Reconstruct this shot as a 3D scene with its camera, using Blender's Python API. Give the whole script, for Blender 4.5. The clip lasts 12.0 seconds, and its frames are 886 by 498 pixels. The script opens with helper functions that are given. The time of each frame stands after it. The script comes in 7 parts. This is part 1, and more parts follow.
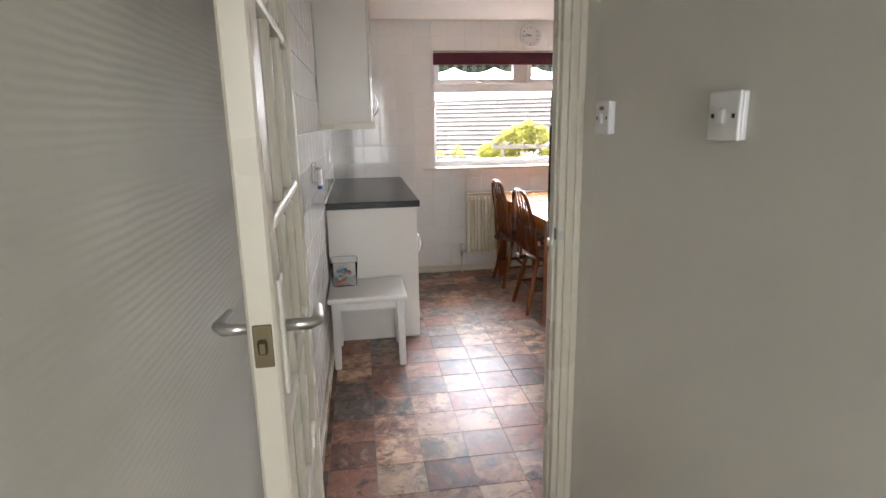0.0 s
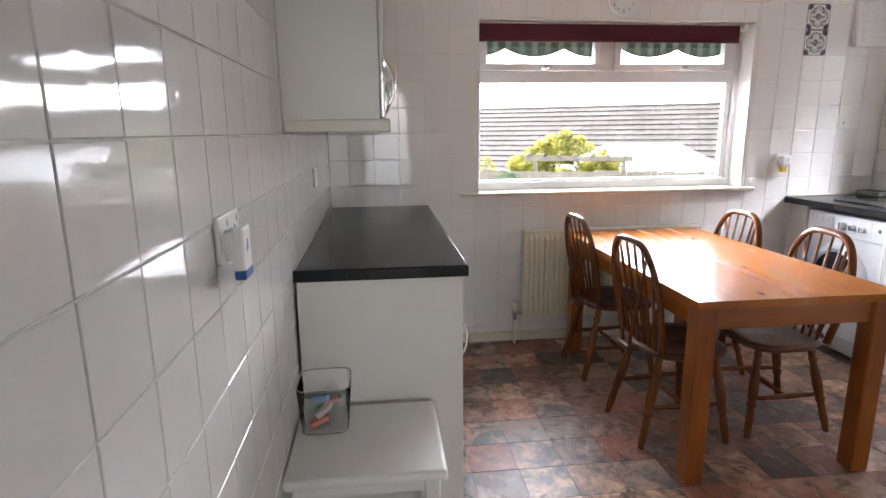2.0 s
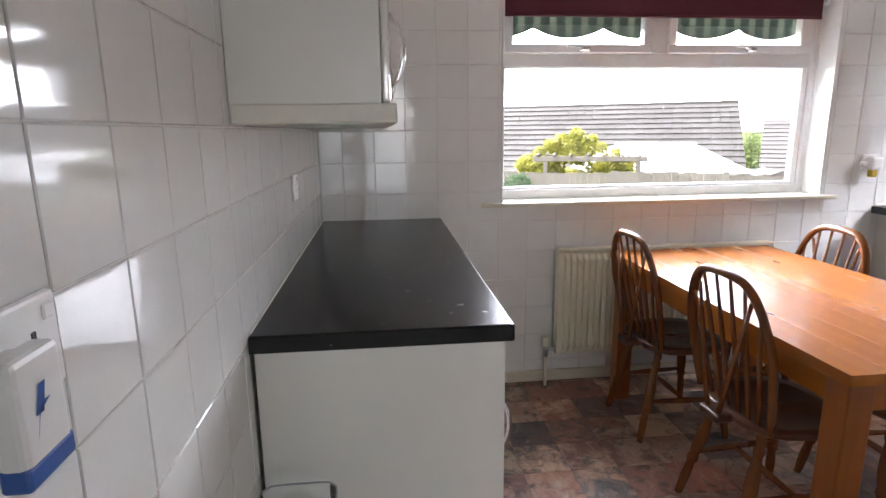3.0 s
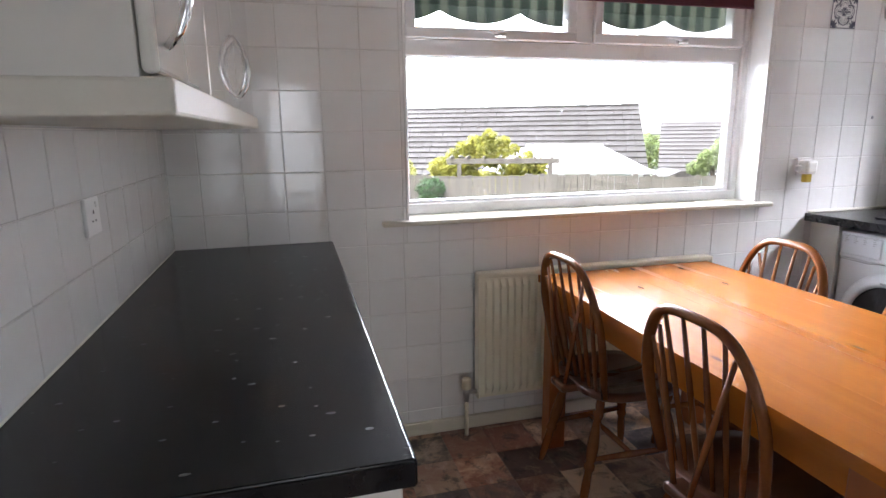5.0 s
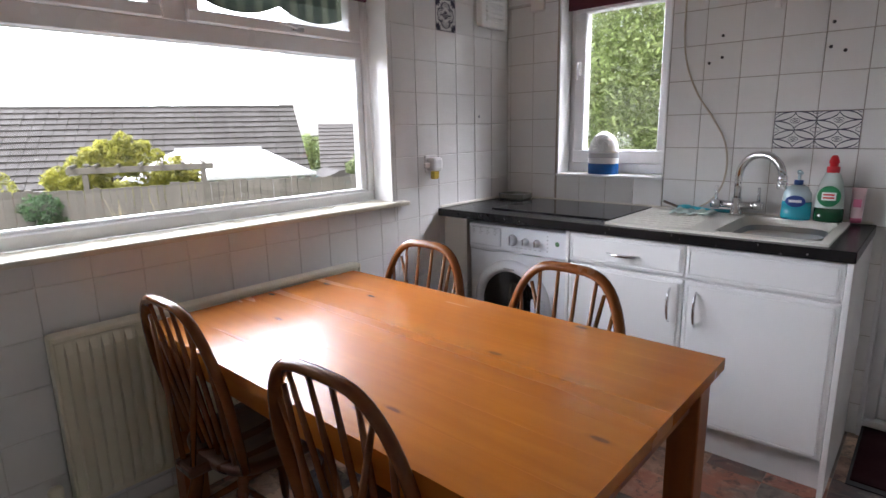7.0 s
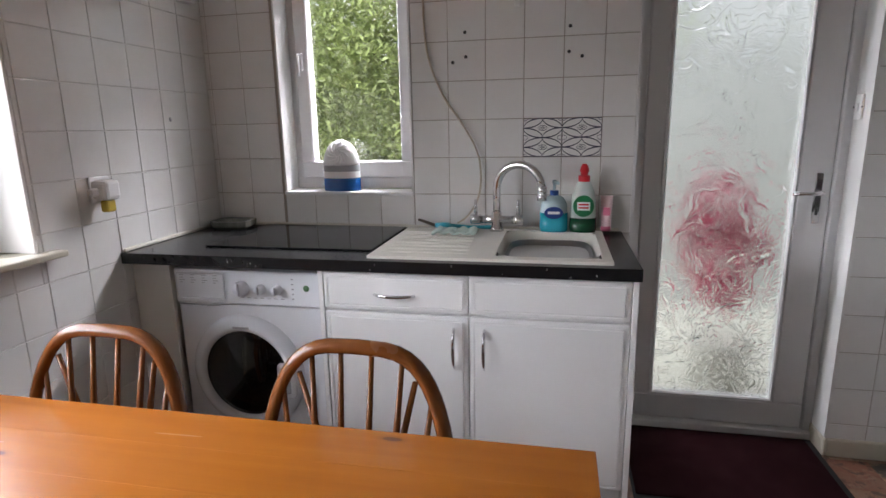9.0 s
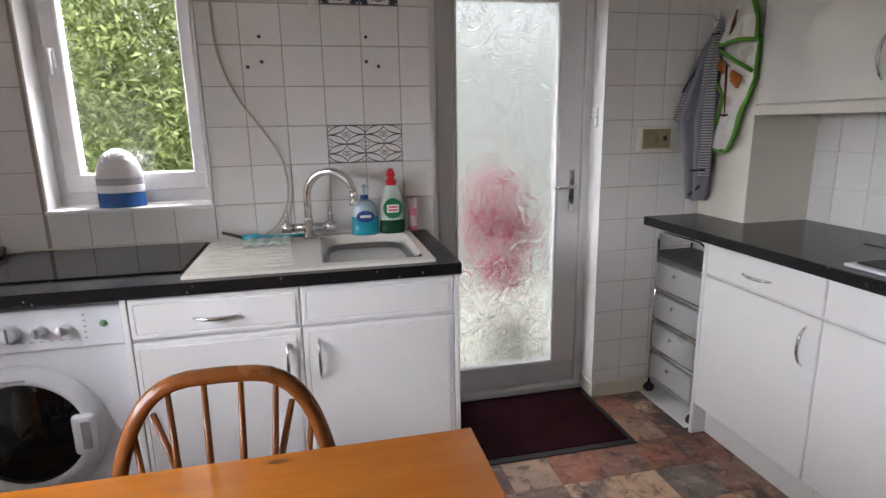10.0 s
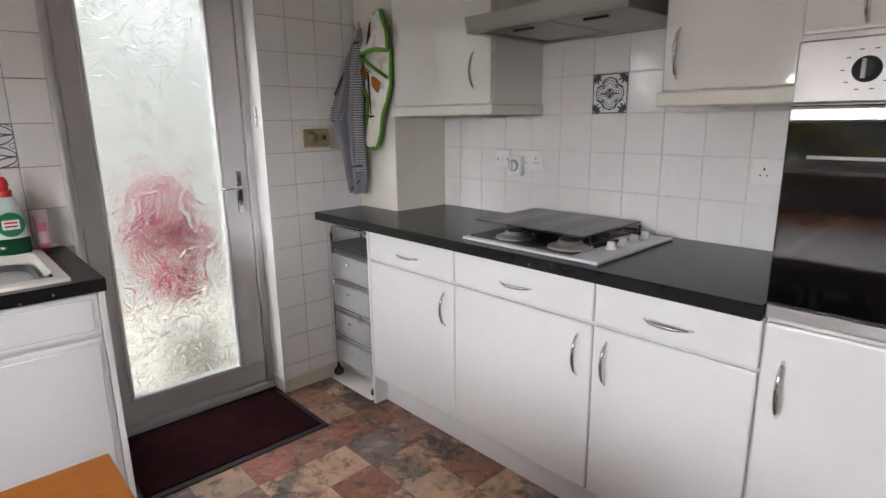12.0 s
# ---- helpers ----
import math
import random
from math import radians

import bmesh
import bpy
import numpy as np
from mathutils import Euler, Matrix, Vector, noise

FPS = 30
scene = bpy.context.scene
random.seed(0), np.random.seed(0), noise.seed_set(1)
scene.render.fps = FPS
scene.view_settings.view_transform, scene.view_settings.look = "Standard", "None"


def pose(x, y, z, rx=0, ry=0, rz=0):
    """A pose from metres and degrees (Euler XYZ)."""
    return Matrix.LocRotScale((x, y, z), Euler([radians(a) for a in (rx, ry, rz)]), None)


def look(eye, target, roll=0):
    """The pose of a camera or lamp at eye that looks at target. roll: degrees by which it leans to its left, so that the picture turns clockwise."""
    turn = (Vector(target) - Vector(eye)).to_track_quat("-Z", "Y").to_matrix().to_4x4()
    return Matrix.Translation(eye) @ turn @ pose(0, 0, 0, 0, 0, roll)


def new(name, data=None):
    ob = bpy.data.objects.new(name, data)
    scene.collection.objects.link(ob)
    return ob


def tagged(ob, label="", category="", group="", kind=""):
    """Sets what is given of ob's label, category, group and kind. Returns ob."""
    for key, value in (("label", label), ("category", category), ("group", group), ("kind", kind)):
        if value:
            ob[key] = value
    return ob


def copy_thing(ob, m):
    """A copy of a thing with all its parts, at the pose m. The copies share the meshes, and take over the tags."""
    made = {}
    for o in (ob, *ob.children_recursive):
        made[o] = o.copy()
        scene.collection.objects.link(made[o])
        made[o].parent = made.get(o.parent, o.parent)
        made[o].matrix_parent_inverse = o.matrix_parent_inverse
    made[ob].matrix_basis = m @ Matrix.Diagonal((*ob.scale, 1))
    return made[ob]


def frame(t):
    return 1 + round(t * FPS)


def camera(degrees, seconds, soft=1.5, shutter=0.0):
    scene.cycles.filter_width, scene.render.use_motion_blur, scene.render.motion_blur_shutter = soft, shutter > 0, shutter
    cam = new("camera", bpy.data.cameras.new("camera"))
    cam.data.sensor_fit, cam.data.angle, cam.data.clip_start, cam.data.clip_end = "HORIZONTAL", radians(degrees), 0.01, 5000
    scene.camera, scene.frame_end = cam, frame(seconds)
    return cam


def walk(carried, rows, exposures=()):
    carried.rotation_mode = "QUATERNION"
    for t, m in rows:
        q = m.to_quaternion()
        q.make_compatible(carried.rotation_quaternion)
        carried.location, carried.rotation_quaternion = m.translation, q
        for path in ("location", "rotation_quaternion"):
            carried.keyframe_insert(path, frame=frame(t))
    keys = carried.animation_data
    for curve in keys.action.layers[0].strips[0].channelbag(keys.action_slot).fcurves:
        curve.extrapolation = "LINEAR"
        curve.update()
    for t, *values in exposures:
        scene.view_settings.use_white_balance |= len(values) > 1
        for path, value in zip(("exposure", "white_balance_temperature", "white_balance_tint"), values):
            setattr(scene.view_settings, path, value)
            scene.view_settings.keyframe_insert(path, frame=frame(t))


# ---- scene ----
cam = camera(77.3, 12.0)
# seconds, place, yaw, pitch, roll
PATH = [
    (0, 0.627, -0.014, 1.391, -8.52, -13.01, 1.03),
    (0.5, 0.739, 0.394, 1.387, -8.96, -12.84, 0.75),
    (1, 0.732, 0.799, 1.377, -8.66, -12.48, 0.66),
    (1.5, 0.740, 1.237, 1.365, -7.78, -12.13, 0.60),
    (2, 0.696, 1.626, 1.352, -6.51, -12.00, 0.58),
    (2.5, 0.675, 1.944, 1.339, -6.11, -11.93, 0.68),
    (2.7, 0.685, 2.091, 1.335, -6.10, -12.04, 0.66),
    (4.3, 0.744, 2.646, 1.336, -10.32, -11.77, 0.63),
    (4.5, 0.774, 2.697, 1.332, -11.23, -11.76, 0.67),
    (5, 0.851, 2.782, 1.332, -15.04, -11.92, 0.66),
    (5.5, 0.909, 2.817, 1.338, -25.20, -11.97, 0.97),
    (6, 0.939, 2.870, 1.330, -36.52, -12.07, 1.02),
    (6.5, 1.041, 2.955, 1.326, -43.91, -12.25, 1.00),
    (6.7, 1.117, 2.986, 1.322, -45.61, -12.27, 1.07),
    (8.3, 1.539, 3.391, 1.313, -64.87, -12.28, 1.13),
    (8.5, 1.611, 3.406, 1.312, -68.30, -12.32, 1.01),
    (9, 1.687, 3.474, 1.330, -78.40, -12.41, 1.03),
    (9.5, 1.678, 3.588, 1.352, -89.36, -12.52, 1.11),
    (10, 1.637, 3.666, 1.357, -102.80, -12.76, 1.02),
    (10.5, 1.612, 3.683, 1.353, -112.79, -12.98, 0.97),
    (11, 1.586, 3.662, 1.357, -120.54, -13.08, 0.86),
    (11.5, 1.559, 3.626, 1.350, -127.09, -13.11, 0.81),
    (12, 1.516, 3.560, 1.349, -133.00, -13.12, 0.80),
]
walk(cam, [(t, pose(x, y, z, 90 + pitch, roll, yaw)) for t, x, y, z, yaw, pitch, roll in PATH],
     [(t, stops, kelvin, 14) for t, stops, kelvin in (
         (0.0, 2.45, 6650), (1.0, 2.4, 6500), (1.5, 2.3, 6450), (2.5, 2.05, 6400), (4.5, 2.05, 6150), (5.5, 1.8, 6200), (6.0, 1.6, 6250), (6.5, 1.35, 6300),
         (8.5, 0.82, 6300), (9.0, 0.98, 6550), (9.5, 1.2, 6600), (10.5, 1.28, 6600), (11.5, 1.4, 6750), (12.0, 1.48, 6750))])

# ---- world, sun, exposure ----
world = bpy.data.worlds.new("overcast_sky")
scene.world = world
world.use_nodes = True
wn = world.node_tree.nodes
sky = wn.new("ShaderNodeTexSky")
sky.sky_type = "NISHITA"
sky.sun_disc = False
sky.sun_elevation, sky.sun_rotation = radians(46), radians(215)
sky.air_density, sky.dust_density, sky.ozone_density = 1.2, 0.8, 0.6
veil = wn.new("ShaderNodeHueSaturation")
veil.inputs["Saturation"].default_value = 0.22
world.node_tree.links.new(sky.outputs["Color"], veil.inputs["Color"])
world.node_tree.links.new(veil.outputs["Color"], wn["Background"].inputs["Color"])
wn["Background"].inputs["Strength"].default_value = 0.12
sun = new("sun", bpy.data.lights.new("sun", "SUN"))
sun.data.energy, sun.data.angle, sun.data.color = 1.1, radians(14), (1.0, 0.97, 0.92)
sun.matrix_world = look((-8, -11, 14), (0, 0, 0))


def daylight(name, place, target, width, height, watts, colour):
    """An area lamp that stands in for the open sky's light before an opening."""
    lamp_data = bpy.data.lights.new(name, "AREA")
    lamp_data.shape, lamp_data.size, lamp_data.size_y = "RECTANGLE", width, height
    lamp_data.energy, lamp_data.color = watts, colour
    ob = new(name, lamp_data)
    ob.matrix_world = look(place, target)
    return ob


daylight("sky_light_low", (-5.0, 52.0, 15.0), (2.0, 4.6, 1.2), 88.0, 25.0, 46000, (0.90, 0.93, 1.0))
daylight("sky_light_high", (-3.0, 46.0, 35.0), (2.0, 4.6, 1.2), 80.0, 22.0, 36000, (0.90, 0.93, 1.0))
daylight("sky_light_east", (6.3, 3.5, 3.6), (4.0, 4.2, 1.4), 3.5, 1.8, 28, (0.95, 0.935, 0.965))
side_day = daylight("sky_light_side", (5.15, 3.75, 3.0), (4.02, 4.45, 1.4), 1.2, 0.8, 27, (0.93, 0.935, 1.0))
side_day.data.spread = radians(75)
# fill lamp added behind the viewpoint; no such source is known in the hall
hall_fill = daylight("sky_light_hall", (0.82, -1.66, 1.2), (0.86, 1.6, 1.0), 0.7, 1.7, 1.05, (0.92, 0.96, 1.0))
hall_fill.data.spread = radians(75)

# ---- plan ----
WW, WE, WS, WN, TOP = 0.40, 3.98, 1.54, 5.01, 2.24
WORK = 0.908


# ---- materials ----
def material(name):
    m = bpy.data.materials.new(name)
    m.use_nodes = True
    return m, m.node_tree.nodes, m.node_tree.links, m.node_tree.nodes["Principled BSDF"]


def math_node(nodes, links, op, a, b=0.0):
    n = nodes.new("ShaderNodeMath")
    n.operation = op
    for k, v in enumerate((a, b)):
        if isinstance(v, (int, float)):
            n.inputs[k].default_value = v
        else:
            links.new(v, n.inputs[k])
    return n.outputs[0]


def mix_colour(nodes, links, fac, a, b, blend="MIX"):
    n = nodes.new("ShaderNodeMix")
    n.data_type, n.blend_type = "RGBA", blend
    for k, v in ((0, fac), (6, a), (7, b)):
        if isinstance(v, (int, float)):
            n.inputs[k].default_value = v
        elif isinstance(v, tuple):
            n.inputs[k].default_value = (*v, 1.0)
        else:
            links.new(v, n.inputs[k])
    return n.outputs[2]


def ramp(nodes, links, fac, stops):
    n = nodes.new("ShaderNodeValToRGB")
    links.new(fac, n.inputs[0])
    while len(n.color_ramp.elements) < len(stops):
        n.color_ramp.elements.new(0.5)
    for e, (p, c) in zip(n.color_ramp.elements, stops):
        e.position, e.color = p, (*c, 1.0)
    return n.outputs[0]


def noise_node(nodes, links, scale, detail=4.0, stretch=(1, 1, 1), offset=None, distortion=0.0, rugged=0.5):
    tc = nodes.new("ShaderNodeTexCoord")
    mp = nodes.new("ShaderNodeMapping")
    mp.inputs["Scale"].default_value = stretch
    links.new(tc.outputs["Object"], mp.inputs["Vector"])
    if offset is not None:
        links.new(offset, mp.inputs["Location"])
    n = nodes.new("ShaderNodeTexNoise")
    n.inputs["Scale"].default_value, n.inputs["Detail"].default_value = scale, detail
    n.inputs["Distortion"].default_value, n.inputs["Roughness"].default_value = distortion, rugged
    links.new(mp.outputs[0], n.inputs["Vector"])
    return n.outputs["Fac"]


def surface(name, colour, rough=0.5, metal=0.0, var=0.08, grain=60.0, broad=3.0, bump=0.05, depth=0.002, per_piece=0.0, coat=0.0,
            stretch=(1, 1, 1), spec=0.5, rough_var=0.25):
    """A plain material with grain and broad stains in its colour, roughness and relief."""
    m, n, l, b = material(name)
    fine = noise_node(n, l, grain, 5.0, stretch)
    wide = noise_node(n, l, broad, 3.0)
    c = mix_colour(n, l, fine, tuple(v * (1 - var) for v in colour), tuple(min(1, v * (1 + var)) for v in colour))
    c = mix_colour(n, l, math_node(n, l, "MULTIPLY", wide, 0.6), c, tuple(v * (1 - 1.6 * var) for v in colour))
    if per_piece:
        oi = n.new("ShaderNodeObjectInfo")
        k = math_node(n, l, "MULTIPLY", oi.outputs["Random"], per_piece)
        c = mix_colour(n, l, k, c, tuple(v * 0.55 for v in colour))
    l.new(c, b.inputs["Base Color"])
    r = math_node(n, l, "ADD", math_node(n, l, "MULTIPLY", wide, rough * rough_var * 2), rough * (1 - rough_var))
    l.new(r, b.inputs["Roughness"])
    b.inputs["Metallic"].default_value = metal
    b.inputs["Specular IOR Level"].default_value = spec
    b.inputs["Coat Weight"].default_value = coat
    b.inputs["Coat Roughness"].default_value = 0.08
    if bump:
        bp = n.new("ShaderNodeBump")
        bp.inputs["Strength"].default_value, bp.inputs["Distance"].default_value = bump, depth
        l.new(fine, bp.inputs["Height"])
        l.new(bp.outputs[0], b.inputs["Normal"])
    return m


def glaze(name, colour):
    """Glazed ceramic: each tile bows a little, so that reflections break from tile to tile."""
    m, n, l, b = material(name)
    oi = n.new("ShaderNodeObjectInfo")
    wide = noise_node(n, l, 9.0, 2.0, (1, 1, 1), oi.outputs["Location"])
    fine = noise_node(n, l, 160.0, 3.0)
    dirt = noise_node(n, l, 14.0, 6.0, (1, 1, 1), oi.outputs["Location"])
    k = math_node(n, l, "MULTIPLY", oi.outputs["Random"], 0.5)
    c = mix_colour(n, l, k, colour, tuple(v * 0.93 for v in colour))
    c = mix_colour(n, l, math_node(n, l, "MULTIPLY", dirt, 0.22), c, (0.62, 0.58, 0.50))
    l.new(c, b.inputs["Base Color"])
    l.new(math_node(n, l, "ADD", math_node(n, l, "MULTIPLY", dirt, 0.07), 0.03), b.inputs["Roughness"])
    h = math_node(n, l, "ADD", wide, math_node(n, l, "MULTIPLY", fine, 0.015))
    b.inputs["Specular IOR Level"].default_value = 0.4
    bp = n.new("ShaderNodeBump")
    bp.inputs["Strength"].default_value, bp.inputs["Distance"].default_value = 0.3, 0.004
    l.new(h, bp.inputs["Height"])
    l.new(bp.outputs[0], b.inputs["Normal"])
    return m


def wood(name, light, dark, rough=0.3, along=1, knots=False, coat=0.3):
    """Sawn or turned wood with grain along one axis."""
    m, n, l, b = material(name)
    st = [26.0, 26.0, 26.0]
    st[along] = 1.6
    rnd = n.new("ShaderNodeObjectInfo").outputs["Random"]
    shift = math_node(n, l, "MULTIPLY", rnd, 37.0)
    grain = noise_node(n, l, 1.0, 6.0, tuple(st), shift, 0.6)
    bands = noise_node(n, l, 1.0, 3.0, tuple(v * 0.22 for v in st), shift, 0.3)
    fine = noise_node(n, l, 1.0, 3.0, tuple(v * 9 for v in st))
    sharp = ramp(n, l, grain, ((0.26, (0, 0, 0)), (0.80, (1, 1, 1))))
    c = mix_colour(n, l, sharp, light, dark)
    c = mix_colour(n, l, math_node(n, l, "MULTIPLY", bands, 0.6), c, tuple(0.6 * a + 0.4 * v for a, v in zip(light, dark)))
    c = mix_colour(n, l, math_node(n, l, "MULTIPLY", rnd, 0.14), c, dark)
    figure = ramp(n, l, noise_node(n, l, 1.0, 3.0, tuple(v * 0.16 if k != along else 2.4 for k, v in enumerate(st)), None, 0.8), ((0.42, (0, 0, 0)), (0.70, (0.4, 0.4, 0.4))))
    c = mix_colour(n, l, figure, c, dark)
    if knots:
        tc = n.new("ShaderNodeTexCoord")
        mp = n.new("ShaderNodeMapping")
        s = [11.0, 11.0, 11.0]
        s[along] = 3.6
        mp.inputs["Scale"].default_value = s
        l.new(tc.outputs["Object"], mp.inputs["Vector"])
        l.new(shift, mp.inputs["Location"])
        v = n.new("ShaderNodeTexVoronoi")
        if along == 1:
            v.voronoi_dimensions = "2D"
        v.inputs["Scale"].default_value, v.inputs["Randomness"].default_value = 1.0, 1.0
        l.new(mp.outputs[0], v.inputs["Vector"])
        col = n.new("ShaderNodeSeparateColor")
        l.new(v.outputs["Color"], col.inputs[0])
        few = math_node(n, l, "GREATER_THAN", col.outputs[0], 0.68)
        near = ramp(n, l, v.outputs["Distance"], ((0.0, (1, 1, 1)), (0.06, (0.9, 0.9, 0.9)), (0.08, (0.3, 0.3, 0.3)), (0.14, (0, 0, 0))))
        c = mix_colour(n, l, math_node(n, l, "MULTIPLY", math_node(n, l, "MULTIPLY", near, few), 0.85), c, (0.09, 0.03, 0.012))
    l.new(c, b.inputs["Base Color"])
    l.new(math_node(n, l, "ADD", math_node(n, l, "MULTIPLY", bands, 0.15), rough - 0.07), b.inputs["Roughness"])
    b.inputs["Coat Weight"].default_value, b.inputs["Coat Roughness"].default_value = coat, 0.16
    bp = n.new("ShaderNodeBump")
    bp.inputs["Strength"].default_value, bp.inputs["Distance"].default_value = 0.12, 0.0015
    l.new(fine, bp.inputs["Height"])
    l.new(bp.outputs[0], b.inputs["Normal"])
    b.inputs["Specular IOR Level"].default_value = 0.3
    return m


def slate(name):
    """Slate-pattern vinyl: rust, tan, plum and charcoal clouds that differ from tile to tile."""
    m, n, l, b = material(name)
    oi = n.new("ShaderNodeObjectInfo")
    shift = n.new("ShaderNodeVectorMath")
    shift.operation = "SCALE"
    shift.inputs[3].default_value = 7.3
    l.new(oi.outputs["Location"], shift.inputs[0])
    cloud = noise_node(n, l, 7.0, 9.0, (1, 1, 1), shift.outputs[0], 0.5, 0.68)
    vein = noise_node(n, l, 13.0, 9.0, (1, 1, 1), shift.outputs[0], 0.6, 0.7)
    pale = noise_node(n, l, 10.0, 9.0, (1.6, 1, 1), shift.outputs[0], 0.5, 0.7)
    r = oi.outputs["Random"]
    tone = ramp(n, l, r, ((0.0, (0.075, 0.066, 0.062)), (0.17, (0.24, 0.088, 0.052)), (0.34, (0.44, 0.29, 0.18)), (0.5, (0.15, 0.135, 0.125)),
                          (0.67, (0.33, 0.17, 0.105)), (0.84, (0.50, 0.34, 0.22)), (1.0, (0.17, 0.072, 0.052))))
    second = ramp(n, l, math_node(n, l, "FRACT", math_node(n, l, "MULTIPLY", r, 7.7)),
                  ((0.0, (0.045, 0.041, 0.039)), (0.3, (0.32, 0.125, 0.066)), (0.6, (0.085, 0.074, 0.07)), (1.0, (0.42, 0.28, 0.18))))
    k = ramp(n, l, cloud, ((0.40, (0, 0, 0)), (0.58, (1, 1, 1))))
    c = mix_colour(n, l, k, tone, second)
    k2 = ramp(n, l, pale, ((0.52, (0, 0, 0)), (0.72, (0.65, 0.65, 0.65))))
    c = mix_colour(n, l, k2, c, (0.44, 0.33, 0.25))
    k3 = ramp(n, l, vein, ((0.52, (0, 0, 0)), (0.66, (0.8, 0.8, 0.8))))
    c = mix_colour(n, l, k3, c, (0.035, 0.03, 0.028))
    deep = mix_colour(n, l, 1.0, mix_colour(n, l, 1.0, c, c, "MULTIPLY"), (3.4, 4.6, 5.8), "MULTIPLY")
    c = mix_colour(n, l, 0.5, mix_colour(n, l, 1.0, c, (1.2, 1.2, 1.2), "MULTIPLY"), deep)
    hs = n.new("ShaderNodeHueSaturation")
    hs.inputs["Saturation"].default_value = 0.92
    l.new(c, hs.inputs["Color"])
    l.new(hs.outputs["Color"], b.inputs["Base Color"])
    l.new(math_node(n, l, "ADD", math_node(n, l, "MULTIPLY", vein, 0.24), 0.31), b.inputs["Roughness"])
    b.inputs["Specular IOR Level"].default_value = 0.6
    bp = n.new("ShaderNodeBump")
    bp.inputs["Strength"].default_value, bp.inputs["Distance"].default_value = 0.25, 0.002
    l.new(vein, bp.inputs["Height"])
    l.new(bp.outputs[0], b.inputs["Normal"])
    return m


def flecked(name):
    """Black laminate with scattered pale flecks."""
    m, n, l, b = material(name)
    tc = n.new("ShaderNodeTexCoord")
    mp = n.new("ShaderNodeMapping")
    mp.inputs["Scale"].default_value = (24, 56, 36)
    mp.inputs["Rotation"].default_value = (0, 0, 0.25)
    l.new(tc.outputs["Object"], mp.inputs["Vector"])
    wob = noise_node(n, l, 55.0, 3.0)
    v = n.new("ShaderNodeTexVoronoi")
    l.new(mp.outputs[0], v.inputs["Vector"])
    v.inputs["Scale"].default_value = 1.0
    col = n.new("ShaderNodeSeparateColor")
    l.new(v.outputs["Color"], col.inputs[0])
    d = math_node(n, l, "ADD", v.outputs["Distance"], math_node(n, l, "MULTIPLY", wob, 0.34))
    limit = math_node(n, l, "ADD", math_node(n, l, "MULTIPLY", col.outputs[1], 0.16), 0.20)
    spot = math_node(n, l, "MULTIPLY", math_node(n, l, "LESS_THAN", d, limit), math_node(n, l, "GREATER_THAN", col.outputs[0], 0.40))
    fine = noise_node(n, l, 40.0, 3.0)
    base = mix_colour(n, l, fine, (0.008, 0.008, 0.009), (0.013, 0.013, 0.014))
    c = mix_colour(n, l, math_node(n, l, "MULTIPLY", spot, math_node(n, l, "ADD", math_node(n, l, "MULTIPLY", math_node(n, l, "POWER", col.outputs[2], 2.2), 0.45), 0.10)), base, (0.50, 0.50, 0.51))
    l.new(c, b.inputs["Base Color"])
    l.new(math_node(n, l, "ADD", math_node(n, l, "MULTIPLY", fine, 0.03), 0.235), b.inputs["Roughness"])
    b.inputs["Specular IOR Level"].default_value = 0.34
    return m


def glass(name, colour=(1, 1, 1), rough=0.0, relief=0.0, ior=1.45):
    m, n, l, b = material(name)
    b.inputs["Base Color"].default_value = (*colour, 1)
    b.inputs["Transmission Weight"].default_value = 1.0
    b.inputs["Roughness"].default_value = rough
    b.inputs["IOR"].default_value = ior
    if relief:
        tc = n.new("ShaderNodeTexCoord")
        warp = n.new("ShaderNodeTexNoise")
        warp.inputs["Scale"].default_value, warp.inputs["Detail"].default_value = 9.0, 1.0
        l.new(tc.outputs["Object"], warp.inputs["Vector"])
        add = n.new("ShaderNodeMix")
        add.data_type = "VECTOR"
        add.inputs[0].default_value = 0.09
        l.new(tc.outputs["Object"], add.inputs[4])
        l.new(warp.outputs["Color"], add.inputs[5])
        curl = n.new("ShaderNodeTexNoise")
        curl.inputs["Scale"].default_value, curl.inputs["Detail"].default_value, curl.inputs["Distortion"].default_value = 17.0, 0.0, 0.5
        l.new(add.outputs[1], curl.inputs["Vector"])
        ring = math_node(n, l, "SINE", math_node(n, l, "MULTIPLY", curl.outputs["Fac"], 44.0))
        line = ramp(n, l, ring, ((0.40, (0, 0, 0)), (0.92, (1, 1, 1))))
        gaps = noise_node(n, l, 7.0, 1.0)
        line = math_node(n, l, "MULTIPLY", line, ramp(n, l, gaps, ((0.36, (0.15, 0.15, 0.15)), (0.5, (1, 1, 1)))))
        stroke = n.new("ShaderNodeTexNoise")
        stroke.inputs["Scale"].default_value, stroke.inputs["Detail"].default_value = 4.2, 0.0
        l.new(add.outputs[1], stroke.inputs["Vector"])
        wide = math_node(n, l, "SINE", math_node(n, l, "MULTIPLY", stroke.outputs["Fac"], 26.0))
        band = ramp(n, l, wide, ((0.90, (0, 0, 0)), (1.0, (1, 1, 1))))
        fine = noise_node(n, l, 130.0, 2.0)
        h = math_node(n, l, "ADD", math_node(n, l, "MAXIMUM", line, band), math_node(n, l, "MULTIPLY", fine, 0.03))
        bp = n.new("ShaderNodeBump")
        bp.inputs["Strength"].default_value, bp.inputs["Distance"].default_value = relief, 0.006
        l.new(h, bp.inputs["Height"])
        l.new(bp.outputs[0], b.inputs["Normal"])
    return m


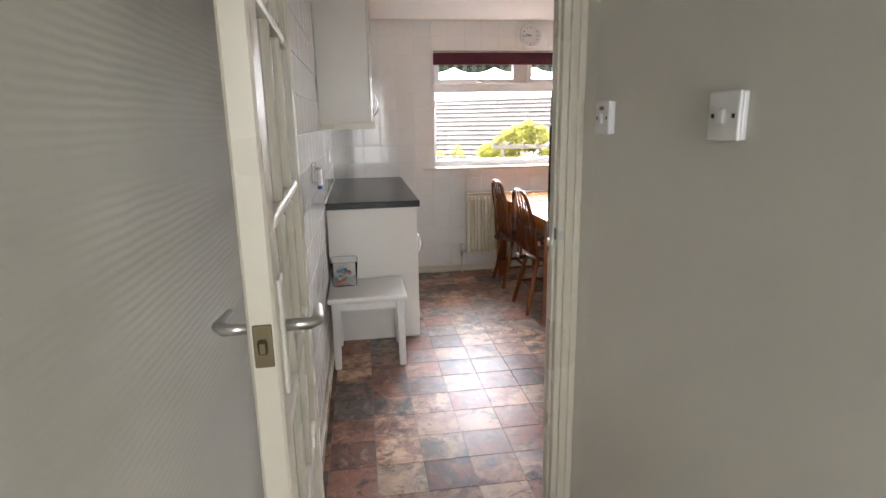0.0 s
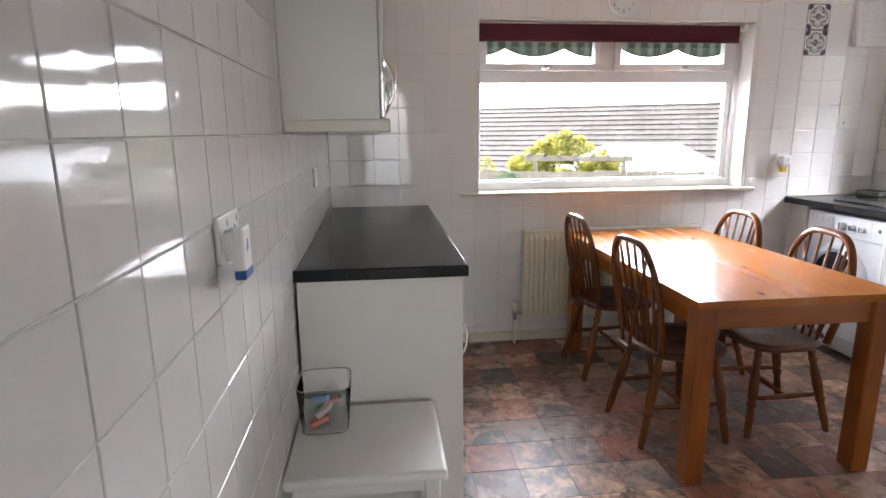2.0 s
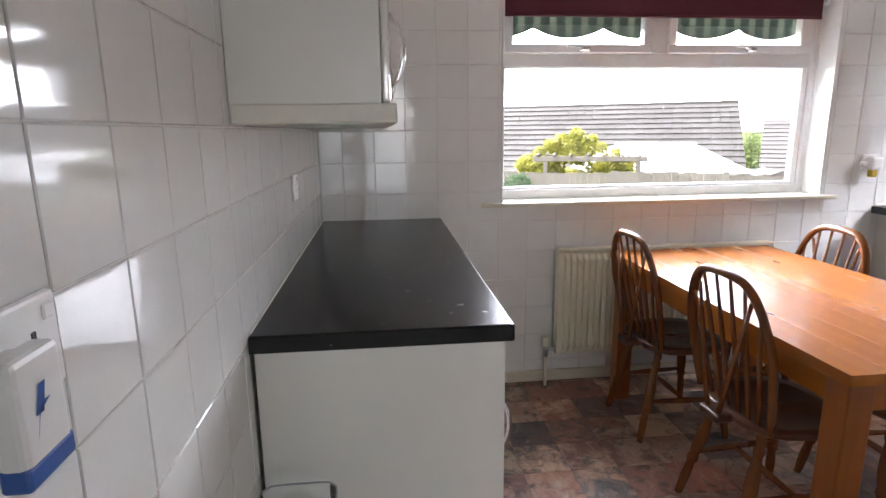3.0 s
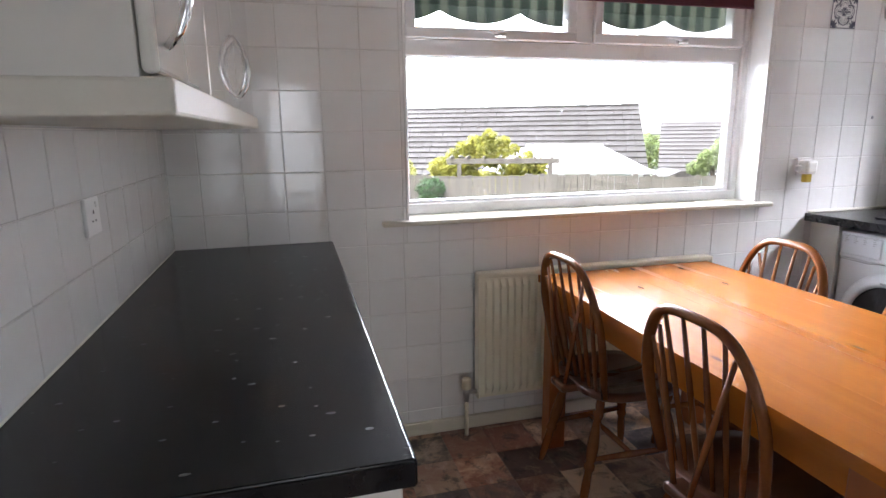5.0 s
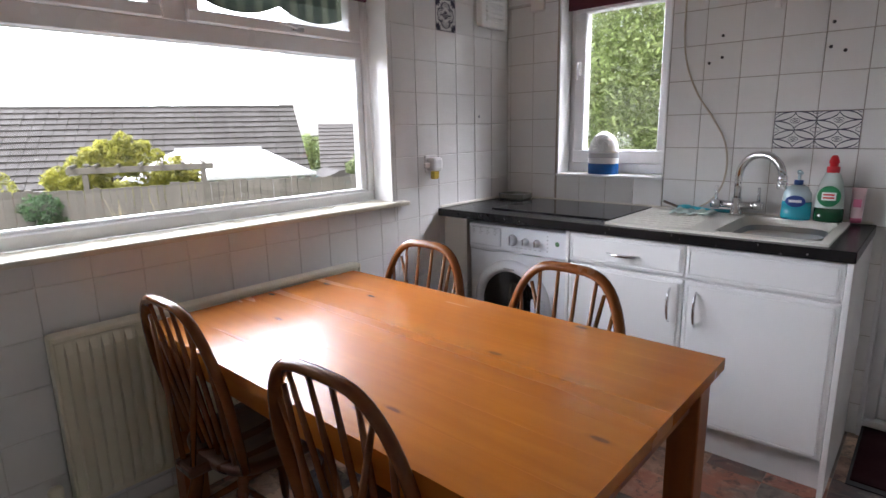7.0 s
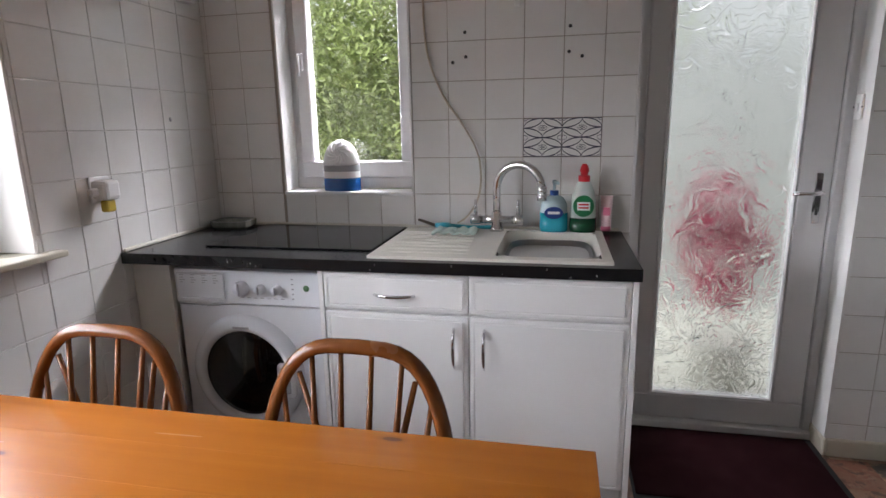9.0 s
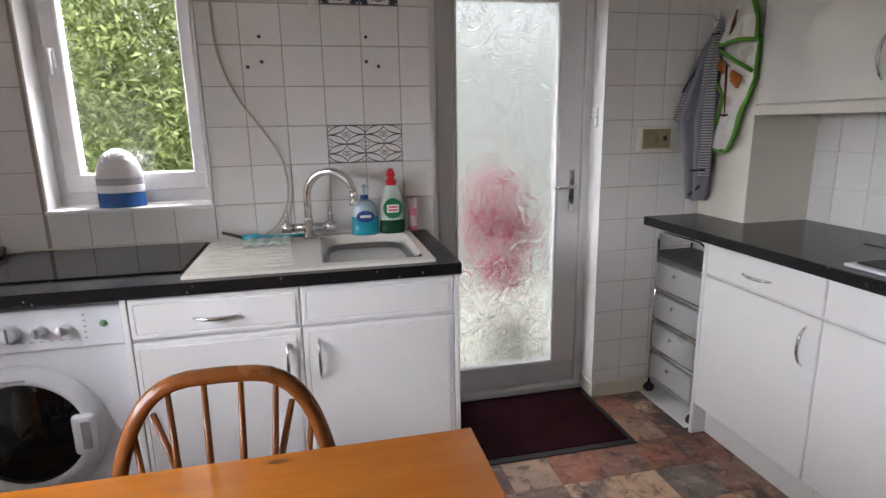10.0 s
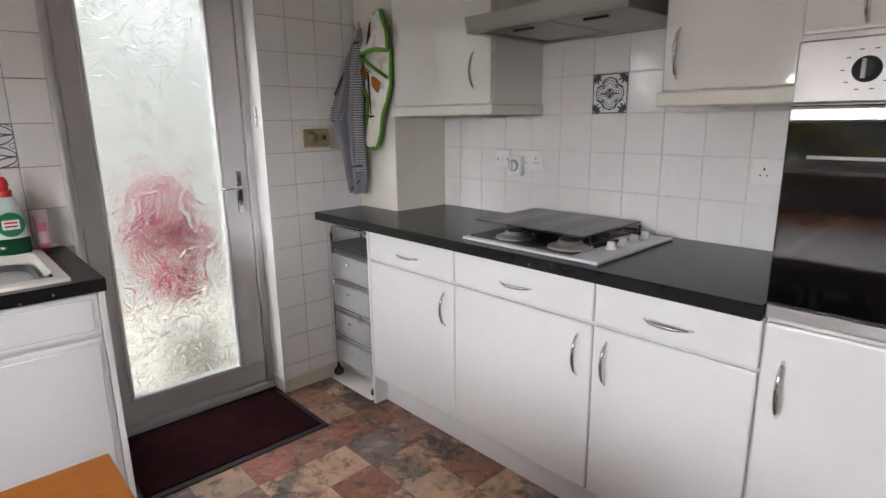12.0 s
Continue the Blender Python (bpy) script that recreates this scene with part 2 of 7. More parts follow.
TILE = glaze("white_glazed_tile", (0.80, 0.80, 0.785))
GROUT = surface("pale_grout", (0.73, 0.72, 0.68), 0.85, var=0.15, bump=0.2)
GROUT_E = surface("brownish_grout", (0.40, 0.35, 0.29), 0.85, var=0.2, bump=0.2)
HALL = surface("cream_wall_paint", (0.70, 0.68, 0.61), 0.55, var=0.04, grain=180, bump=0.15, depth=0.001)
def combed(name, colour):
    """Wall paint over a texture of shallow level ripples."""
    m, n, l, b = material(name)
    tc = n.new("ShaderNodeTexCoord")
    wv = n.new("ShaderNodeTexWave")
    wv.bands_direction = "Z"
    wv.inputs["Scale"].default_value, wv.inputs["Distortion"].default_value, wv.inputs["Detail"].default_value = 26.0, 2.2, 3.0
    wv.inputs["Detail Scale"].default_value = 0.6
    l.new(tc.outputs["Object"], wv.inputs["Vector"])
    fine = noise_node(n, l, 180.0, 4.0)
    l.new(mix_colour(n, l, fine, tuple(v * 0.97 for v in colour), colour), b.inputs["Base Color"])
    b.inputs["Roughness"].default_value = 0.5
    bp = n.new("ShaderNodeBump")
    bp.inputs["Strength"].default_value, bp.inputs["Distance"].default_value = 0.5, 0.0013
    l.new(math_node(n, l, "ADD", wv.outputs["Fac"], math_node(n, l, "MULTIPLY", fine, 0.15)), bp.inputs["Height"])
    l.new(bp.outputs[0], b.inputs["Normal"])
    return m


COMBED = combed("combed_wall_paint", (0.70, 0.68, 0.61))
OLDBRASS = surface("tarnished_brass", (0.16, 0.13, 0.075), 0.4, 0.8, var=0.2, grain=60)
CEIL = surface("white_ceiling_paint", (0.80, 0.79, 0.77), 0.8, var=0.03, grain=120, bump=0.2, depth=0.001)
PAINT = surface("cream_gloss_paint", (0.66, 0.62, 0.51), 0.28, var=0.04, grain=40, bump=0.05)
PLASTER = surface("cream_plaster_paint", (0.74, 0.71, 0.62), 0.5, var=0.04, grain=150, bump=0.1, depth=0.001)
UPVC = surface("white_upvc", (0.80, 0.80, 0.80), 0.28, var=0.02, grain=20, bump=0.0)
GREY_UPVC = surface("greyish_upvc_door", (0.70, 0.70, 0.70), 0.3, var=0.03, grain=20, bump=0.0)
CAB = surface("gloss_cream_cabinet_door", (0.76, 0.745, 0.69), 0.10, var=0.015, grain=12, bump=0.01, depth=0.001, coat=1.0)
for socket_, value_ in (("Roughness", 0.06), ("Coat Roughness", 0.02)):
    for link_ in list(CAB.node_tree.nodes["Principled BSDF"].inputs[socket_].links):
        CAB.node_tree.links.remove(link_)
    CAB.node_tree.nodes["Principled BSDF"].inputs[socket_].default_value = value_
WHITE = surface("satin_white_cabinet", (0.79, 0.79, 0.78), 0.22, var=0.015, grain=15, bump=0.02, depth=0.001)
STOOLW = surface("white_painted_wood", (0.80, 0.80, 0.77), 0.4, var=0.03, grain=30, bump=0.06)
CABS = surface("satin_cream_cabinet_side", (0.76, 0.745, 0.69), 0.38, var=0.015, grain=12, bump=0.02, depth=0.001)
TOPM = flecked("black_flecked_laminate")
PINE = wood("orange_pine", (0.46, 0.158, 0.017), (0.32, 0.092, 0.010), 0.25, 1, True, 0.1)
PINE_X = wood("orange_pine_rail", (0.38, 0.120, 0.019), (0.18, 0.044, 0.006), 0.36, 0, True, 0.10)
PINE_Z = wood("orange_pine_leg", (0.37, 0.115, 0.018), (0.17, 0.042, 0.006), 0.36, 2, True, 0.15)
CHAIR = wood("dark_stained_beech", (0.235, 0.082, 0.020), (0.115, 0.036, 0.010), 0.25, 2, False, 0.25)
SEAT = wood("dark_stained_seat", (0.15, 0.055, 0.022), (0.06, 0.022, 0.010), 0.28, 0, False, 0.3)
CHROME = surface("polished_chrome", (0.75, 0.75, 0.76), 0.08, 1.0, var=0.03, grain=25, bump=0.0)
STEEL = surface("brushed_steel", (0.62, 0.61, 0.59), 0.3, 1.0, var=0.05, grain=220, bump=0.04, depth=0.0005, stretch=(0.05, 1, 1))
HOODSTEEL = surface("dull_hood_steel", (0.36, 0.345, 0.315), 0.34, 1.0, var=0.06, grain=220, bump=0.04, depth=0.0005, stretch=(0.05, 1, 1))
SLATE = slate("slate_vinyl_tile")
JOINT = surface("brown_vinyl_joint", (0.24, 0.20, 0.17), 0.5, var=0.1)
MAT = surface("maroon_carpet_pile", (0.030, 0.006, 0.009), 0.95, var=0.3, grain=420, broad=9, bump=0.8, depth=0.004, spec=0.12)
RUBBER = surface("black_rubber", (0.018, 0.018, 0.02), 0.6, var=0.15, grain=90, bump=0.2)
BLACKGLASS = surface("black_glass", (0.004, 0.004, 0.005), 0.05, var=0.1, grain=8, bump=0.0, rough_var=0.4)
IRON = surface("black_enamel", (0.012, 0.012, 0.013), 0.35, var=0.2, grain=60, bump=0.1)
RADW = surface("cream_radiator_enamel", (0.82, 0.77, 0.61), 0.3, var=0.03, grain=20, bump=0.02)
MACHINE = surface("white_appliance_enamel", (0.72, 0.74, 0.77), 0.25, var=0.015, grain=12, bump=0.0)
PLASTIC = surface("white_switch_plastic", (0.80, 0.80, 0.78), 0.3, var=0.02, grain=25, bump=0.0)
GREYP = surface("grey_plastic", (0.34, 0.35, 0.36), 0.4, var=0.06, grain=40, bump=0.05)
DARK = surface("dark_plastic", (0.03, 0.03, 0.032), 0.4, var=0.1, grain=40, bump=0.05)
BLIND = surface("maroon_blind_fabric", (0.085, 0.010, 0.022), 0.8, var=0.15, grain=300, bump=0.3, depth=0.001)
CLEAR = glass("window_glass")
FROST = glass("patterned_glass", (0.60, 0.625, 0.605), 0.22, 0.46)


# ---- mesh helpers ----
def add_box(bm, x0, x1, y0, y1, z0, z1, bevel=0.0, seg=1, turn=None):
    """A box with rounded edges, joined into bm."""
    t = bmesh.new()
    bmesh.ops.create_cube(t, size=1.0)
    for v in t.verts:
        v.co = Vector(((x0 + x1) / 2 + v.co.x * (x1 - x0), (y0 + y1) / 2 + v.co.y * (y1 - y0), (z0 + z1) / 2 + v.co.z * (z1 - z0)))
    if bevel:
        bmesh.ops.bevel(t, geom=t.edges[:], offset=bevel, segments=seg, affect="EDGES", profile=0.5)
    if turn is not None:
        t.transform(turn)
    me = bpy.data.meshes.new("piece")
    t.to_mesh(me)
    t.free()
    bm.from_mesh(me)
    bpy.data.meshes.remove(me)
    return bm


def box(x0, x1, y0, y1, z0, z1, bevel=0.0, seg=1, turn=None):
    return add_box(bmesh.new(), x0, x1, y0, y1, z0, z1, bevel, seg, turn)


def add_tube(bm, points, radii, seg=10, cap=True, flat=1.0):
    """A round bar through points; radii is one number or one for each point."""
    pts = [Vector(p) for p in points]
    rr = [radii] * len(pts) if isinstance(radii, (int, float)) else list(radii)
    rings, side = [], None
    for i, p in enumerate(pts):
        t = (pts[min(i + 1, len(pts) - 1)] - pts[max(i - 1, 0)]).normalized()
        if side is None:
            side = t.orthogonal().normalized()
        side = (side - t * side.dot(t)).normalized()
        up = t.cross(side)
        rings.append([bm.verts.new(p + rr[i] * (math.cos(a) * side + flat * math.sin(a) * up)) for a in (2 * math.pi * k / seg for k in range(seg))])
    for a, b in zip(rings, rings[1:]):
        for k in range(seg):
            bm.faces.new((a[k], a[(k + 1) % seg], b[(k + 1) % seg], b[k])).smooth = True
    if cap:
        bm.faces.new(rings[0][::-1])
        bm.faces.new(rings[-1])
    return bm


def tube(points, radii, seg=10, cap=True, flat=1.0):
    return add_tube(bmesh.new(), points, radii, seg, cap, flat)


def add_lathe(bm, profile, centre=(0, 0, 0), seg=24, axis="z", a0=0.0, a1=2 * math.pi):
    """Turns (radius, height) pairs about an axis through centre."""
    c = Vector(centre)
    full = abs(a1 - a0 - 2 * math.pi) < 1e-6
    count = seg if full else seg + 1
    rings = []
    for r, h in profile:
        ring = []
        for k in range(count):
            a = a0 + (a1 - a0) * k / seg
            u, v = r * math.cos(a), r * math.sin(a)
            ring.append(bm.verts.new(c + Vector({"z": (u, v, h), "x": (h, u, v), "y": (v, h, u)}[axis])))
        rings.append(ring)
    for p, q in zip(rings, rings[1:]):
        for k in range(seg):
            bm.faces.new((p[k], p[(k + 1) % count], q[(k + 1) % count], q[k])).smooth = True
    return bm


def lathe(profile, centre=(0, 0, 0), seg=24, axis="z"):
    return add_lathe(bmesh.new(), profile, centre, seg, axis)


def finish(name, bm, mat):
    me = bpy.data.meshes.new(name)
    bmesh.ops.recalc_face_normals(bm, faces=bm.faces)
    bm.to_mesh(me)
    bm.free()
    me.materials.append(mat)
    return me


def thing(name, base, label, category, group=""):
    """An Empty at its base, under which its parts are built in the world's metres."""
    ob = new(name)
    ob.empty_display_size = 0.05
    ob.location = base
    return tagged(ob, label, category, group)


def part(name, bm, mat, parent, label=""):
    ob = new(name, finish(name, bm, mat))
    ob.parent = parent
    if parent.type == "EMPTY":
        ob.matrix_parent_inverse = Matrix.Translation(parent.location).inverted()
    return tagged(ob, label)


def solid(name, bm, mat, label, category="", kind="", group=""):
    return tagged(new(name, finish(name, bm, mat)), label, category, group, kind)


def slab(name, rects, axis, v0, v1, mat, label, category="wall"):
    """A wall or floor of one thickness from a list of rectangles."""
    bm = bmesh.new()
    for a0, a1, b0, b1 in rects:
        if axis == "x":
            add_box(bm, v0, v1, a0, a1, b0, b1)
        elif axis == "y":
            add_box(bm, a0, a1, v0, v1, b0, b1)
        else:
            add_box(bm, a0, a1, b0, b1, v0, v1)
    return solid(name, bm, mat, label, category, "structure")


# ---- large structure ----
slab("wall_north", [(0.15, 1.29, -0.1, TOP), (3.043, 4.25, -0.1, TOP), (1.29, 3.043, -0.1, 0.955), (1.29, 3.043, 1.999, TOP)], "y", WN + 0.003, 5.29, GROUT,
     "white tiled kitchen wall with a wide window")
slab("wall_east", [(1.3, 2.384, -0.1, TOP), (3.186, 4.075, -0.1, TOP), (4.672, 5.01, -0.1, TOP), (2.384, 3.186, 2.04, TOP), (4.075, 4.672, -0.1, 1.045),
                   (4.075, 4.672, 2.0, TOP)], "x", WE + 0.003, 4.25, GROUT_E, "white tiled kitchen wall with a glazed door and a small window")
slab("wall_south", [(1.42, 4.25, -0.1, TOP)], "y", 1.44, WS - 0.003, GROUT, "white tiled kitchen wall behind the hob")
slab("wall_doorway", [(1.31, 1.371, -0.1, TOP), (0.372, 1.31, 2.03, TOP), (0.25, 0.372, -0.1, TOP)], "y", 1.555, 1.66, HALL,
     "cream painted wall round the kitchen doorway")
slab("wall_west", [(1.64, 5.01, -0.1, TOP)], "x", 0.25, WW - 0.003, GROUT, "white glossy tiled kitchen wall")
slab("hall_wall_left", [(-1.7, 1.555, -0.1, TOP)], "x", 0.25, 0.36, COMBED, "cream painted hall wall with a combed texture")
slab("hall_wall_right", [(-1.7, 1.554, -0.1, TOP)], "x", 1.31, 1.42, HALL, "cream painted hall wall with two switches")
slab("hall_wall_end", [(0.25, 0.5, -0.1, TOP), (1.2, 1.42, -0.1, TOP), (0.5, 1.2, 2.0, TOP), (0.5, 1.2, -0.1, 0.3)], "y", -1.8, -1.7, HALL,
     "cream painted wall at the end of the hall")
slab("ceiling", [(0.15, 4.25, -1.8, 5.29)], "z", TOP, TOP + 0.1, CEIL, "white painted flat ceiling", "ceiling")
FLOOR = slab("floor", [(0.15, 4.25, -1.8, 5.29)], "z", -0.1, -0.002, JOINT, "slate-look vinyl tiled floor in rust, tan and charcoal", "floor")
slab("pillar", [(3.675, 3.985, 1.53, 1.865)], "z", 0.0, TOP, PLASTER, "cream painted boxed-in pillar beside the worktop", "pillar")

# skirting
bm = bmesh.new()
add_box(bm, 0.99, 3.4, WN - 0.016, WN + 0.002, 0, 0.062, 0.004)
add_box(bm, WW - 0.002, WW + 0.016, 1.66, 3.455, 0, 0.075, 0.004)
add_box(bm, WE - 0.016, WE + 0.002, 1.88, 2.384, 0, 0.075, 0.004)
add_box(bm, WE - 0.016, 4.10, 2.386, 2.398, 0, 0.075, 0.004)
solid("baseboard", bm, PAINT, "cream painted skirting boards along the tiled walls", "skirting", "structure")

# door frame between hall and kitchen
bm = bmesh.new()
add_box(bm, 0.372, 0.406, 1.552, 1.66, 0, 2.03, 0.003)
add_box(bm, 0.372, 1.264, 1.552, 1.70, 1.998, 2.03, 0.003)
add_box(bm, 1.262, 1.3085, 1.640, 1.712, 0, 2.03, 0.003, 2)
add_box(bm, 1.240, 1.264, 1.648, 1.712, 0, 1.998, 0.005, 2)
add_box(bm, 1.232, 1.242, 1.672, 1.712, 0, 1.998, 0.004, 2)
add_box(bm, 1.286, 1.3095, 1.632, 1.641, 0, 2.04, 0.004, 2)
FRAME = solid("door_frame", bm, PAINT, "cream gloss painted wooden door frame", "door frame", "structure")
keep = part("strike_plate", box(1.2372, 1.2402, 1.646, 1.676, 0.995, 1.065, 0.001), STEEL, FRAME, "worn metal strike plate")
part("strike_lip", box(1.2372, 1.258, 1.6445, 1.6475, 1.015, 1.048, 0.001), STEEL, keep)
part("strike_hole", box(1.2358, 1.2374, 1.654, 1.669, 1.012, 1.050), DARK, keep)


# ---- windows ----
def bar_frame(x0, x1, z0, z1, w, y0, y1, m, name, parent, mat=UPVC, bevel=0.006):
    """A mitred-looking frame of four bars in the plane y, mapped by m."""
    bm = bmesh.new()
    add_box(bm, x0, x1, y0, y1, z0, z0 + w[0], bevel)
    add_box(bm, x0, x1, y0, y1, z1 - w[1], z1, bevel)
    add_box(bm, x0, x0 + w[2], y0 + 0.001, y1 - 0.001, z0 + w[0] - bevel, z1 - w[1] + bevel, bevel)
    add_box(bm, x1 - w[3], x1, y0 + 0.001, y1 - 0.001, z0 + w[0] - bevel, z1 - w[1] + bevel, bevel)
    bm.transform(m)
    return part(name, bm, mat, parent)


I4 = Matrix.Identity(4)
win = thing("window_1", (2.16, 5.18, 0.98), "wide white plastic window with two top vents over the radiator", "window")
tagged(win, kind="structure")
bar_frame(1.29, 3.043, 0.978, 1.998, (0.05, 0.05, 0.035, 0.045), 5.14, 5.21, I4, "window_frame", win)
part("transom", box(1.325, 3.0, 5.145, 5.205, 1.642, 1.715, 0.006), UPVC, win)
part("mullion", box(2.10, 2.19, 5.145, 5.205, 1.71, 1.95, 0.006), UPVC, win)
bar_frame(1.322, 2.998, 1.022, 1.655, (0.018, 0.014, 0.014, 0.036), 5.15, 5.20, I4, "glazing_bead", win)
for x0, x1 in ((1.325, 2.10), (2.185, 2.985)):
    v = bar_frame(x0, x1, 1.712, 1.952, (0.045, 0.045, 0.045, 0.045 if x0 < 2 else 0.065), 5.128, 5.19, I4, "vent_frame", win)
    xc = (x0 + x1) / 2 + (0.02 if x0 < 2 else 0.05)
    h = part("vent_handle", box(xc - 0.028, xc + 0.03, 5.106, 5.13, 1.722, 1.742, 0.005), CHROME, v, "small metal window catch")
    add = tube([(xc - 0.01, 5.108, 1.735), (xc - 0.05, 5.100, 1.742), (xc - 0.09, 5.102, 1.744)], [0.006, 0.006, 0.004], 8)
    part("lever", add, UPVC, h)
    p = part("pane", box(x0 + 0.04, x1 - 0.04, 5.158, 5.164, 1.752, 1.912), CLEAR, v)
    p.visible_shadow = False
p = part("pane", box(1.33, 2.968, 5.168, 5.174, 1.035, 1.648), CLEAR, win)
p.visible_shadow = False
bm = bmesh.new()
add_box(bm, 1.2905, 1.301, WN - 0.001, 5.142, 0.978, 1.999, 0.002)
add_box(bm, 3.032, 3.0425, WN - 0.001, 5.142, 0.978, 1.999, 0.002)
add_box(bm, 1.301, 3.032, WN - 0.001, 5.142, 1.9885, 1.9985, 0.002)
solid("window_reveal", bm, TILE, "glossy white lining of the wide window's reveal", "window reveal", "structure")
solid("window_sill", box(1.186, 3.108, 4.966, 5.145, 0.957, 0.978, 0.006, 2), PAINT, "cream painted window board below the wide window", "window sill", "structure")

blind = thing("roller_blind", (2.13, 5.06, 1.88), "maroon roller blind rolled up under a white headrail", "blind")
part("fabric", box(1.305, 2.958, 5.052, 5.060, 1.874, 1.975, 0.001), BLIND, blind)
part("roller", tube([(1.303, 5.075, 1.968), (2.985, 5.075, 1.968)], 0.017, 14), UPVC, blind)
part("bottom_bar", box(1.305, 2.960, 5.048, 5.063, 1.872, 1.884, 0.003), BLIND, blind)
part("bracket", box(2.986, 3.012, 5.05, 5.10, 1.945, 1.9885, 0.003), UPVC, blind)
part("pull_chain", tube([(2.975, 5.09, 1.96), (2.976, 5.085, 1.5), (2.98, 5.08, 1.25), (2.99, 5.08, 1.24), (2.995, 5.085, 1.5), (2.992, 5.09, 1.95)], 0.0018, 6), UPVC, blind)

# small east window: x of the local frame runs along -y of the room
ME = pose(4.13, 0, 0, 0, 0, -90)
win2 = thing("window_2", (4.13, 4.37, 1.06), "narrow white plastic side window above the worktop", "window")
tagged(win2, kind="structure")
bar_frame(-4.672, -4.075, 1.062, 2.0, (0.055, 0.05, 0.04, 0.035), -0.03, 0.035, ME, "window_frame", win2)
sash = bar_frame(-4.635, -4.108, 1.112, 1.955, (0.075, 0.05, 0.065, 0.05), -0.045, 0.02, ME, "casement", win2)
p = part("pane", box(4.13, 4.136, 4.152, 4.575, 1.182, 1.91), CLEAR, sash)
p.visible_shadow = False
hd = part("window_handle", box(4.068, 4.086, 4.592, 4.616, 1.585, 1.66, 0.004), UPVC, sash, "white window handle")
part("lever", tube([(4.072, 4.604, 1.65), (4.052, 4.604, 1.65), (4.05, 4.602, 1.56)], [0.008, 0.008, 0.006], 8), UPVC, hd)
bm = bmesh.new()
add_box(bm, WE - 0.001, 4.10, 4.662, 4.6715, 1.062, 2.0, 0.002)
add_box(bm, WE - 0.001, 4.10, 4.0755, 4.085, 1.062, 2.0, 0.002)
add_box(bm, WE - 0.001, 4.10, 4.085, 4.662, 1.99, 1.9995, 0.002)
solid("window_reveal_small", bm, TILE, "glossy white lining of the small window's reveal", "window reveal", "structure")
solid("window_sill_small", box(WE - 0.012, 4.10, 4.0755, 4.6715, 1.046, 1.062, 0.004, 2), UPVC, "white tiled sill of the small window", "window sill", "structure")
blind2 = thing("roller_blind", (4.03, 4.37, 1.95), "maroon roller blind rolled up in the small window", "blind")
part("fabric", box(4.03, 4.037, 4.10, 4.65, 1.915, 1.985, 0.001), BLIND, blind2)
part("roller", tube([(4.05, 4.09, 1.97), (4.05, 4.66, 1.97)], 0.016, 12), UPVC, blind2)

# glazed back door
door = thing("door_1", (4.14, 2.78, 0.0), "greyish white back door with a full-length patterned glass pane", "door")
tagged(door, kind="structure")
bm = bmesh.new()
add_box(bm, 4.10, 4.17, 2.386, 2.425, 0, 2.04, 0.004)
add_box(bm, 4.10, 4.17, 3.135, 3.184, 0, 2.04, 0.004)
add_box(bm, 4.10, 4.17, 2.425, 3.135, 1.99, 2.04, 0.004)
part("outer_frame", bm, GREY_UPVC, door)
leaf = bar_frame(-3.135, -2.425, 0.035, 1.99, (0.115, 0.10, 0.085, 0.125), -0.03, 0.03, pose(4.14, 0, 0, 0, 0, -90), "door_leaf", door, GREY_UPVC, 0.008)
bar_frame(-3.052, -2.548, 0.148, 1.892, (0.014, 0.014, 0.014, 0.014), -0.034, 0.02, pose(4.14, 0, 0, 0, 0, -90), "glazing_bead", leaf, GREY_UPVC)
p = part("pane", box(4.114, 4.124, 2.555, 3.045, 0.155, 1.885), FROST, leaf, "patterned obscure glass")
p.visible_shadow = False
hp = part("handle_plate", box(4.094, 4.104, 2.464, 2.492, 0.93, 1.13, 0.004), CHROME, leaf, "chrome lever handle")
part("lever", tube([(4.098, 2.478, 1.055), (4.062, 2.478, 1.055), (4.055, 2.50, 1.055), (4.056, 2.58, 1.052)], [0.009, 0.009, 0.008, 0.007], 10), CHROME, hp)
part("keyhole", box(4.091, 4.095, 2.474, 2.482, 0.965, 0.99, 0.001), DARK, hp)
part("threshold", box(4.08, 4.18, 2.386, 3.184, 0.0, 0.034, 0.004), GREY_UPVC, door)
slab("door_reveal", [(3.1745, 3.1875, 0, 2.04)], "x", WE - 0.002, 4.098, GREY_UPVC, "grey lining of the back door's recess", "door reveal")
slab("door_reveal_side", [(2.3825, 2.392, 0.0, 2.04)], "x", WE - 0.001, 4.098, TILE, "white tiled lining of the back door's recess", "door reveal")

# unseen hall window, added as an opening for the hall's fill lamp
hw = thing("window_3", (0.85, -1.75, 0.3), "white framed hall window of clear glass, added out of view", "window")
tagged(hw, kind="structure")
bar_frame(0.5, 1.2, 0.3, 2.0, (0.05, 0.05, 0.05, 0.05), -1.78, -1.72, I4, "window_frame", hw)
p = part("pane", box(0.55, 1.15, -1.752, -1.746, 0.35, 1.95), CLEAR, hw)
p.visible_shadow = False

# glazed hall door, standing open along the hall wall
hdoor = thing("hall_door", (0.455, 1.46, 0.01), "cream gloss wooden door with small glass panes, standing open", "door")
LX0, LX1, LY0, LY1 = 0.435, 0.473, 0.699, 1.463
bm = bmesh.new()
add_box(bm, LX0, LX1, LY0, LY0 + 0.085, 0.008, 1.985, 0.004)
add_box(bm, LX0, LX1, LY1 - 0.092, LY1, 0.008, 1.985, 0.004)
add_box(bm, LX0, LX1, LY0 + 0.083, LY1 - 0.090, 1.875, 1.985, 0.004)
add_box(bm, LX0, LX1, LY0 + 0.083, LY1 - 0.090, 0.008, 0.28, 0.004)
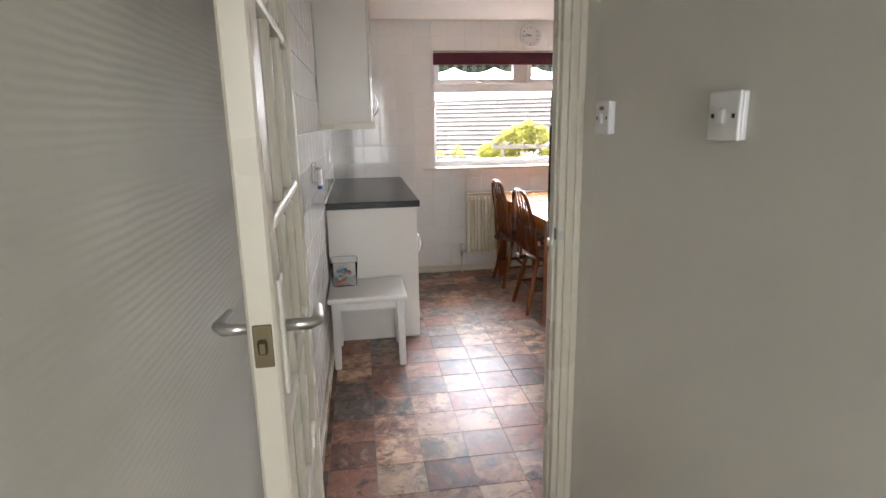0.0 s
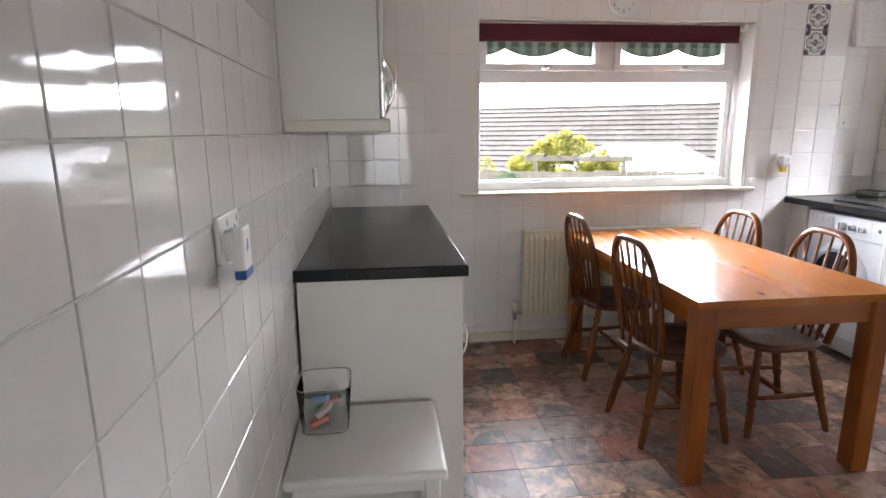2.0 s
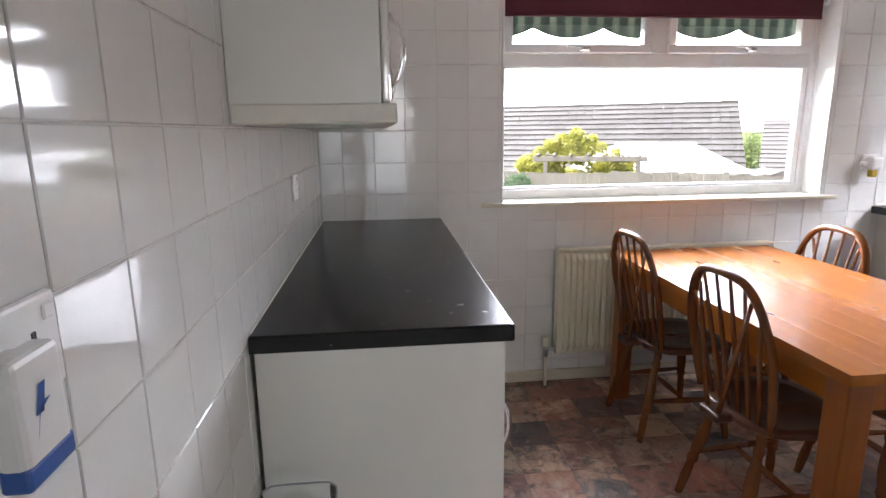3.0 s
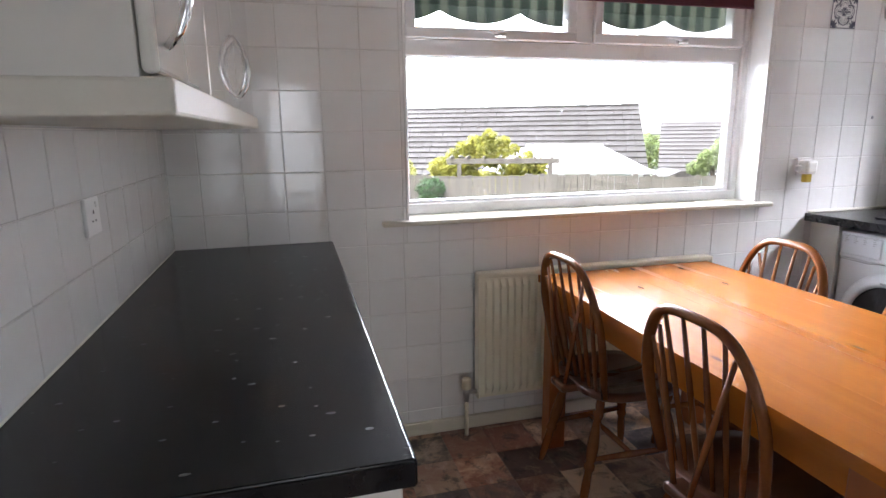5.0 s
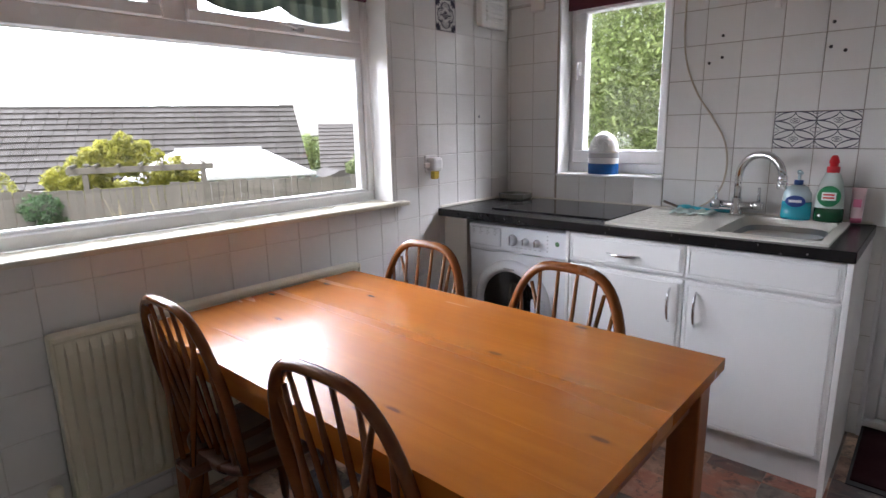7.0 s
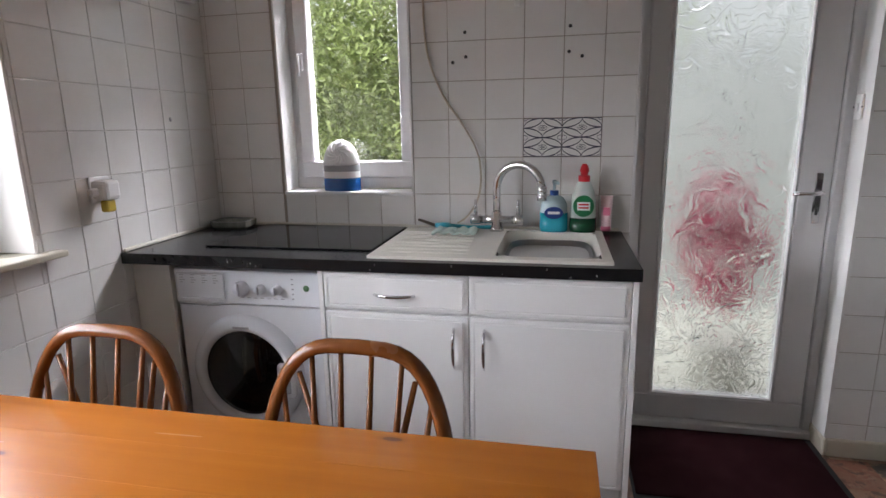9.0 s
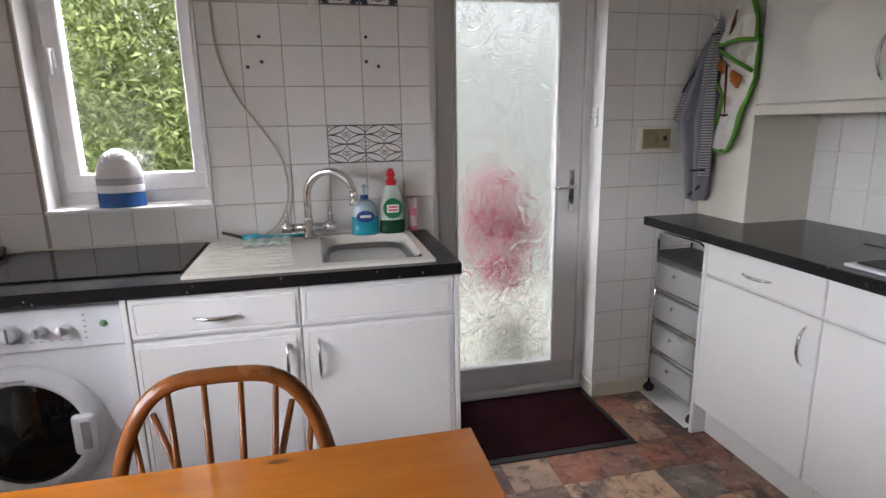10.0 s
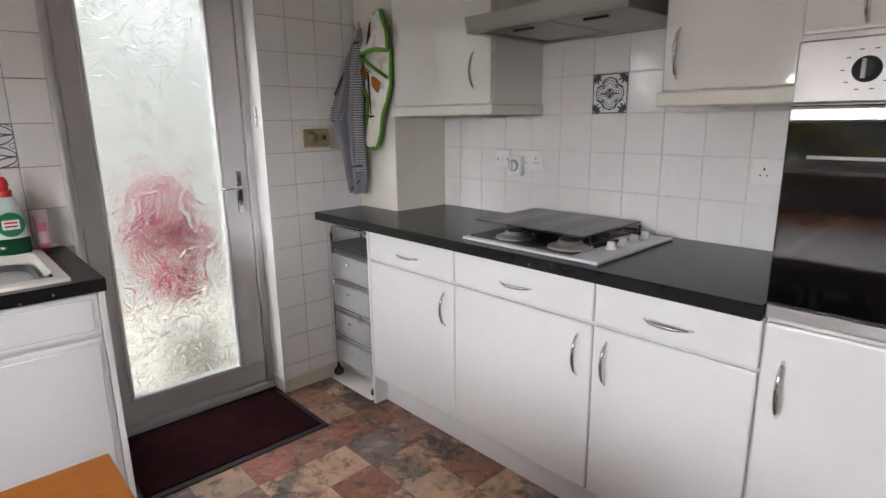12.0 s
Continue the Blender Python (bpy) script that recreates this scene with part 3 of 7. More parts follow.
part("stiles_and_rails", bm, PAINT, hdoor)
PY0, PY1, PZ0, PZ1 = LY0 + 0.085, LY1 - 0.092, 0.285, 1.89
ROWS_Z = [PZ0 + (PZ1 - PZ0) * k / 5 for k in range(6)]
COLS_Y = [PY0 + (PY1 - PY0) * k / 3 for k in range(4)]
for z in ROWS_Z[1:-1]:
    bm = box(LX0 + 0.003, LX1 - 0.003, PY0 - 0.002, PY1 + 0.002, z - 0.012, z + 0.012, 0.008, 2)
    part("glazing_bar", bm, PAINT, hdoor)
for y in COLS_Y[1:-1]:
    for z0, z1 in zip(ROWS_Z, ROWS_Z[1:]):
        part("glazing_bar", box(LX0 + 0.003, LX1 - 0.003, y - 0.012, y + 0.012, z0 + 0.010, z1 - 0.010, 0.008, 2), PAINT, hdoor)
for y0, y1 in zip(COLS_Y, COLS_Y[1:]):
    for z0, z1 in zip(ROWS_Z, ROWS_Z[1:]):
        p = part("pane", box(0.452, 0.456, y0 + 0.002, y1 - 0.002, z0 + 0.002, z1 - 0.002), CLEAR, hdoor)
        p.visible_shadow = False
part("latch_plate", box(0.4415, 0.4665, LY0 - 0.0015, LY0 + 0.004, 1.075, 1.135, 0.001), OLDBRASS, hdoor, "worn brass-coloured latch plate")
part("latch_bolt", box(0.447, 0.460, LY0 - 0.010, LY0 + 0.004, 1.095, 1.115, 0.003), OLDBRASS, hdoor)
for s, x in ((1, LX1), (-1, LX0)):
    pl = part("handle_plate", box(min(x, x + s * 0.006), max(x, x + s * 0.006), LY0 + 0.035, LY0 + 0.075, 1.015, 1.185, 0.002), PLASTER, hdoor)
    part("lever", tube([(x, LY0 + 0.055, 1.112), (x + s * 0.04, LY0 + 0.055, 1.112), (x + s * 0.05, LY0 + 0.07, 1.112), (x + s * 0.048, LY0 + 0.15, 1.105)],
                       [0.009, 0.009, 0.009, 0.007], 10), STEEL, pl, "metal lever handle")

# the leaf stands a little off the wall
swing = Matrix.Translation((LX1, LY1, 0)) @ Matrix.Rotation(radians(2.6), 4, "Z") @ Matrix.Translation((-LX1, -LY1, 0))
for ob in hdoor.children_recursive:
    ob.data.transform(swing)


# ---- outdoors ----
GROUND = surface("rough_lawn", (0.075, 0.10, 0.04), 0.95, var=0.35, grain=6, broad=0.3, bump=0.6, depth=0.05)
ROOF = surface("brown_concrete_roof_tile", (0.105, 0.095, 0.086), 0.9, var=0.2, grain=14, broad=0.8, bump=0.3, depth=0.02, per_piece=0.35)
FENCE = surface("weathered_fence_board", (0.245, 0.22, 0.19), 0.9, var=0.2, grain=30, broad=2, bump=0.4, per_piece=0.45)
BRICK = surface("red_brick_far", (0.32, 0.15, 0.095), 0.9, var=0.2, grain=20, bump=0.3)
WHITEOUT = surface("white_conservatory_plastic", (0.80, 0.81, 0.82), 0.4, var=0.03, grain=8)


def foliage(name, colour, through_light=0.45, var=0.35):
    """Leaves that let some light through, each a little different."""
    m, n, l, b = material(name)
    geo = n.new("ShaderNodeNewGeometry")
    wide = noise_node(n, l, 1.6, 3.0)
    c = mix_colour(n, l, geo.outputs["Random Per Island"], tuple(v * (1 - var) for v in colour), tuple(min(1.0, v * (1 + var)) for v in colour))
    c = mix_colour(n, l, math_node(n, l, "MULTIPLY", wide, 0.55), c, (colour[0] * 1.25, colour[1] * 1.05, colour[2] * 1.6))
    # shade in the gaps between leaf clumps, put into the colour as dark patches
    gap_shade = ramp(n, l, noise_node(n, l, 3.2, 4.0), ((0.40, (0.75, 0.75, 0.75)), (0.58, (0, 0, 0))))
    c = mix_colour(n, l, gap_shade, c, tuple(v * 0.38 for v in colour))
    l.new(c, b.inputs["Base Color"])
    b.inputs["Roughness"].default_value = 0.55
    tr_ = n.new("ShaderNodeBsdfTranslucent")
    l.new(c, tr_.inputs["Color"])
    mx = n.new("ShaderNodeMixShader")
    mx.inputs[0].default_value = through_light
    l.new(b.outputs[0], mx.inputs[1])
    l.new(tr_.outputs[0], mx.inputs[2])
    l.new(mx.outputs[0], n["Material Output"].inputs["Surface"])
    return m


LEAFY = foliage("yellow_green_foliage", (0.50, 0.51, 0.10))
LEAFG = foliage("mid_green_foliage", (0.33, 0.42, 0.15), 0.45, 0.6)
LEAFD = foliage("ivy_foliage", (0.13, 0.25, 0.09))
BARK = surface("bark", (0.10, 0.075, 0.055), 0.95, var=0.3, grain=25, bump=0.6, depth=0.01)
STRAW = surface("dry_grass", (0.50, 0.42, 0.26), 0.8, var=0.2, grain=20)

bm = bmesh.new()
add_box(bm, -150, 250, -150, 300, -1.35, -1.25)
solid("ground", bm, GROUND, "rough garden ground round the house", "ground", "structure")
slab("patio", [(4.25, 6.2, -0.5, 5.6)], "z", -1.25, -0.12, surface("pale_patio_slab", (0.66, 0.65, 0.58), 0.85, var=0.08), "pale paved terrace outside the back door", "patio")

# the gardens run askew to the house: u along the fence, n away from the window
GU, GN = Vector((0.927, -0.375, 0)), Vector((0.375, 0.927, 0))
G = Matrix((( GU.x, GN.x, 0, 1.0), (GU.y, GN.y, 0, 2.95), (0, 0, 1, 0), (0, 0, 0, 1)))

fence = thing("fence", G @ Vector((0, 9.6, -1.25)), "weathered grey close-board garden fence", "fence")
rng = random.Random(5)
u = -9.0
k = 0
while u < 11.0:
    w = 0.105 + rng.uniform(-0.012, 0.012)
    top = 0.56 + rng.uniform(-0.025, 0.02) + (0.03 if int((u + 9) / 1.83) % 2 else 0.0)
    y = 9.6 + (0.012 if k % 2 else 0.0)
    part("board", box(u, u + w - 0.006, y, y + 0.014, -1.25, top, turn=G @ Matrix.Rotation(0, 4, "Z")), FENCE, fence)
    u += w
    k += 1
part("rail", box(-9, 11, 9.628, 9.68, 0.2, 0.28, turn=G), FENCE, fence)
for q in range(12):
    part("post", box(-9 + q * 1.83, -8.91 + q * 1.83, 9.63, 9.72, -1.25, 0.6, 0.005, turn=G), FENCE, fence)


def leaves(name, parent, mat, blobs, count, size, seed, label=""):
    """Many small bent leaves spread through a set of (u, n, z, radius, squash) clumps."""
    r = random.Random(seed)
    verts, faces = [], []
    total = sum(b[3] ** 2 for b in blobs)
    for cx, cy, cz, rad, sq in blobs:
        for _ in range(int(count * rad * rad / total)):
            d = Vector((r.gauss(0, 1), r.gauss(0, 1), r.gauss(0, 1))).normalized() * rad * (0.45 + 0.6 * r.random() ** 0.6)
            c = Vector((cx + d.x, cy + d.y, cz + d.z * sq))
            e = Euler((r.uniform(-1.0, 1.0), r.uniform(-1.0, 1.0), r.uniform(0, 6.28))).to_matrix()
            s = size * r.uniform(0.6, 1.4)
            i = len(verts)
            for q in ((-1, 0, 0), (0, -0.38, 0.10), (1, 0, -0.08), (0, 0.38, 0.10)):
                verts.append(c + e @ (Vector(q) * s))
            faces.append((i, i + 1, i + 2))
            faces.append((i, i + 2, i + 3))
    me = bpy.data.meshes.new(name)
    me.from_pydata(verts, [], faces)
    me.materials.append(mat)
    ob = new(name, me)
    ob.parent = parent
    ob.matrix_parent_inverse = Matrix.Translation(parent.location).inverted()
    return tagged(ob, label, kind="stuff")


def trunk(parent, base, top, r, limbs, seed):
    rr = random.Random(seed)
    b, t = Vector(base), Vector(top)
    bm = tube([b, b.lerp(t, 0.35) + Vector((0.03, 0, 0)), b.lerp(t, 0.7), t], [r, r * 0.8, r * 0.55, r * 0.2], 8)
    for _ in range(limbs):
        s = b.lerp(t, rr.uniform(0.3, 0.85))
        e = s + Vector((rr.uniform(-1, 1), rr.uniform(-1, 1), rr.uniform(0.3, 0.9))) * (t - b).length * 0.3
        add_tube(bm, [s, s.lerp(e, 0.5) + Vector((0, 0, 0.05)), e], [r * 0.4, r * 0.25, r * 0.08], 6)
    return part("trunk", bm, BARK, parent)


bush = thing("bush", G @ Vector((-1.1, 13.4, -1.25)), "bright yellow-green garden bush behind the fence", "bush")
trunk(bush, G @ Vector((-1.0, 13.4, -1.25)), G @ Vector((-0.9, 13.4, 0.6)), 0.09, 7, 3)
rb = random.Random(17)
tufts = []
for q in range(46):
    bu = rb.uniform(-1.95, 0.55)
    crest = 0.72 + 0.60 * math.exp(-((bu + 0.62) / 0.55) ** 2) + 0.12 * math.sin(5.1 * bu + 0.6)
    tufts.append((bu, 13.3 + rb.uniform(-0.35, 0.35), rb.uniform(0.05, 1.0) * (crest - 0.14), rb.uniform(0.12, 0.27)))
for bu, bz in ((-0.62, 1.26), (-0.95, 1.12), (-0.28, 1.10), (-1.5, 0.80), (-1.25, 0.98), (-0.05, 0.90), (0.3, 0.74), (-1.8, 0.62)):
    tufts.append((bu, 13.25, bz, 0.17))
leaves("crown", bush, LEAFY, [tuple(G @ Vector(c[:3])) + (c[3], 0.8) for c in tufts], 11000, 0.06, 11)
ivy = thing("ivy", G @ Vector((-2.05, 9.55, -1.25)), "dark green ivy climbing over the fence", "ivy")
trunk(ivy, G @ Vector((-1.5, 9.55, -1.25)), G @ Vector((-1.5, 9.5, 0.3)), 0.03, 4, 8)
leaves("leaves", ivy, LEAFD, [tuple(G @ Vector(c)) + (rd, sq) for c, rd, sq in (((-1.5, 9.5, 0.35), 0.26, 0.8), ((-1.38, 9.5, 0.0), 0.24, 1.0), ((-1.6, 9.5, -0.4), 0.2, 1.2))], 1500, 0.04, 12)
shrub = thing("bush", G @ Vector((-3.6, 10.4, -1.25)), "loose green shrub leaning on the fence", "bush")
trunk(shrub, G @ Vector((-2.4, 10.4, -1.25)), G @ Vector((-2.4, 10.4, 0.8)), 0.04, 6, 9)
leaves("crown", shrub, LEAFY, [tuple(G @ Vector(c)) + (rd, sq) for c, rd, sq in (((-2.6, 10.3, 0.4), 0.26, 1.2), ((-2.1, 10.4, 0.55), 0.18, 1.6), ((-3.1, 10.4, 0.3), 0.35, 1.0), ((-2.4, 10.3, 0.1), 0.3, 1.0))], 1400, 0.055, 13)
grass = thing("tall_grass", G @ Vector((0.2, 9.3, -1.25)), "tuft of tall dry pampas grass before the fence", "grass")
bm = bmesh.new()
rg = random.Random(21)
for _ in range(60):
    b0 = Vector((rg.uniform(-0.6, 1.0), rg.uniform(9.0, 9.3), -1.25))
    tip = b0 + Vector((rg.uniform(-0.45, 0.45), rg.uniform(-0.2, 0.2), rg.uniform(1.2, 1.72)))
    mid = b0.lerp(tip, 0.6) + Vector((0, 0, 0.12))
    add_tube(bm, [G @ b0, G @ mid, G @ tip], [0.006, 0.007, 0.002], 4)
part("blades", bm, STRAW, grass)

perg = thing("pergola", G @ Vector((0, 12.9, -1.25)), "weathered timber pergola in the next garden", "pergola")
for uu in (-1.35, 0.75):
    part("post", box(uu, uu + 0.1, 12.8, 12.9, -1.25, 0.62, 0.006, turn=G), FENCE, perg)
part("beam", box(-1.6, 1.0, 12.78, 12.84, 0.60, 0.72, 0.006, turn=G), FENCE, perg)
for q in range(7):
    part("rafter", box(-1.5 + q * 0.38, -1.45 + q * 0.38, 12.3, 13.6, 0.72, 0.78, 0.004, turn=G), FENCE, perg)


def bungalow(name, label, u0, u1, n_eave, n_ridge, z_eave, z_ridge, rows, G=G):
    """A long low house: walls, tiled slope of separate courses, ridge, gutter and windows."""
    h = thing(name, G @ Vector(((u0 + u1) / 2, n_eave, -1.25)), label, "house")
    back = 2 * n_ridge - n_eave
    part("wall", box(u0 + 0.3, u1 - 0.3, n_eave + 0.4, back - 0.4, -1.25, z_eave, turn=G), BRICK, h)
    gm = bmesh.new()
    gv = [gm.verts.new(G @ Vector(c)) for c in ((u1 - 0.3, n_eave + 0.4, z_eave), (u1 - 0.3, back - 0.4, z_eave), (u1 - 0.3, n_ridge, z_ridge - 0.15),
                                                 (u0 + 0.3, n_eave + 0.4, z_eave), (u0 + 0.3, back - 0.4, z_eave), (u0 + 0.3, n_ridge, z_ridge - 0.15))]
    for f in ((0, 1, 2), (5, 4, 3), (0, 2, 5, 3), (1, 4, 5, 2)):
        gm.faces.new([gv[q] for q in f])
    roof = part("roof", gm, ROOF, h)
    ang = math.atan2(z_ridge - z_eave, n_ridge - n_eave)
    length = math.hypot(z_ridge - z_eave, n_ridge - n_eave)
    rr = random.Random(rows)
    for k in range(rows):
        s0, s1 = length * k / rows, length * (k + 1) / rows + 0.06
        for side in (0, 1):
            bm = bmesh.new()
            n_tiles = max(8, int((u1 - u0) / 0.34))
            for q in range(n_tiles):
                a, b = u0 + (u1 - u0) * q / n_tiles, u0 + (u1 - u0) * (q + 1) / n_tiles - 0.012
                lift = rr.uniform(0, 0.012)
                cs = []
                for s, hgt in ((s0 - 0.03, 0.085 + lift), (s1, 0.03 + lift), (s0 - 0.03, 0.02)):
                    n_, z_ = n_eave + s * math.cos(ang) - hgt * math.sin(ang), z_eave + s * math.sin(ang) + hgt * math.cos(ang)
                    if side:
                        n_ = 2 * n_ridge - n_
                    cs.append((n_, z_))
                v = [bm.verts.new(G @ Vector((uu, n_, z_))) for uu in (a, b) for n_, z_ in cs]
                bm.faces.new((v[0], v[3], v[4], v[1]))
                bm.faces.new((v[2], v[5], v[3], v[0]))
                bm.faces.new((v[0], v[1], v[2]))
                bm.faces.new((v[3], v[5], v[4]))
            part("tile_course", bm, ROOF, roof)
    part("ridge", tube([G @ Vector((u0, n_ridge, z_ridge)), G @ Vector((u1, n_ridge, z_ridge))], 0.11, 8), ROOF, h)
    part("gutter", box(u0, u1, n_eave - 0.12, n_eave, z_eave - 0.1, z_eave - 0.01, 0.01, turn=G), WHITEOUT, h)
    part("bargeboard", box(u1 - 0.02, u1 + 0.03, n_eave, n_eave + 0.06, z_eave - 0.15, z_eave + 0.02, turn=G), WHITEOUT, h)
    for wu in (u0 + 0.2 * (u1 - u0), u0 + 0.72 * (u1 - u0)):
        wd = part("window", box(wu, wu + 1.6, n_eave + 0.36, n_eave + 0.41, -0.9, z_eave - 0.12, 0.01, turn=G), WHITEOUT, h)
        part("pane", box(wu + 0.08, wu + 1.52, n_eave + 0.345, n_eave + 0.362, -0.82, z_eave - 0.2, turn=G), BLACKGLASS, wd)
    return h


bungalow("house", "brick bungalow with a long brown concrete-tiled roof", -17, 4.9, 20.0, 24.2, -0.28, 2.29, 13, G @ Matrix.Translation((4.9, 22.1, 0)) @ Matrix.Rotation(radians(-5), 4, "Z") @ Matrix.Translation((-4.9, -22.1, 0)))
bungalow("house", "further house with a dark tiled roof", 8.4, 20.0, 31.5, 36.0, -0.95, 1.66, 12, G @ Matrix.Translation((8.4, 33.75, 0)) @ Matrix.Rotation(radians(-14), 4, "Z") @ Matrix.Translation((-8.4, -33.75, 0)))
shed = thing("shed", G @ Vector((5.3, 19, -1.25)), "low garden shed with a pitched felt roof", "shed")
part("wall", box(4.86, 5.74, 18.6, 20.4, -1.25, -0.17, turn=G), FENCE, shed)
bm = bmesh.new()
sv = [bm.verts.new(G @ Vector(c)) for c in ((4.76, 18.4, -0.19), (5.3, 18.4, 0.03), (5.84, 18.4, -0.19), (4.76, 20.6, -0.19), (5.3, 20.6, 0.03), (5.84, 20.6, -0.19))]
for f in ((0, 1, 4, 3), (1, 2, 5, 4), (0, 2, 1), (3, 4, 5), (0, 3, 5, 2)):
    bm.faces.new([sv[q] for q in f])
part("roof", bm, ROOF, shed)

cons = thing("conservatory", G @ Vector((1.6, 17, -1.25)), "white conservatory with a pale translucent roof", "conservatory")
part("wall", box(-0.6, 3.5, 15.6, 19.4, -1.25, 0.20, turn=G), WHITEOUT, cons)
bm = bmesh.new()
cv = [bm.verts.new(G @ Vector(c)) for c in ((-0.9, 15.3, 0.25), (3.68, 15.3, 0.25), (3.68, 19.6, 0.25), (-0.9, 19.6, 0.25), (0.35, 17.3, 0.86), (2.66, 17.3, 0.86))]
for f in ((0, 1, 5, 4), (1, 2, 5), (2, 3, 4, 5), (3, 0, 4), (3, 2, 1, 0)):
    bm.faces.new([cv[q] for q in f])
part("roof", bm, WHITEOUT, cons)
part("gutter", box(-0.95, 3.73, 15.22, 15.32, 0.17, 0.27, 0.01, turn=G), WHITEOUT, cons)
part("ridge", tube([G @ Vector((0.35, 17.3, 0.88)), G @ Vector((2.66, 17.3, 0.88))], 0.05, 8), WHITEOUT, cons)
for q in range(5):
    wd = part("window", box(-0.5 + q * 0.8, 0.2 + q * 0.8, 15.57, 15.61, -0.6, 0.12, 0.005, turn=G), WHITEOUT, cons)
    part("pane", box(-0.45 + q * 0.8, 0.15 + q * 0.8, 15.555, 15.572, -0.55, 0.08, turn=G), BLACKGLASS, wd)

far = thing("tree", G @ Vector((9.3, 40, -1.25)), "hazy green tree far behind the houses", "tree")
trunk(far, G @ Vector((9.3, 40, -1.25)), G @ Vector((9.2, 40, 0.9)), 0.2, 6, 2)
leaves("crown", far, LEAFG, [tuple(G @ Vector(c)) + (rd, sq) for c, rd, sq in (((9.0, 40, 0.55), 0.7, 0.9), ((9.7, 40, 0.2), 0.8, 0.9), ((8.8, 40, -0.5), 0.8, 0.8), ((9.5, 40, -0.8), 0.9, 0.8))], 2200, 0.12, 31)
far2 = thing("tree", G @ Vector((10.5, 24, -1.25)), "pale green garden tree by the far house", "tree")
trunk(far2, G @ Vector((8.1, 24, -1.25)), G @ Vector((8.2, 24, 0.4)), 0.12, 6, 4)
leaves("crown", far2, LEAFG, [tuple(G @ Vector(c)) + (rd, sq) for c, rd, sq in (((7.55, 24, -0.3), 0.42, 0.9), ((8.0, 24, 0.1), 0.45, 1.0), ((8.6, 24, 0.4), 0.55, 1.1))], 1500, 0.12, 32)

hedge = thing("tree", (7.2, 5.3, -1.25), "leafy light green tree close outside the small window", "tree")
trunk(hedge, (8.3, 4.7, -1.25), (8.2, 4.9, 3.4), 0.11, 12, 6)
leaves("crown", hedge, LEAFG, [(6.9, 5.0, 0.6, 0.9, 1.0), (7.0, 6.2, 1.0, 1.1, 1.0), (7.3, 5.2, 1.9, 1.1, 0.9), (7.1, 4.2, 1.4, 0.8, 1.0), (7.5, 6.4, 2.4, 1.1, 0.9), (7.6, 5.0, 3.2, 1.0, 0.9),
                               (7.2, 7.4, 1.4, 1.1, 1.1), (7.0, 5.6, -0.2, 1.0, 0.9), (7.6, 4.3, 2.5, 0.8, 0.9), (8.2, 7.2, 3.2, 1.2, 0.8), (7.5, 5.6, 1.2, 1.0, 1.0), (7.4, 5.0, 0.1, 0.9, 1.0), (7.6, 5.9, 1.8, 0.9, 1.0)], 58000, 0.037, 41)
hedge2 = thing("hedge", (9.5, 5.5, -1.25), "dense green hedge beyond the tree", "hedge")
trunk(hedge2, (9.6, 5.5, -1.25), (9.6, 5.5, 2.2), 0.1, 8, 7)
leaves("leaves", hedge2, LEAFG, [(9.2 + 0.3 * (q % 2), 2.5 + q * 0.9, 0.4 + 0.45 * (q % 3), 1.2, 1.0) for q in range(8)] + [(10.2, 2.6 + q * 0.9, 1.9 + 0.3 * (q % 2), 1.2, 1.0) for q in range(8)], 46000, 0.06, 42)
pot = thing("flower_pot", (4.75, 2.6, -0.12), "potted red flowers standing outside the back door", "flower pot")
part("pot", lathe([(0.0, -0.12), (0.13, -0.12), (0.17, 0.18), (0.18, 0.2), (0.16, 0.2), (0.0, 0.17)], (4.75, 2.6, 0), 20), surface("pale_stone_pot", (0.58, 0.57, 0.52), 0.85, var=0.1), pot)
REDF = surface("red_petals", (0.60, 0.03, 0.12), 0.6, var=0.3, grain=30)
leaves("flowers", pot, REDF, [(4.75, 2.64, 0.66, 0.20, 1.0), (4.74, 2.67, 0.92, 0.17, 1.0), (4.77, 2.60, 0.46, 0.14, 0.8), (4.72, 2.78, 0.78, 0.11, 1.0), (4.76, 2.50, 0.70, 0.13, 1.0)], 1100, 0.03, 51)
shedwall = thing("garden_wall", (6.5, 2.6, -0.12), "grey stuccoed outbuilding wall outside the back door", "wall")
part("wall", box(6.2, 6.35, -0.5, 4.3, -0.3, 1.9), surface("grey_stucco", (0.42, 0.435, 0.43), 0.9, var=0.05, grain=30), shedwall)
awn = thing("awning", (2.2, 5.5, 1.8), "striped green awning edge with a scalloped hem outside the window", "awning")
bm = bmesh.new()
seg = 120
prev = None
for q in range(seg + 1):
    x = 1.15 + 2.05 * q / seg
    z = 1.885 - 0.055 * abs(math.sin(math.pi * (x - 1.15) / 0.40)) ** 0.75
    cur = (bm.verts.new((x, 5.42, 2.1)), bm.verts.new((x, 5.42, z)), bm.verts.new((x, 5.425, z)), bm.verts.new((x, 5.425, 2.1)))
    if prev:
        for a in range(3):
            bm.faces.new((prev[a], cur[a], cur[a + 1], prev[a + 1]))
    prev = cur
am, an, al, ab = material("green_striped_canvas")
tc = an.new("ShaderNodeTexCoord")
wv = an.new("ShaderNodeTexWave")
wv.inputs["Scale"].default_value = 3.5
al.new(tc.outputs["Object"], wv.inputs["Vector"])
al.new(ramp(an, al, wv.outputs["Fac"], ((0.3, (0.01, 0.022, 0.013)), (0.6, (0.035, 0.05, 0.032)), (0.8, (0.09, 0.10, 0.07)))), ab.inputs["Base Color"])
ab.inputs["Roughness"].default_value = 0.9
part("valance", bm, am, awn)
part("bar", tube([(1.1, 5.425, 2.1), (3.25, 5.425, 2.1)], 0.015, 8), UPVC, awn)
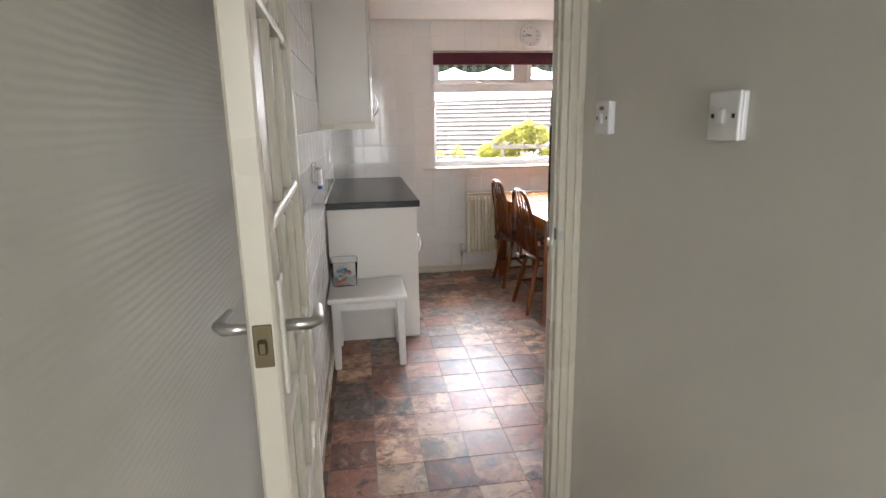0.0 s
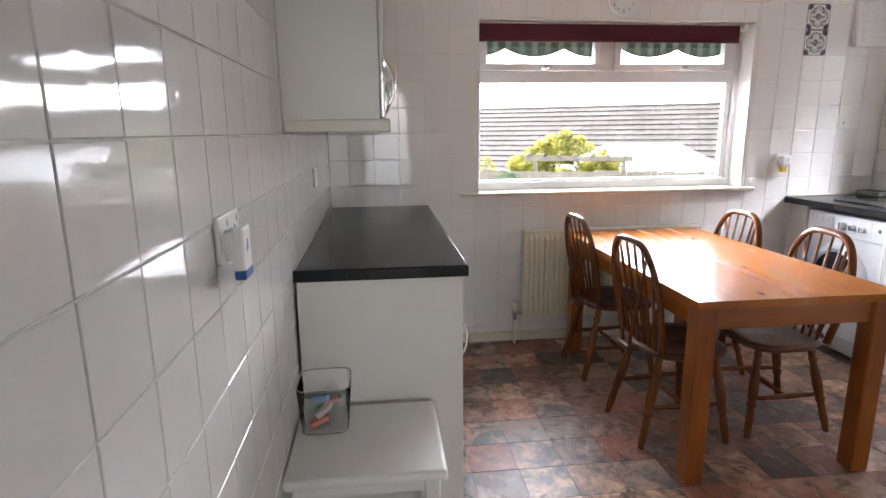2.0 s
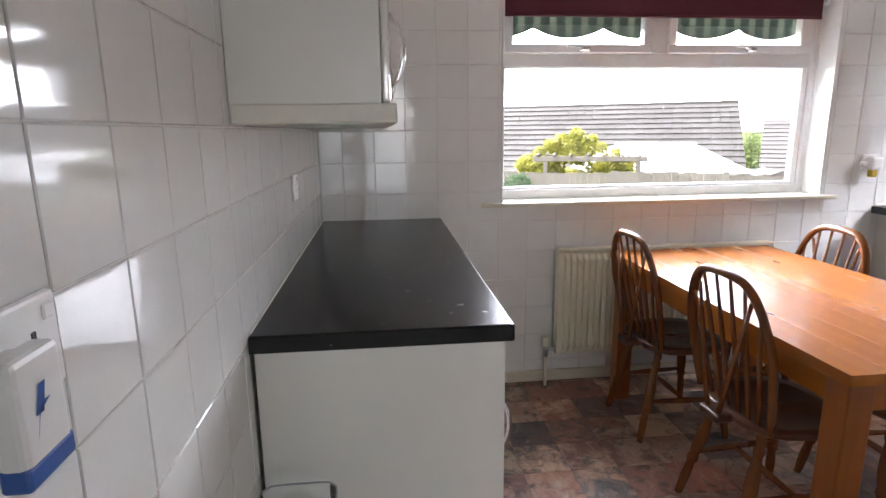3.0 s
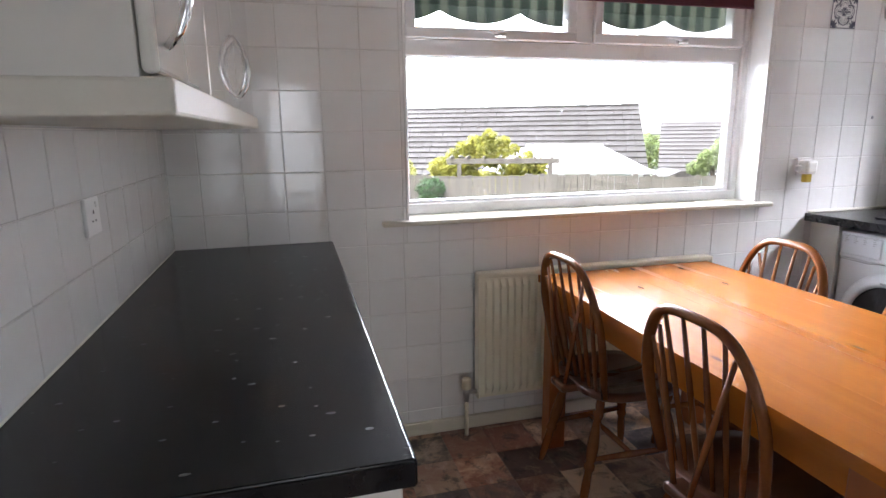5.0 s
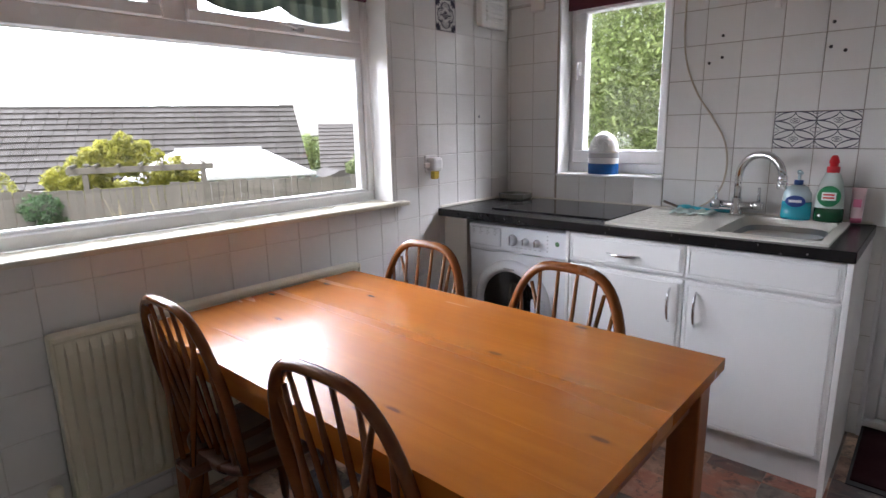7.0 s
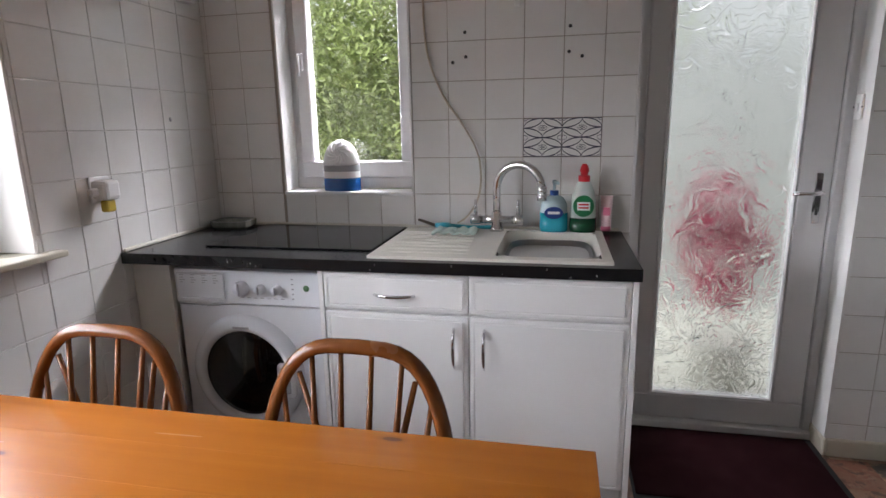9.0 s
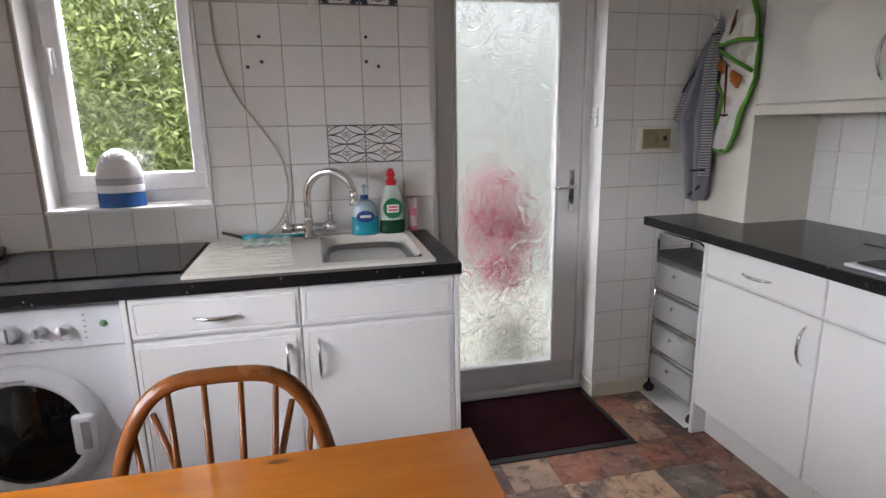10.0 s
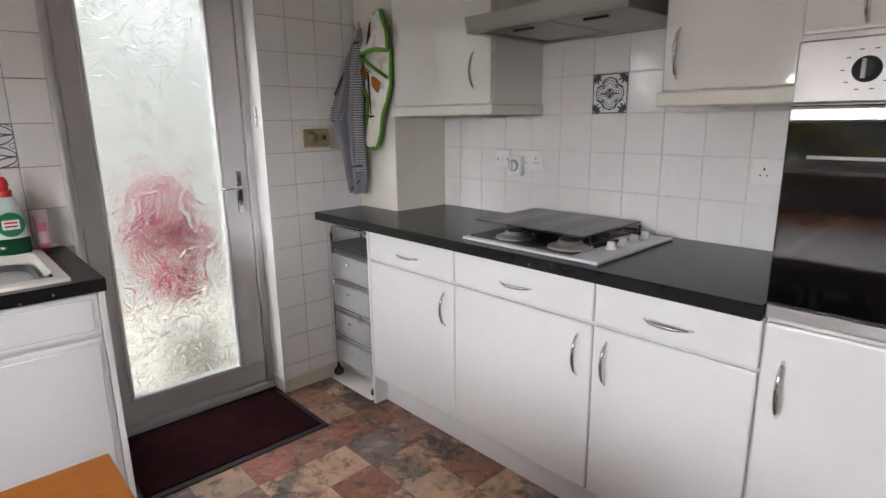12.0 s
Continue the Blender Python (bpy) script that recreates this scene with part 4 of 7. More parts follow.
for x in (1.12, 3.22):
    part("arm", tube([(x, 5.27, 2.15), (x, 5.425, 2.1)], 0.01, 8), UPVC, awn)


# ---- kitchen units ----
def bow_handle(m, parent, x, z, length, upright, y=0.02):
    """A curved chrome pull on a front that faces +y."""
    pts = []
    for q in range(9):
        s = q / 8
        a = (s - 0.5) * length
        out = y + 0.028 * math.sin(math.pi * s) ** 0.6
        pts.append(m @ Vector((x, out, z + a) if upright else (x + a, out, z)))
    rad = [0.003 + 0.0036 * math.sin(math.pi * (0.12 + 0.76 * q / 8)) for q in range(9)]
    return part("handle", tube(pts, rad, 8), CHROME, parent, "bowed chrome handle")


def front(m, parent, name, x0, x1, z0, z1, mat, depth=0.019, border=0.0):
    bm = box(x0, x1, 0.001, depth, z0, z1, 0.0065, 3)
    if border:
        add_box(bm, x0 + border, x1 - border, depth - 0.004, depth + 0.003, z0 + border, z1 - border, 0.0065)
    bm.transform(m)
    return part(name, bm, mat, parent)


def base_unit(m, width, depth, label, drawers=True, drawer_handle=True, door_handle="low", mat=WHITE, end=0, border=0.014):
    """A base cabinet in local metres: x along its front, y out of the front."""
    u = thing("base_cabinet", m.translation, label, "cabinet", "kitchen base cabinets")
    bm = box(0, width, -depth, 0, 0.14, 0.866, 0.001)
    bm.transform(m)
    part("body", bm, WHITE, u)
    bm = box(0, width, -0.065, -0.05, 0, 0.14)
    bm.transform(m)
    part("plinth", bm, WHITE, u)
    for s in ((0,) if end == 1 else (width,) if end == 2 else ()):
        bm = box(s - 0.018 if s == 0 else s, s if s == 0 else s + 0.018, -depth, 0.02, 0, 0.866, 0.002)
        bm.transform(m)
        part("end_panel", bm, CABS if mat is CAB else mat, u)
    if drawers:
        d = front(m, u, "drawer_front", 0.0012, width - 0.0012, 0.7325, 0.863, mat, border=border)
        if drawer_handle:
            bow_handle(m, d, width / 2, 0.79, 0.14, False)
    d = front(m, u, "door", 0.0012, width - 0.0012, 0.146, 0.724 if drawers else 0.863, mat, border=border)
    if door_handle:
        x = 0.05 if door_handle == "low" else width - 0.05
        bow_handle(m, d, x, 0.615, 0.14, True)
    return u


# west run below the wall cabinet
MW = pose(0.947, 5.008, 0, 0, 0, -90)
for q in range(3):
    w = 0.515
    base_unit(MW @ pose(q * w, 0, 0), w, 0.54, "cream white base cabinet under the black worktop by the window wall", drawers=False,
              door_handle="low" if q % 2 else "high", mat=CAB, end=2 if q == 2 else 0, border=0)
def worktop(label, bm, edges):
    """A laminate slab with separate edge strips."""
    t = thing("worktop", edges[0][0:5:2], label, "worktop")
    part("slab", bm, TOPM, t)
    for e_ in edges:
        part("edge_strip", box(*e_, 0.0015), TOPM, t)


worktop("black flecked laminate worktop on the cream base cabinets", box(WW + 0.001, 0.983, 3.432, 5.009, 0.869, WORK, 0.003, 2),
        [(0.9832, 0.9855, 3.432, 5.009, 0.8685, WORK - 0.0025), (WW + 0.001, 0.983, 3.4295, 3.4318, 0.8685, WORK - 0.0025)])
# east run with the sink
MEAST = pose(3.395, 3.242, 0, 0, 0, 90)
base_unit(MEAST, 0.504, 0.58, "white base cabinet under the sink with a blank top panel", drawer_handle=False, door_handle="high", end=1)
base_unit(MEAST @ pose(0.504, 0, 0), 0.50, 0.58, "white base cabinet with a drawer beside the washing machine", door_handle="low", end=2)
SX0, SX1, SY0, SY1 = 3.435, 3.895, 3.325, 3.675


def holed_slab(x0, x1, y0, y1, hx0, hx1, hy0, hy1, z0, z1):
    """One slab with a rectangular hole through it."""
    bm = bmesh.new()
    rings = []
    for a0, a1, b0, b1 in ((x0, x1, y0, y1), (hx0, hx1, hy0, hy1)):
        for z in (z0, z1):
            rings.append([bm.verts.new(c) for c in ((a0, b0, z), (a1, b0, z), (a1, b1, z), (a0, b1, z))])
    for k in range(4):
        n_ = (k + 1) % 4
        for p_, q_ in ((0, 1), (1, 3), (3, 2), (2, 0)):
            bm.faces.new((rings[p_][k], rings[p_][n_], rings[q_][n_], rings[q_][k]))
    return bm


bm = holed_slab(3.357, WE - 0.001, 3.222, 5.009, SX0, SX1, SY0, SY1, 0.870, WORK)
worktop("black flecked laminate worktop with an inset sink", bm, [(3.3545, 3.3568, 3.222, 5.009, 0.8695, WORK - 0.0005), (3.357, WE - 0.001, 3.2195, 3.2218, 0.8695, WORK - 0.0005)])
solid("filler_panel", box(3.40, 3.42, 4.853, 5.008, 0.0, 0.868, 0.002), CAB, "cream white filler panel between the washing machine and the wall", "panel")
solid("worktop_upstand", box(WE - 0.010, WE - 0.001, 3.23, 5.0, WORK, WORK + 0.012, 0.003), PLASTER, "cream sealant strip along the back of the worktop", "sealant", "structure")
solid("worktop_upstand_north", box(3.37, WE - 0.011, WN - 0.010, WN - 0.001, WORK, WORK + 0.014, 0.003), PLASTER, "cream sealant strip along the worktop", "sealant", "structure")
solid("worktop_upstand_west", box(WW + 0.001, WW + 0.006, 3.44, 5.0, WORK, WORK + 0.006, 0.002), PLASTER, "pale sealant line along the worktop", "sealant", "structure")
# south run with the hob
for x0, w, hs in ((3.002, 0.555, "low"), (2.386, 0.614, "low"), (1.918, 0.466, "high")):
    base_unit(pose(x0, 2.111, 0), w, 0.56, "white base cabinet with a drawer under the hob worktop", door_handle=hs, end=2 if x0 > 3 else 0, border=0.0)
worktop("black flecked laminate worktop with a gas hob", box(1.917, WE - 0.002, WS + 0.001, 2.155, 0.869, WORK, 0.003, 2), [(1.917, WE - 0.002, 2.1552, 2.1575, 0.8685, WORK - 0.0025)])


def wall_cabinet(m, width, depth, z0, z1, doors, label, over=0.014, side=0.0):
    """A wall cabinet with a pelmet below; doors: (x0, x1, handle x, handle z)."""
    c = thing("wall_cabinet", m @ Vector((0, 0, z0)), label, "cabinet", "wall cabinets")
    bm = box(0, width, -depth, 0, z0 + 0.04, z1, 0.001)
    bm.transform(m)
    part("body", bm, CABS, c)
    for x0, x1, hx, hz in doors:
        d = front(m, c, "door", x0 + 0.002, x1 - 0.002, z0 + 0.044, z1 - 0.002, CAB)
        if hx is not None:
            bow_handle(m, d, hx, hz, 0.145, True)
    bm = box(-side, width + side, -depth, 0.02 + over, z0, z0 + 0.041, 0.005, 2)
    bm.transform(m)
    part("pelmet", bm, PLASTER, c)
    return c


wall_cabinet(pose(0.703, 5.008, 0, 0, 0, -90), 1.565, 0.302, 1.352, 2.14,
             [(0.0, 0.635, 0.585, 1.50), (0.635, 1.165, 0.685, 1.50), (1.165, 1.565, 1.515, 1.50)],
             "gloss cream wall cabinet above the black worktop", 0.012)
wall_cabinet(pose(3.05, 1.85, 0), 0.622, 0.308, 1.367, 2.14, [(0.0, 0.622, 0.09, 1.543)], "gloss cream wall cabinet beside the pillar", 0.006, 0.012)
wall_cabinet(pose(1.918, 1.85, 0), 0.432, 0.308, 1.38, 2.14, [(0.0, 0.432, 0.385, 1.53)], "gloss cream wall cabinet beside the oven tower", 0.006, 0.012)

# oven tower
tower = thing("oven_tower", (1.66, 2.1, 0.0), "tall cream cabinet housing a built-in oven", "cabinet")
part("body", box(1.3725, 1.9165, 1.665, 2.11, 0.0, 2.14, 0.002), CABS, tower)
M0 = pose(0, 2.111, 0)
d = front(M0, tower, "lower_door", 1.3745, 1.914, 0.146, 0.862, WHITE, border=0.0)
bow_handle(M0, d, 1.865, 0.70, 0.15, True)
d = front(M0, tower, "upper_door", 1.3745, 1.914, 1.515, 2.138, CAB)
bow_handle(M0, d, 1.80, 1.60, 0.145, True)
FASCIA = surface("satin_steel_fascia", (0.47, 0.46, 0.44), 0.4, 0.85, var=0.05, grain=220, bump=0.03, depth=0.0005, stretch=(0.05, 1, 1))
oven = thing("oven", (1.66, 2.13, 0.875), "built-in electric oven with black glass door and steel trim", "oven")
part("fascia", box(1.3755, 1.914, 2.112, 2.140, 1.372, 1.502, 0.004), FASCIA, oven, "brushed steel control panel")
part("door_glass", box(1.3755, 1.914, 2.112, 2.146, 0.915, 1.368, 0.004), BLACKGLASS, oven, "black glass oven door")
part("lower_trim", box(1.3755, 1.914, 2.112, 2.142, 0.878, 0.912, 0.003), STEEL, oven)
part("handle", box(1.385, 1.909, 2.150, 2.172, 1.332, 1.366, 0.006, 2), STEEL, oven, "flat steel handle bar")
part("inner_window_rim", box(1.42, 1.87, 2.1462, 2.1472, 1.255, 1.262), GREYP, oven)
for x in (1.53, 1.787):
    kb = part("knob", lathe([(0.0, 0.0), (0.026, 0.0), (0.025, 0.006), (0.021, 0.010), (0.020, 0.024), (0.017, 0.027), (0.0, 0.027)], (x, 2.140, 1.437), 24, "y"), DARK, oven, "black oven knob")
    part("pointer", box(x - 0.004, x + 0.004, 2.167, 2.172, 1.418, 1.456, 0.001), GREYP, kb)
    for q in range(10):
        a = radians(q * 36 + 18)
        cx, cz = x + 0.041 * math.sin(a), 1.437 + 0.041 * math.cos(a)
        part("dial_mark", box(cx - 0.004, cx + 0.004, 2.1402, 2.1406, cz - 0.0012, cz + 0.0012), DARK, oven)

# cooker hood
hood = thing("cooker_hood", (2.71, 1.8, 1.64), "brushed steel cooker hood between the wall cabinets", "cooker hood")
bm = bmesh.new()
hv = [bm.verts.new(c) for c in ((2.388, 1.545, 1.665), (3.036, 1.545, 1.665), (3.036, 2.02, 1.668), (2.388, 2.02, 1.668),
                                (2.388, 1.545, 1.76), (3.036, 1.545, 1.76), (3.036, 2.03, 1.712), (2.388, 2.03, 1.712))]
for f in ((4, 5, 6, 7), (0, 1, 5, 4), (1, 2, 6, 5), (2, 3, 7, 6), (3, 0, 4, 7)):
    bm.faces.new([hv[q] for q in f])
part("canopy", bm, HOODSTEEL, hood)
bm = bmesh.new()
add_box(bm, 2.388, 3.036, 1.545, 1.575, 1.655, 1.672, 0.002)
add_box(bm, 2.388, 3.036, 1.985, 2.02, 1.655, 1.672, 0.002)
add_box(bm, 2.388, 2.42, 1.57, 1.99, 1.655, 1.672, 0.002)
add_box(bm, 3.004, 3.036, 1.57, 1.99, 1.655, 1.672, 0.002)
part("rim", bm, HOODSTEEL, hood)
for x0 in (2.42, 2.714):
    f_ = part("filter", box(x0 + 0.002, x0 + 0.288, 1.577, 1.983, 1.664, 1.672, 0.002), HOODSTEEL, hood, "mesh grease filter")
    part("filter_grip", box(x0 + 0.10, x0 + 0.19, 1.90, 1.915, 1.656, 1.665, 0.003), DARK, f_)
part("chimney", box(2.55, 2.87, 1.545, 1.80, 1.74, TOP - 0.001, 0.004), HOODSTEEL, hood)

# gas hob with a folding glass lid resting above the burners
hob = thing("gas_hob", (2.68, 1.87, WORK), "white gas hob with a grey glass cover over the burners", "hob")
part("plate", box(2.392, 2.976, 1.60, 2.110, WORK, WORK + 0.012, 0.006, 2), MACHINE, hob)
part("pan_well", box(2.50, 2.955, 1.63, 2.085, WORK + 0.0121, WORK + 0.016, 0.004), IRON, hob)
for x, y in ((2.80, 2.0), (2.565, 2.0), (2.80, 1.73), (2.565, 1.73)):
    b_ = part("burner", lathe([(0.0, 0.0), (0.078, 0.0), (0.074, 0.006), (0.055, 0.012), (0.042, 0.015), (0.041, 0.023), (0.037, 0.026), (0.0, 0.026)], (x, y, WORK + 0.015), 22), STEEL, hob, "round gas burner")
    part("burner_cap", lathe([(0.0, 0.026), (0.036, 0.026), (0.035, 0.032), (0.0, 0.033)], (x, y, WORK + 0.015), 22), IRON, b_)
for x0, x1 in ((2.505, 2.625), (2.74, 2.86)):
    bm = bmesh.new()
    for x in (x0, x1):
        add_tube(bm, [(x, 1.64, WORK + 0.03), (x, 1.975, WORK + 0.03)], 0.004, 6)
    for y in (1.64, 1.86, 1.975):
        add_tube(bm, [(x0, y, WORK + 0.03), (x1, y, WORK + 0.03)], 0.004, 6)
        add_tube(bm, [(x0, y, WORK + 0.05), (x0, y, WORK + 0.014)], 0.004, 6)
        add_tube(bm, [(x1, y, WORK + 0.05), (x1, y, WORK + 0.014)], 0.004, 6)
    part("pan_support", bm, IRON, hob)
for q in range(4):
    y = 1.69 + q * 0.077
    part("knob", lathe([(0.0, 0.0), (0.019, 0.0), (0.018, 0.004), (0.0145, 0.007), (0.013, 0.024), (0.0, 0.026)], (2.458, y, WORK + 0.012), 18), PLASTIC, hob, "white hob knob")
lm, ln, ll, lb = material("ribbed_grey_glass")
tc = ln.new("ShaderNodeTexCoord")
wv = ln.new("ShaderNodeTexWave")
wv.inputs["Scale"].default_value, wv.inputs["Distortion"].default_value = 1.9, 1.2
ll.new(tc.outputs["Object"], wv.inputs["Vector"])
ll.new(ramp(ln, ll, wv.outputs["Fac"], ((0.25, (0.018, 0.018, 0.019)), (0.75, (0.085, 0.085, 0.085)))), lb.inputs["Base Color"])
lb.inputs["Roughness"].default_value = 0.28
part("cover", box(2.52, 3.02, 1.60, 1.992, 0, 0.006, 0.0025, turn=Matrix.Translation((0, 0, WORK + 0.050))), lm, hob, "streaky grey glass hob cover")

# sink with drainer
SINK = surface("cream_composite_sink", (0.72, 0.70, 0.63), 0.3, var=0.04, grain=60, bump=0.04)
sink = thing("sink", (3.66, 3.7, WORK), "cream composite sink with a ribbed drainer", "sink")
bm = holed_slab(3.39, 3.925, 3.30, 4.09, SX0 + 0.004, SX1 - 0.004, SY0 + 0.004, SY1 - 0.004, WORK + 0.0005, WORK + 0.010)
part("rim", bm, SINK, sink)
bm = bmesh.new()
loops = []
for inset, z in ((0.0, WORK + 0.0105), (0.006, WORK + 0.004), (0.016, WORK - 0.06), (0.022, WORK - 0.14), (0.05, WORK - 0.158)):
    ring = []
    for q in range(32):
        a = 2 * math.pi * q / 32
        c_, s_ = math.cos(a), math.sin(a)
        k = (abs(c_) ** 6 + abs(s_) ** 6) ** (-1 / 6)
        ring.append(bm.verts.new(((SX0 + SX1) / 2 + k * c_ * ((SX1 - SX0) / 2 - inset), (SY0 + SY1) / 2 + k * s_ * ((SY1 - SY0) / 2 - inset), z)))
    loops.append(ring)
for a, b in zip(loops, loops[1:]):
    for q in range(32):
        bm.faces.new((a[q], a[(q + 1) % 32], b[(q + 1) % 32], b[q])).smooth = True
bm.faces.new(loops[-1])
part("bowl", bm, SINK, sink)
bm = bmesh.new()
prev = None
for hx, hy, z in ((0.205, 0.150, -0.020), (0.200, 0.146, -0.022), (0.190, 0.136, -0.12), (0.165, 0.112, -0.140), (0.0, 0.0, -0.142)):
    ring = []
    for q in range(36):
        a = 2 * math.pi * q / 36
        c_, s_ = math.cos(a), math.sin(a)
        k = (abs(c_) ** 5 + abs(s_) ** 5) ** (-1 / 5)
        ring.append(bm.verts.new((3.665 + k * c_ * hx, 3.50 + k * s_ * hy, WORK + z)))
    if prev:
        for q in range(36):
            bm.faces.new((prev[q], prev[(q + 1) % 36], ring[(q + 1) % 36], ring[q])).smooth = True
    prev = ring
part("basin_insert", bm, surface("dull_steel_bowl", (0.30, 0.30, 0.30), 0.32, 0.9, var=0.08, grain=60, bump=0.03), sink, "dull steel bowl set in the sink")
part("waste", lathe([(0.0, -0.138), (0.035, -0.138), (0.04, -0.136), (0.03, -0.133), (0.0, -0.135)], (3.66, 3.50, WORK), 20), CHROME, sink)
for q in range(8):
    x = 3.45 + q * 0.052
    part("drainer_rib", box(x, x + 0.012, 3.76 + 0.004 * q, 4.06, WORK + 0.010, WORK + 0.0135, 0.0015), SINK, sink)

tap = thing("mixer_tap", (3.91, 3.71, WORK + 0.01), "chrome kitchen mixer tap with a swan neck and two levers", "tap")
TX, TY = 3.89, 3.712
part("base", lathe([(0.0, 0.0), (0.030, 0.0), (0.028, 0.012), (0.021, 0.022), (0.020, 0.075), (0.0, 0.078)], (TX, TY, WORK + 0.010), 20), CHROME, tap)
part("crossbar", tube([(TX, TY + 0.08, WORK + 0.055), (TX, TY - 0.08, WORK + 0.055)], [0.016, 0.016], 14), CHROME, tap)
for y in (TY + 0.085, TY - 0.085):
    lv = part("valve", tube([(TX, y - 0.02, WORK + 0.055), (TX, y + 0.02, WORK + 0.055)], 0.020, 16), CHROME, tap)
    part("lever", tube([(TX, y, WORK + 0.065), (TX - 0.002, y, WORK + 0.135)], [0.008, 0.006], 8), CHROME, lv)
pts = [Vector((TX, TY, WORK + 0.07)), Vector((TX, TY, WORK + 0.15))]
for q in range(13):
    a = math.pi * q / 12 * 0.95
    r = 0.098
    h = r * (1 - math.cos(a))
    pts.append(Vector((TX - h * 0.35, TY - h * 0.92, WORK + 0.178 + r * math.sin(a))))
part("spout", tube(pts, [0.016] * 14 + [0.015], 16), CHROME, tap)
e = pts[-1]
part("nozzle", lathe([(0.014, 0.004), (0.018, 0.0), (0.020, -0.022), (0.015, -0.027), (0.021, -0.031), (0.019, -0.052), (0.0, -0.052)], e, 18), CHROME, tap)


# washing machine
wm = thing("washing_machine", (3.72, 4.51, 0.0), "white front-loading washing machine under the worktop", "washing machine")
WX, WY0, WY1 = 3.42, 4.266, 4.848
part("body", box(WX, 3.96, WY0, WY1, 0.015, 0.848, 0.012, 2), MACHINE, wm)
cp = part("control_panel", box(WX - 0.012, WX + 0.01, WY0 + 0.003, WY1 - 0.003, 0.715, 0.845, 0.008, 2), MACHINE, wm)
yc, zc = 4.583, 0.452
def wm_knob(y, r):
    return part("dial", lathe([(0.0, -0.026), (r * 0.8, -0.026), (r * 0.85, -0.02), (r, -0.006), (r, 0.002)], (WX - 0.012, y, 0.780), 22, "x"), MACHINE, cp, "white dial")
for y, r in ((4.572, 0.028), (4.497, 0.018), (4.432, 0.018)):
    kb = wm_knob(y, r)
    part("dial_grip", box(WX - 0.044, WX - 0.037, y - 0.003, y + 0.003, 0.780 - r * 0.8, 0.780 + r * 0.8, 0.001), GREYP, kb)
part("detergent_drawer", box(WX - 0.0155, WX - 0.01, 4.64, 4.836, 0.735, 0.83, 0.005), MACHINE, wm)
for q in range(4):
    for z, w in ((0.822, 0.018), (0.812, 0.013), (0.803, 0.02), (0.794, 0.012)):
        y = 4.818 - q * 0.045
        part("print_bar", box(WX - 0.0162, WX - 0.0154, y - w, y, z, z + 0.0025), GREYP, cp)
for q in range(5):
    part("indicator", box(WX - 0.0128, WX - 0.0118, 4.372, 4.38, 0.745 + q * 0.018, 0.75 + q * 0.018), GREYP, cp)
for q in range(7):
    part("print_bar", box(WX - 0.0128, WX - 0.0118, 4.41 + q * 0.026, 4.424 + q * 0.026, 0.744, 0.747), GREYP, cp)
part("start_button", lathe([(0.0, -0.004), (0.010, -0.003), (0.012, 0.001)], (WX - 0.012, 4.325, 0.788), 16, "x"), surface("green_badge", (0.10, 0.22, 0.10), 0.4), cp)
part("panel_seam", tube([(WX - 0.0015, WY1 - 0.004, 0.708), (WX - 0.0015, 4.70, 0.705), (WX - 0.0015, 4.655, 0.712), (WX - 0.0015, 4.60, 0.716), (WX - 0.0015, WY0 + 0.004, 0.716)], 0.0022, 6), GREYP, wm)
part("brand_bar", box(WX - 0.030, WX - 0.0285, yc - 0.032, yc + 0.032, zc + 0.178, zc + 0.186), GREYP, wm)
dr = part("door_ring", lathe([(0.225, 0.004), (0.222, -0.010), (0.205, -0.020), (0.185, -0.030), (0.171, -0.028), (0.165, -0.015), (0.163, 0.0)], (WX, yc, zc), 48, "x"), MACHINE, wm, "white door ring")
part("door_bowl", lathe([(0.166, -0.014), (0.15, -0.020), (0.10, -0.034), (0.05, -0.041), (0.0, -0.043)], (WX, yc, zc), 40, "x"), BLACKGLASS, dr, "dark glass porthole")
part("door_handle", box(WX - 0.05, WX - 0.02, yc - 0.205, yc - 0.135, zc - 0.075, zc + 0.06, 0.016, 3), MACHINE, dr)
part("handle_slot", box(WX - 0.0515, WX - 0.049, yc - 0.19, yc - 0.165, zc - 0.05, zc + 0.04, 0.004), GREYP, dr)
part("kick_panel", box(WX - 0.004, WX + 0.01, WY0 + 0.01, WY1 - 0.01, 0.03, 0.12, 0.003), MACHINE, wm)
for y in (WY0 + 0.05, WY1 - 0.05):
    part("foot", lathe([(0.0, 0.0), (0.022, 0.0), (0.022, 0.012), (0.01, 0.02)], (WX + 0.05, y, 0.0), 12), RUBBER, wm)

# radiator
rad = thing("radiator", (2.155, 4.95, 0.18), "cream panel radiator under the window", "radiator")
RX0, RX1, RZ0, RZ1 = 1.575, 2.735, 0.178, 0.746
bm = bmesh.new()
n = 34
prof = []
for q in range(n):
    a = RX0 + 0.02 + (RX1 - RX0 - 0.04) * q / n
    p_ = (RX1 - RX0 - 0.04) / n
    prof += [(a, 0.0), (a + p_ * 0.28, 0.0), (a + p_ * 0.38, 0.018), (a + p_ * 0.90, 0.018)]
prof.append((RX1 - 0.02, 0.0))
rows_ = []
for z, k in ((RZ0 + 0.015, 0.0), (RZ0 + 0.05, 1.0), (RZ1 - 0.06, 1.0), (RZ1 - 0.028, 0.0)):
    rows_.append([bm.verts.new((x, 4.925 - d_ * k, z)) for x, d_ in prof])
for a, b in zip(rows_, rows_[1:]):
    for q in range(len(prof) - 1):
        bm.faces.new((a[q], a[q + 1], b[q + 1], b[q]))
part("ribbed_face", bm, RADW, rad)
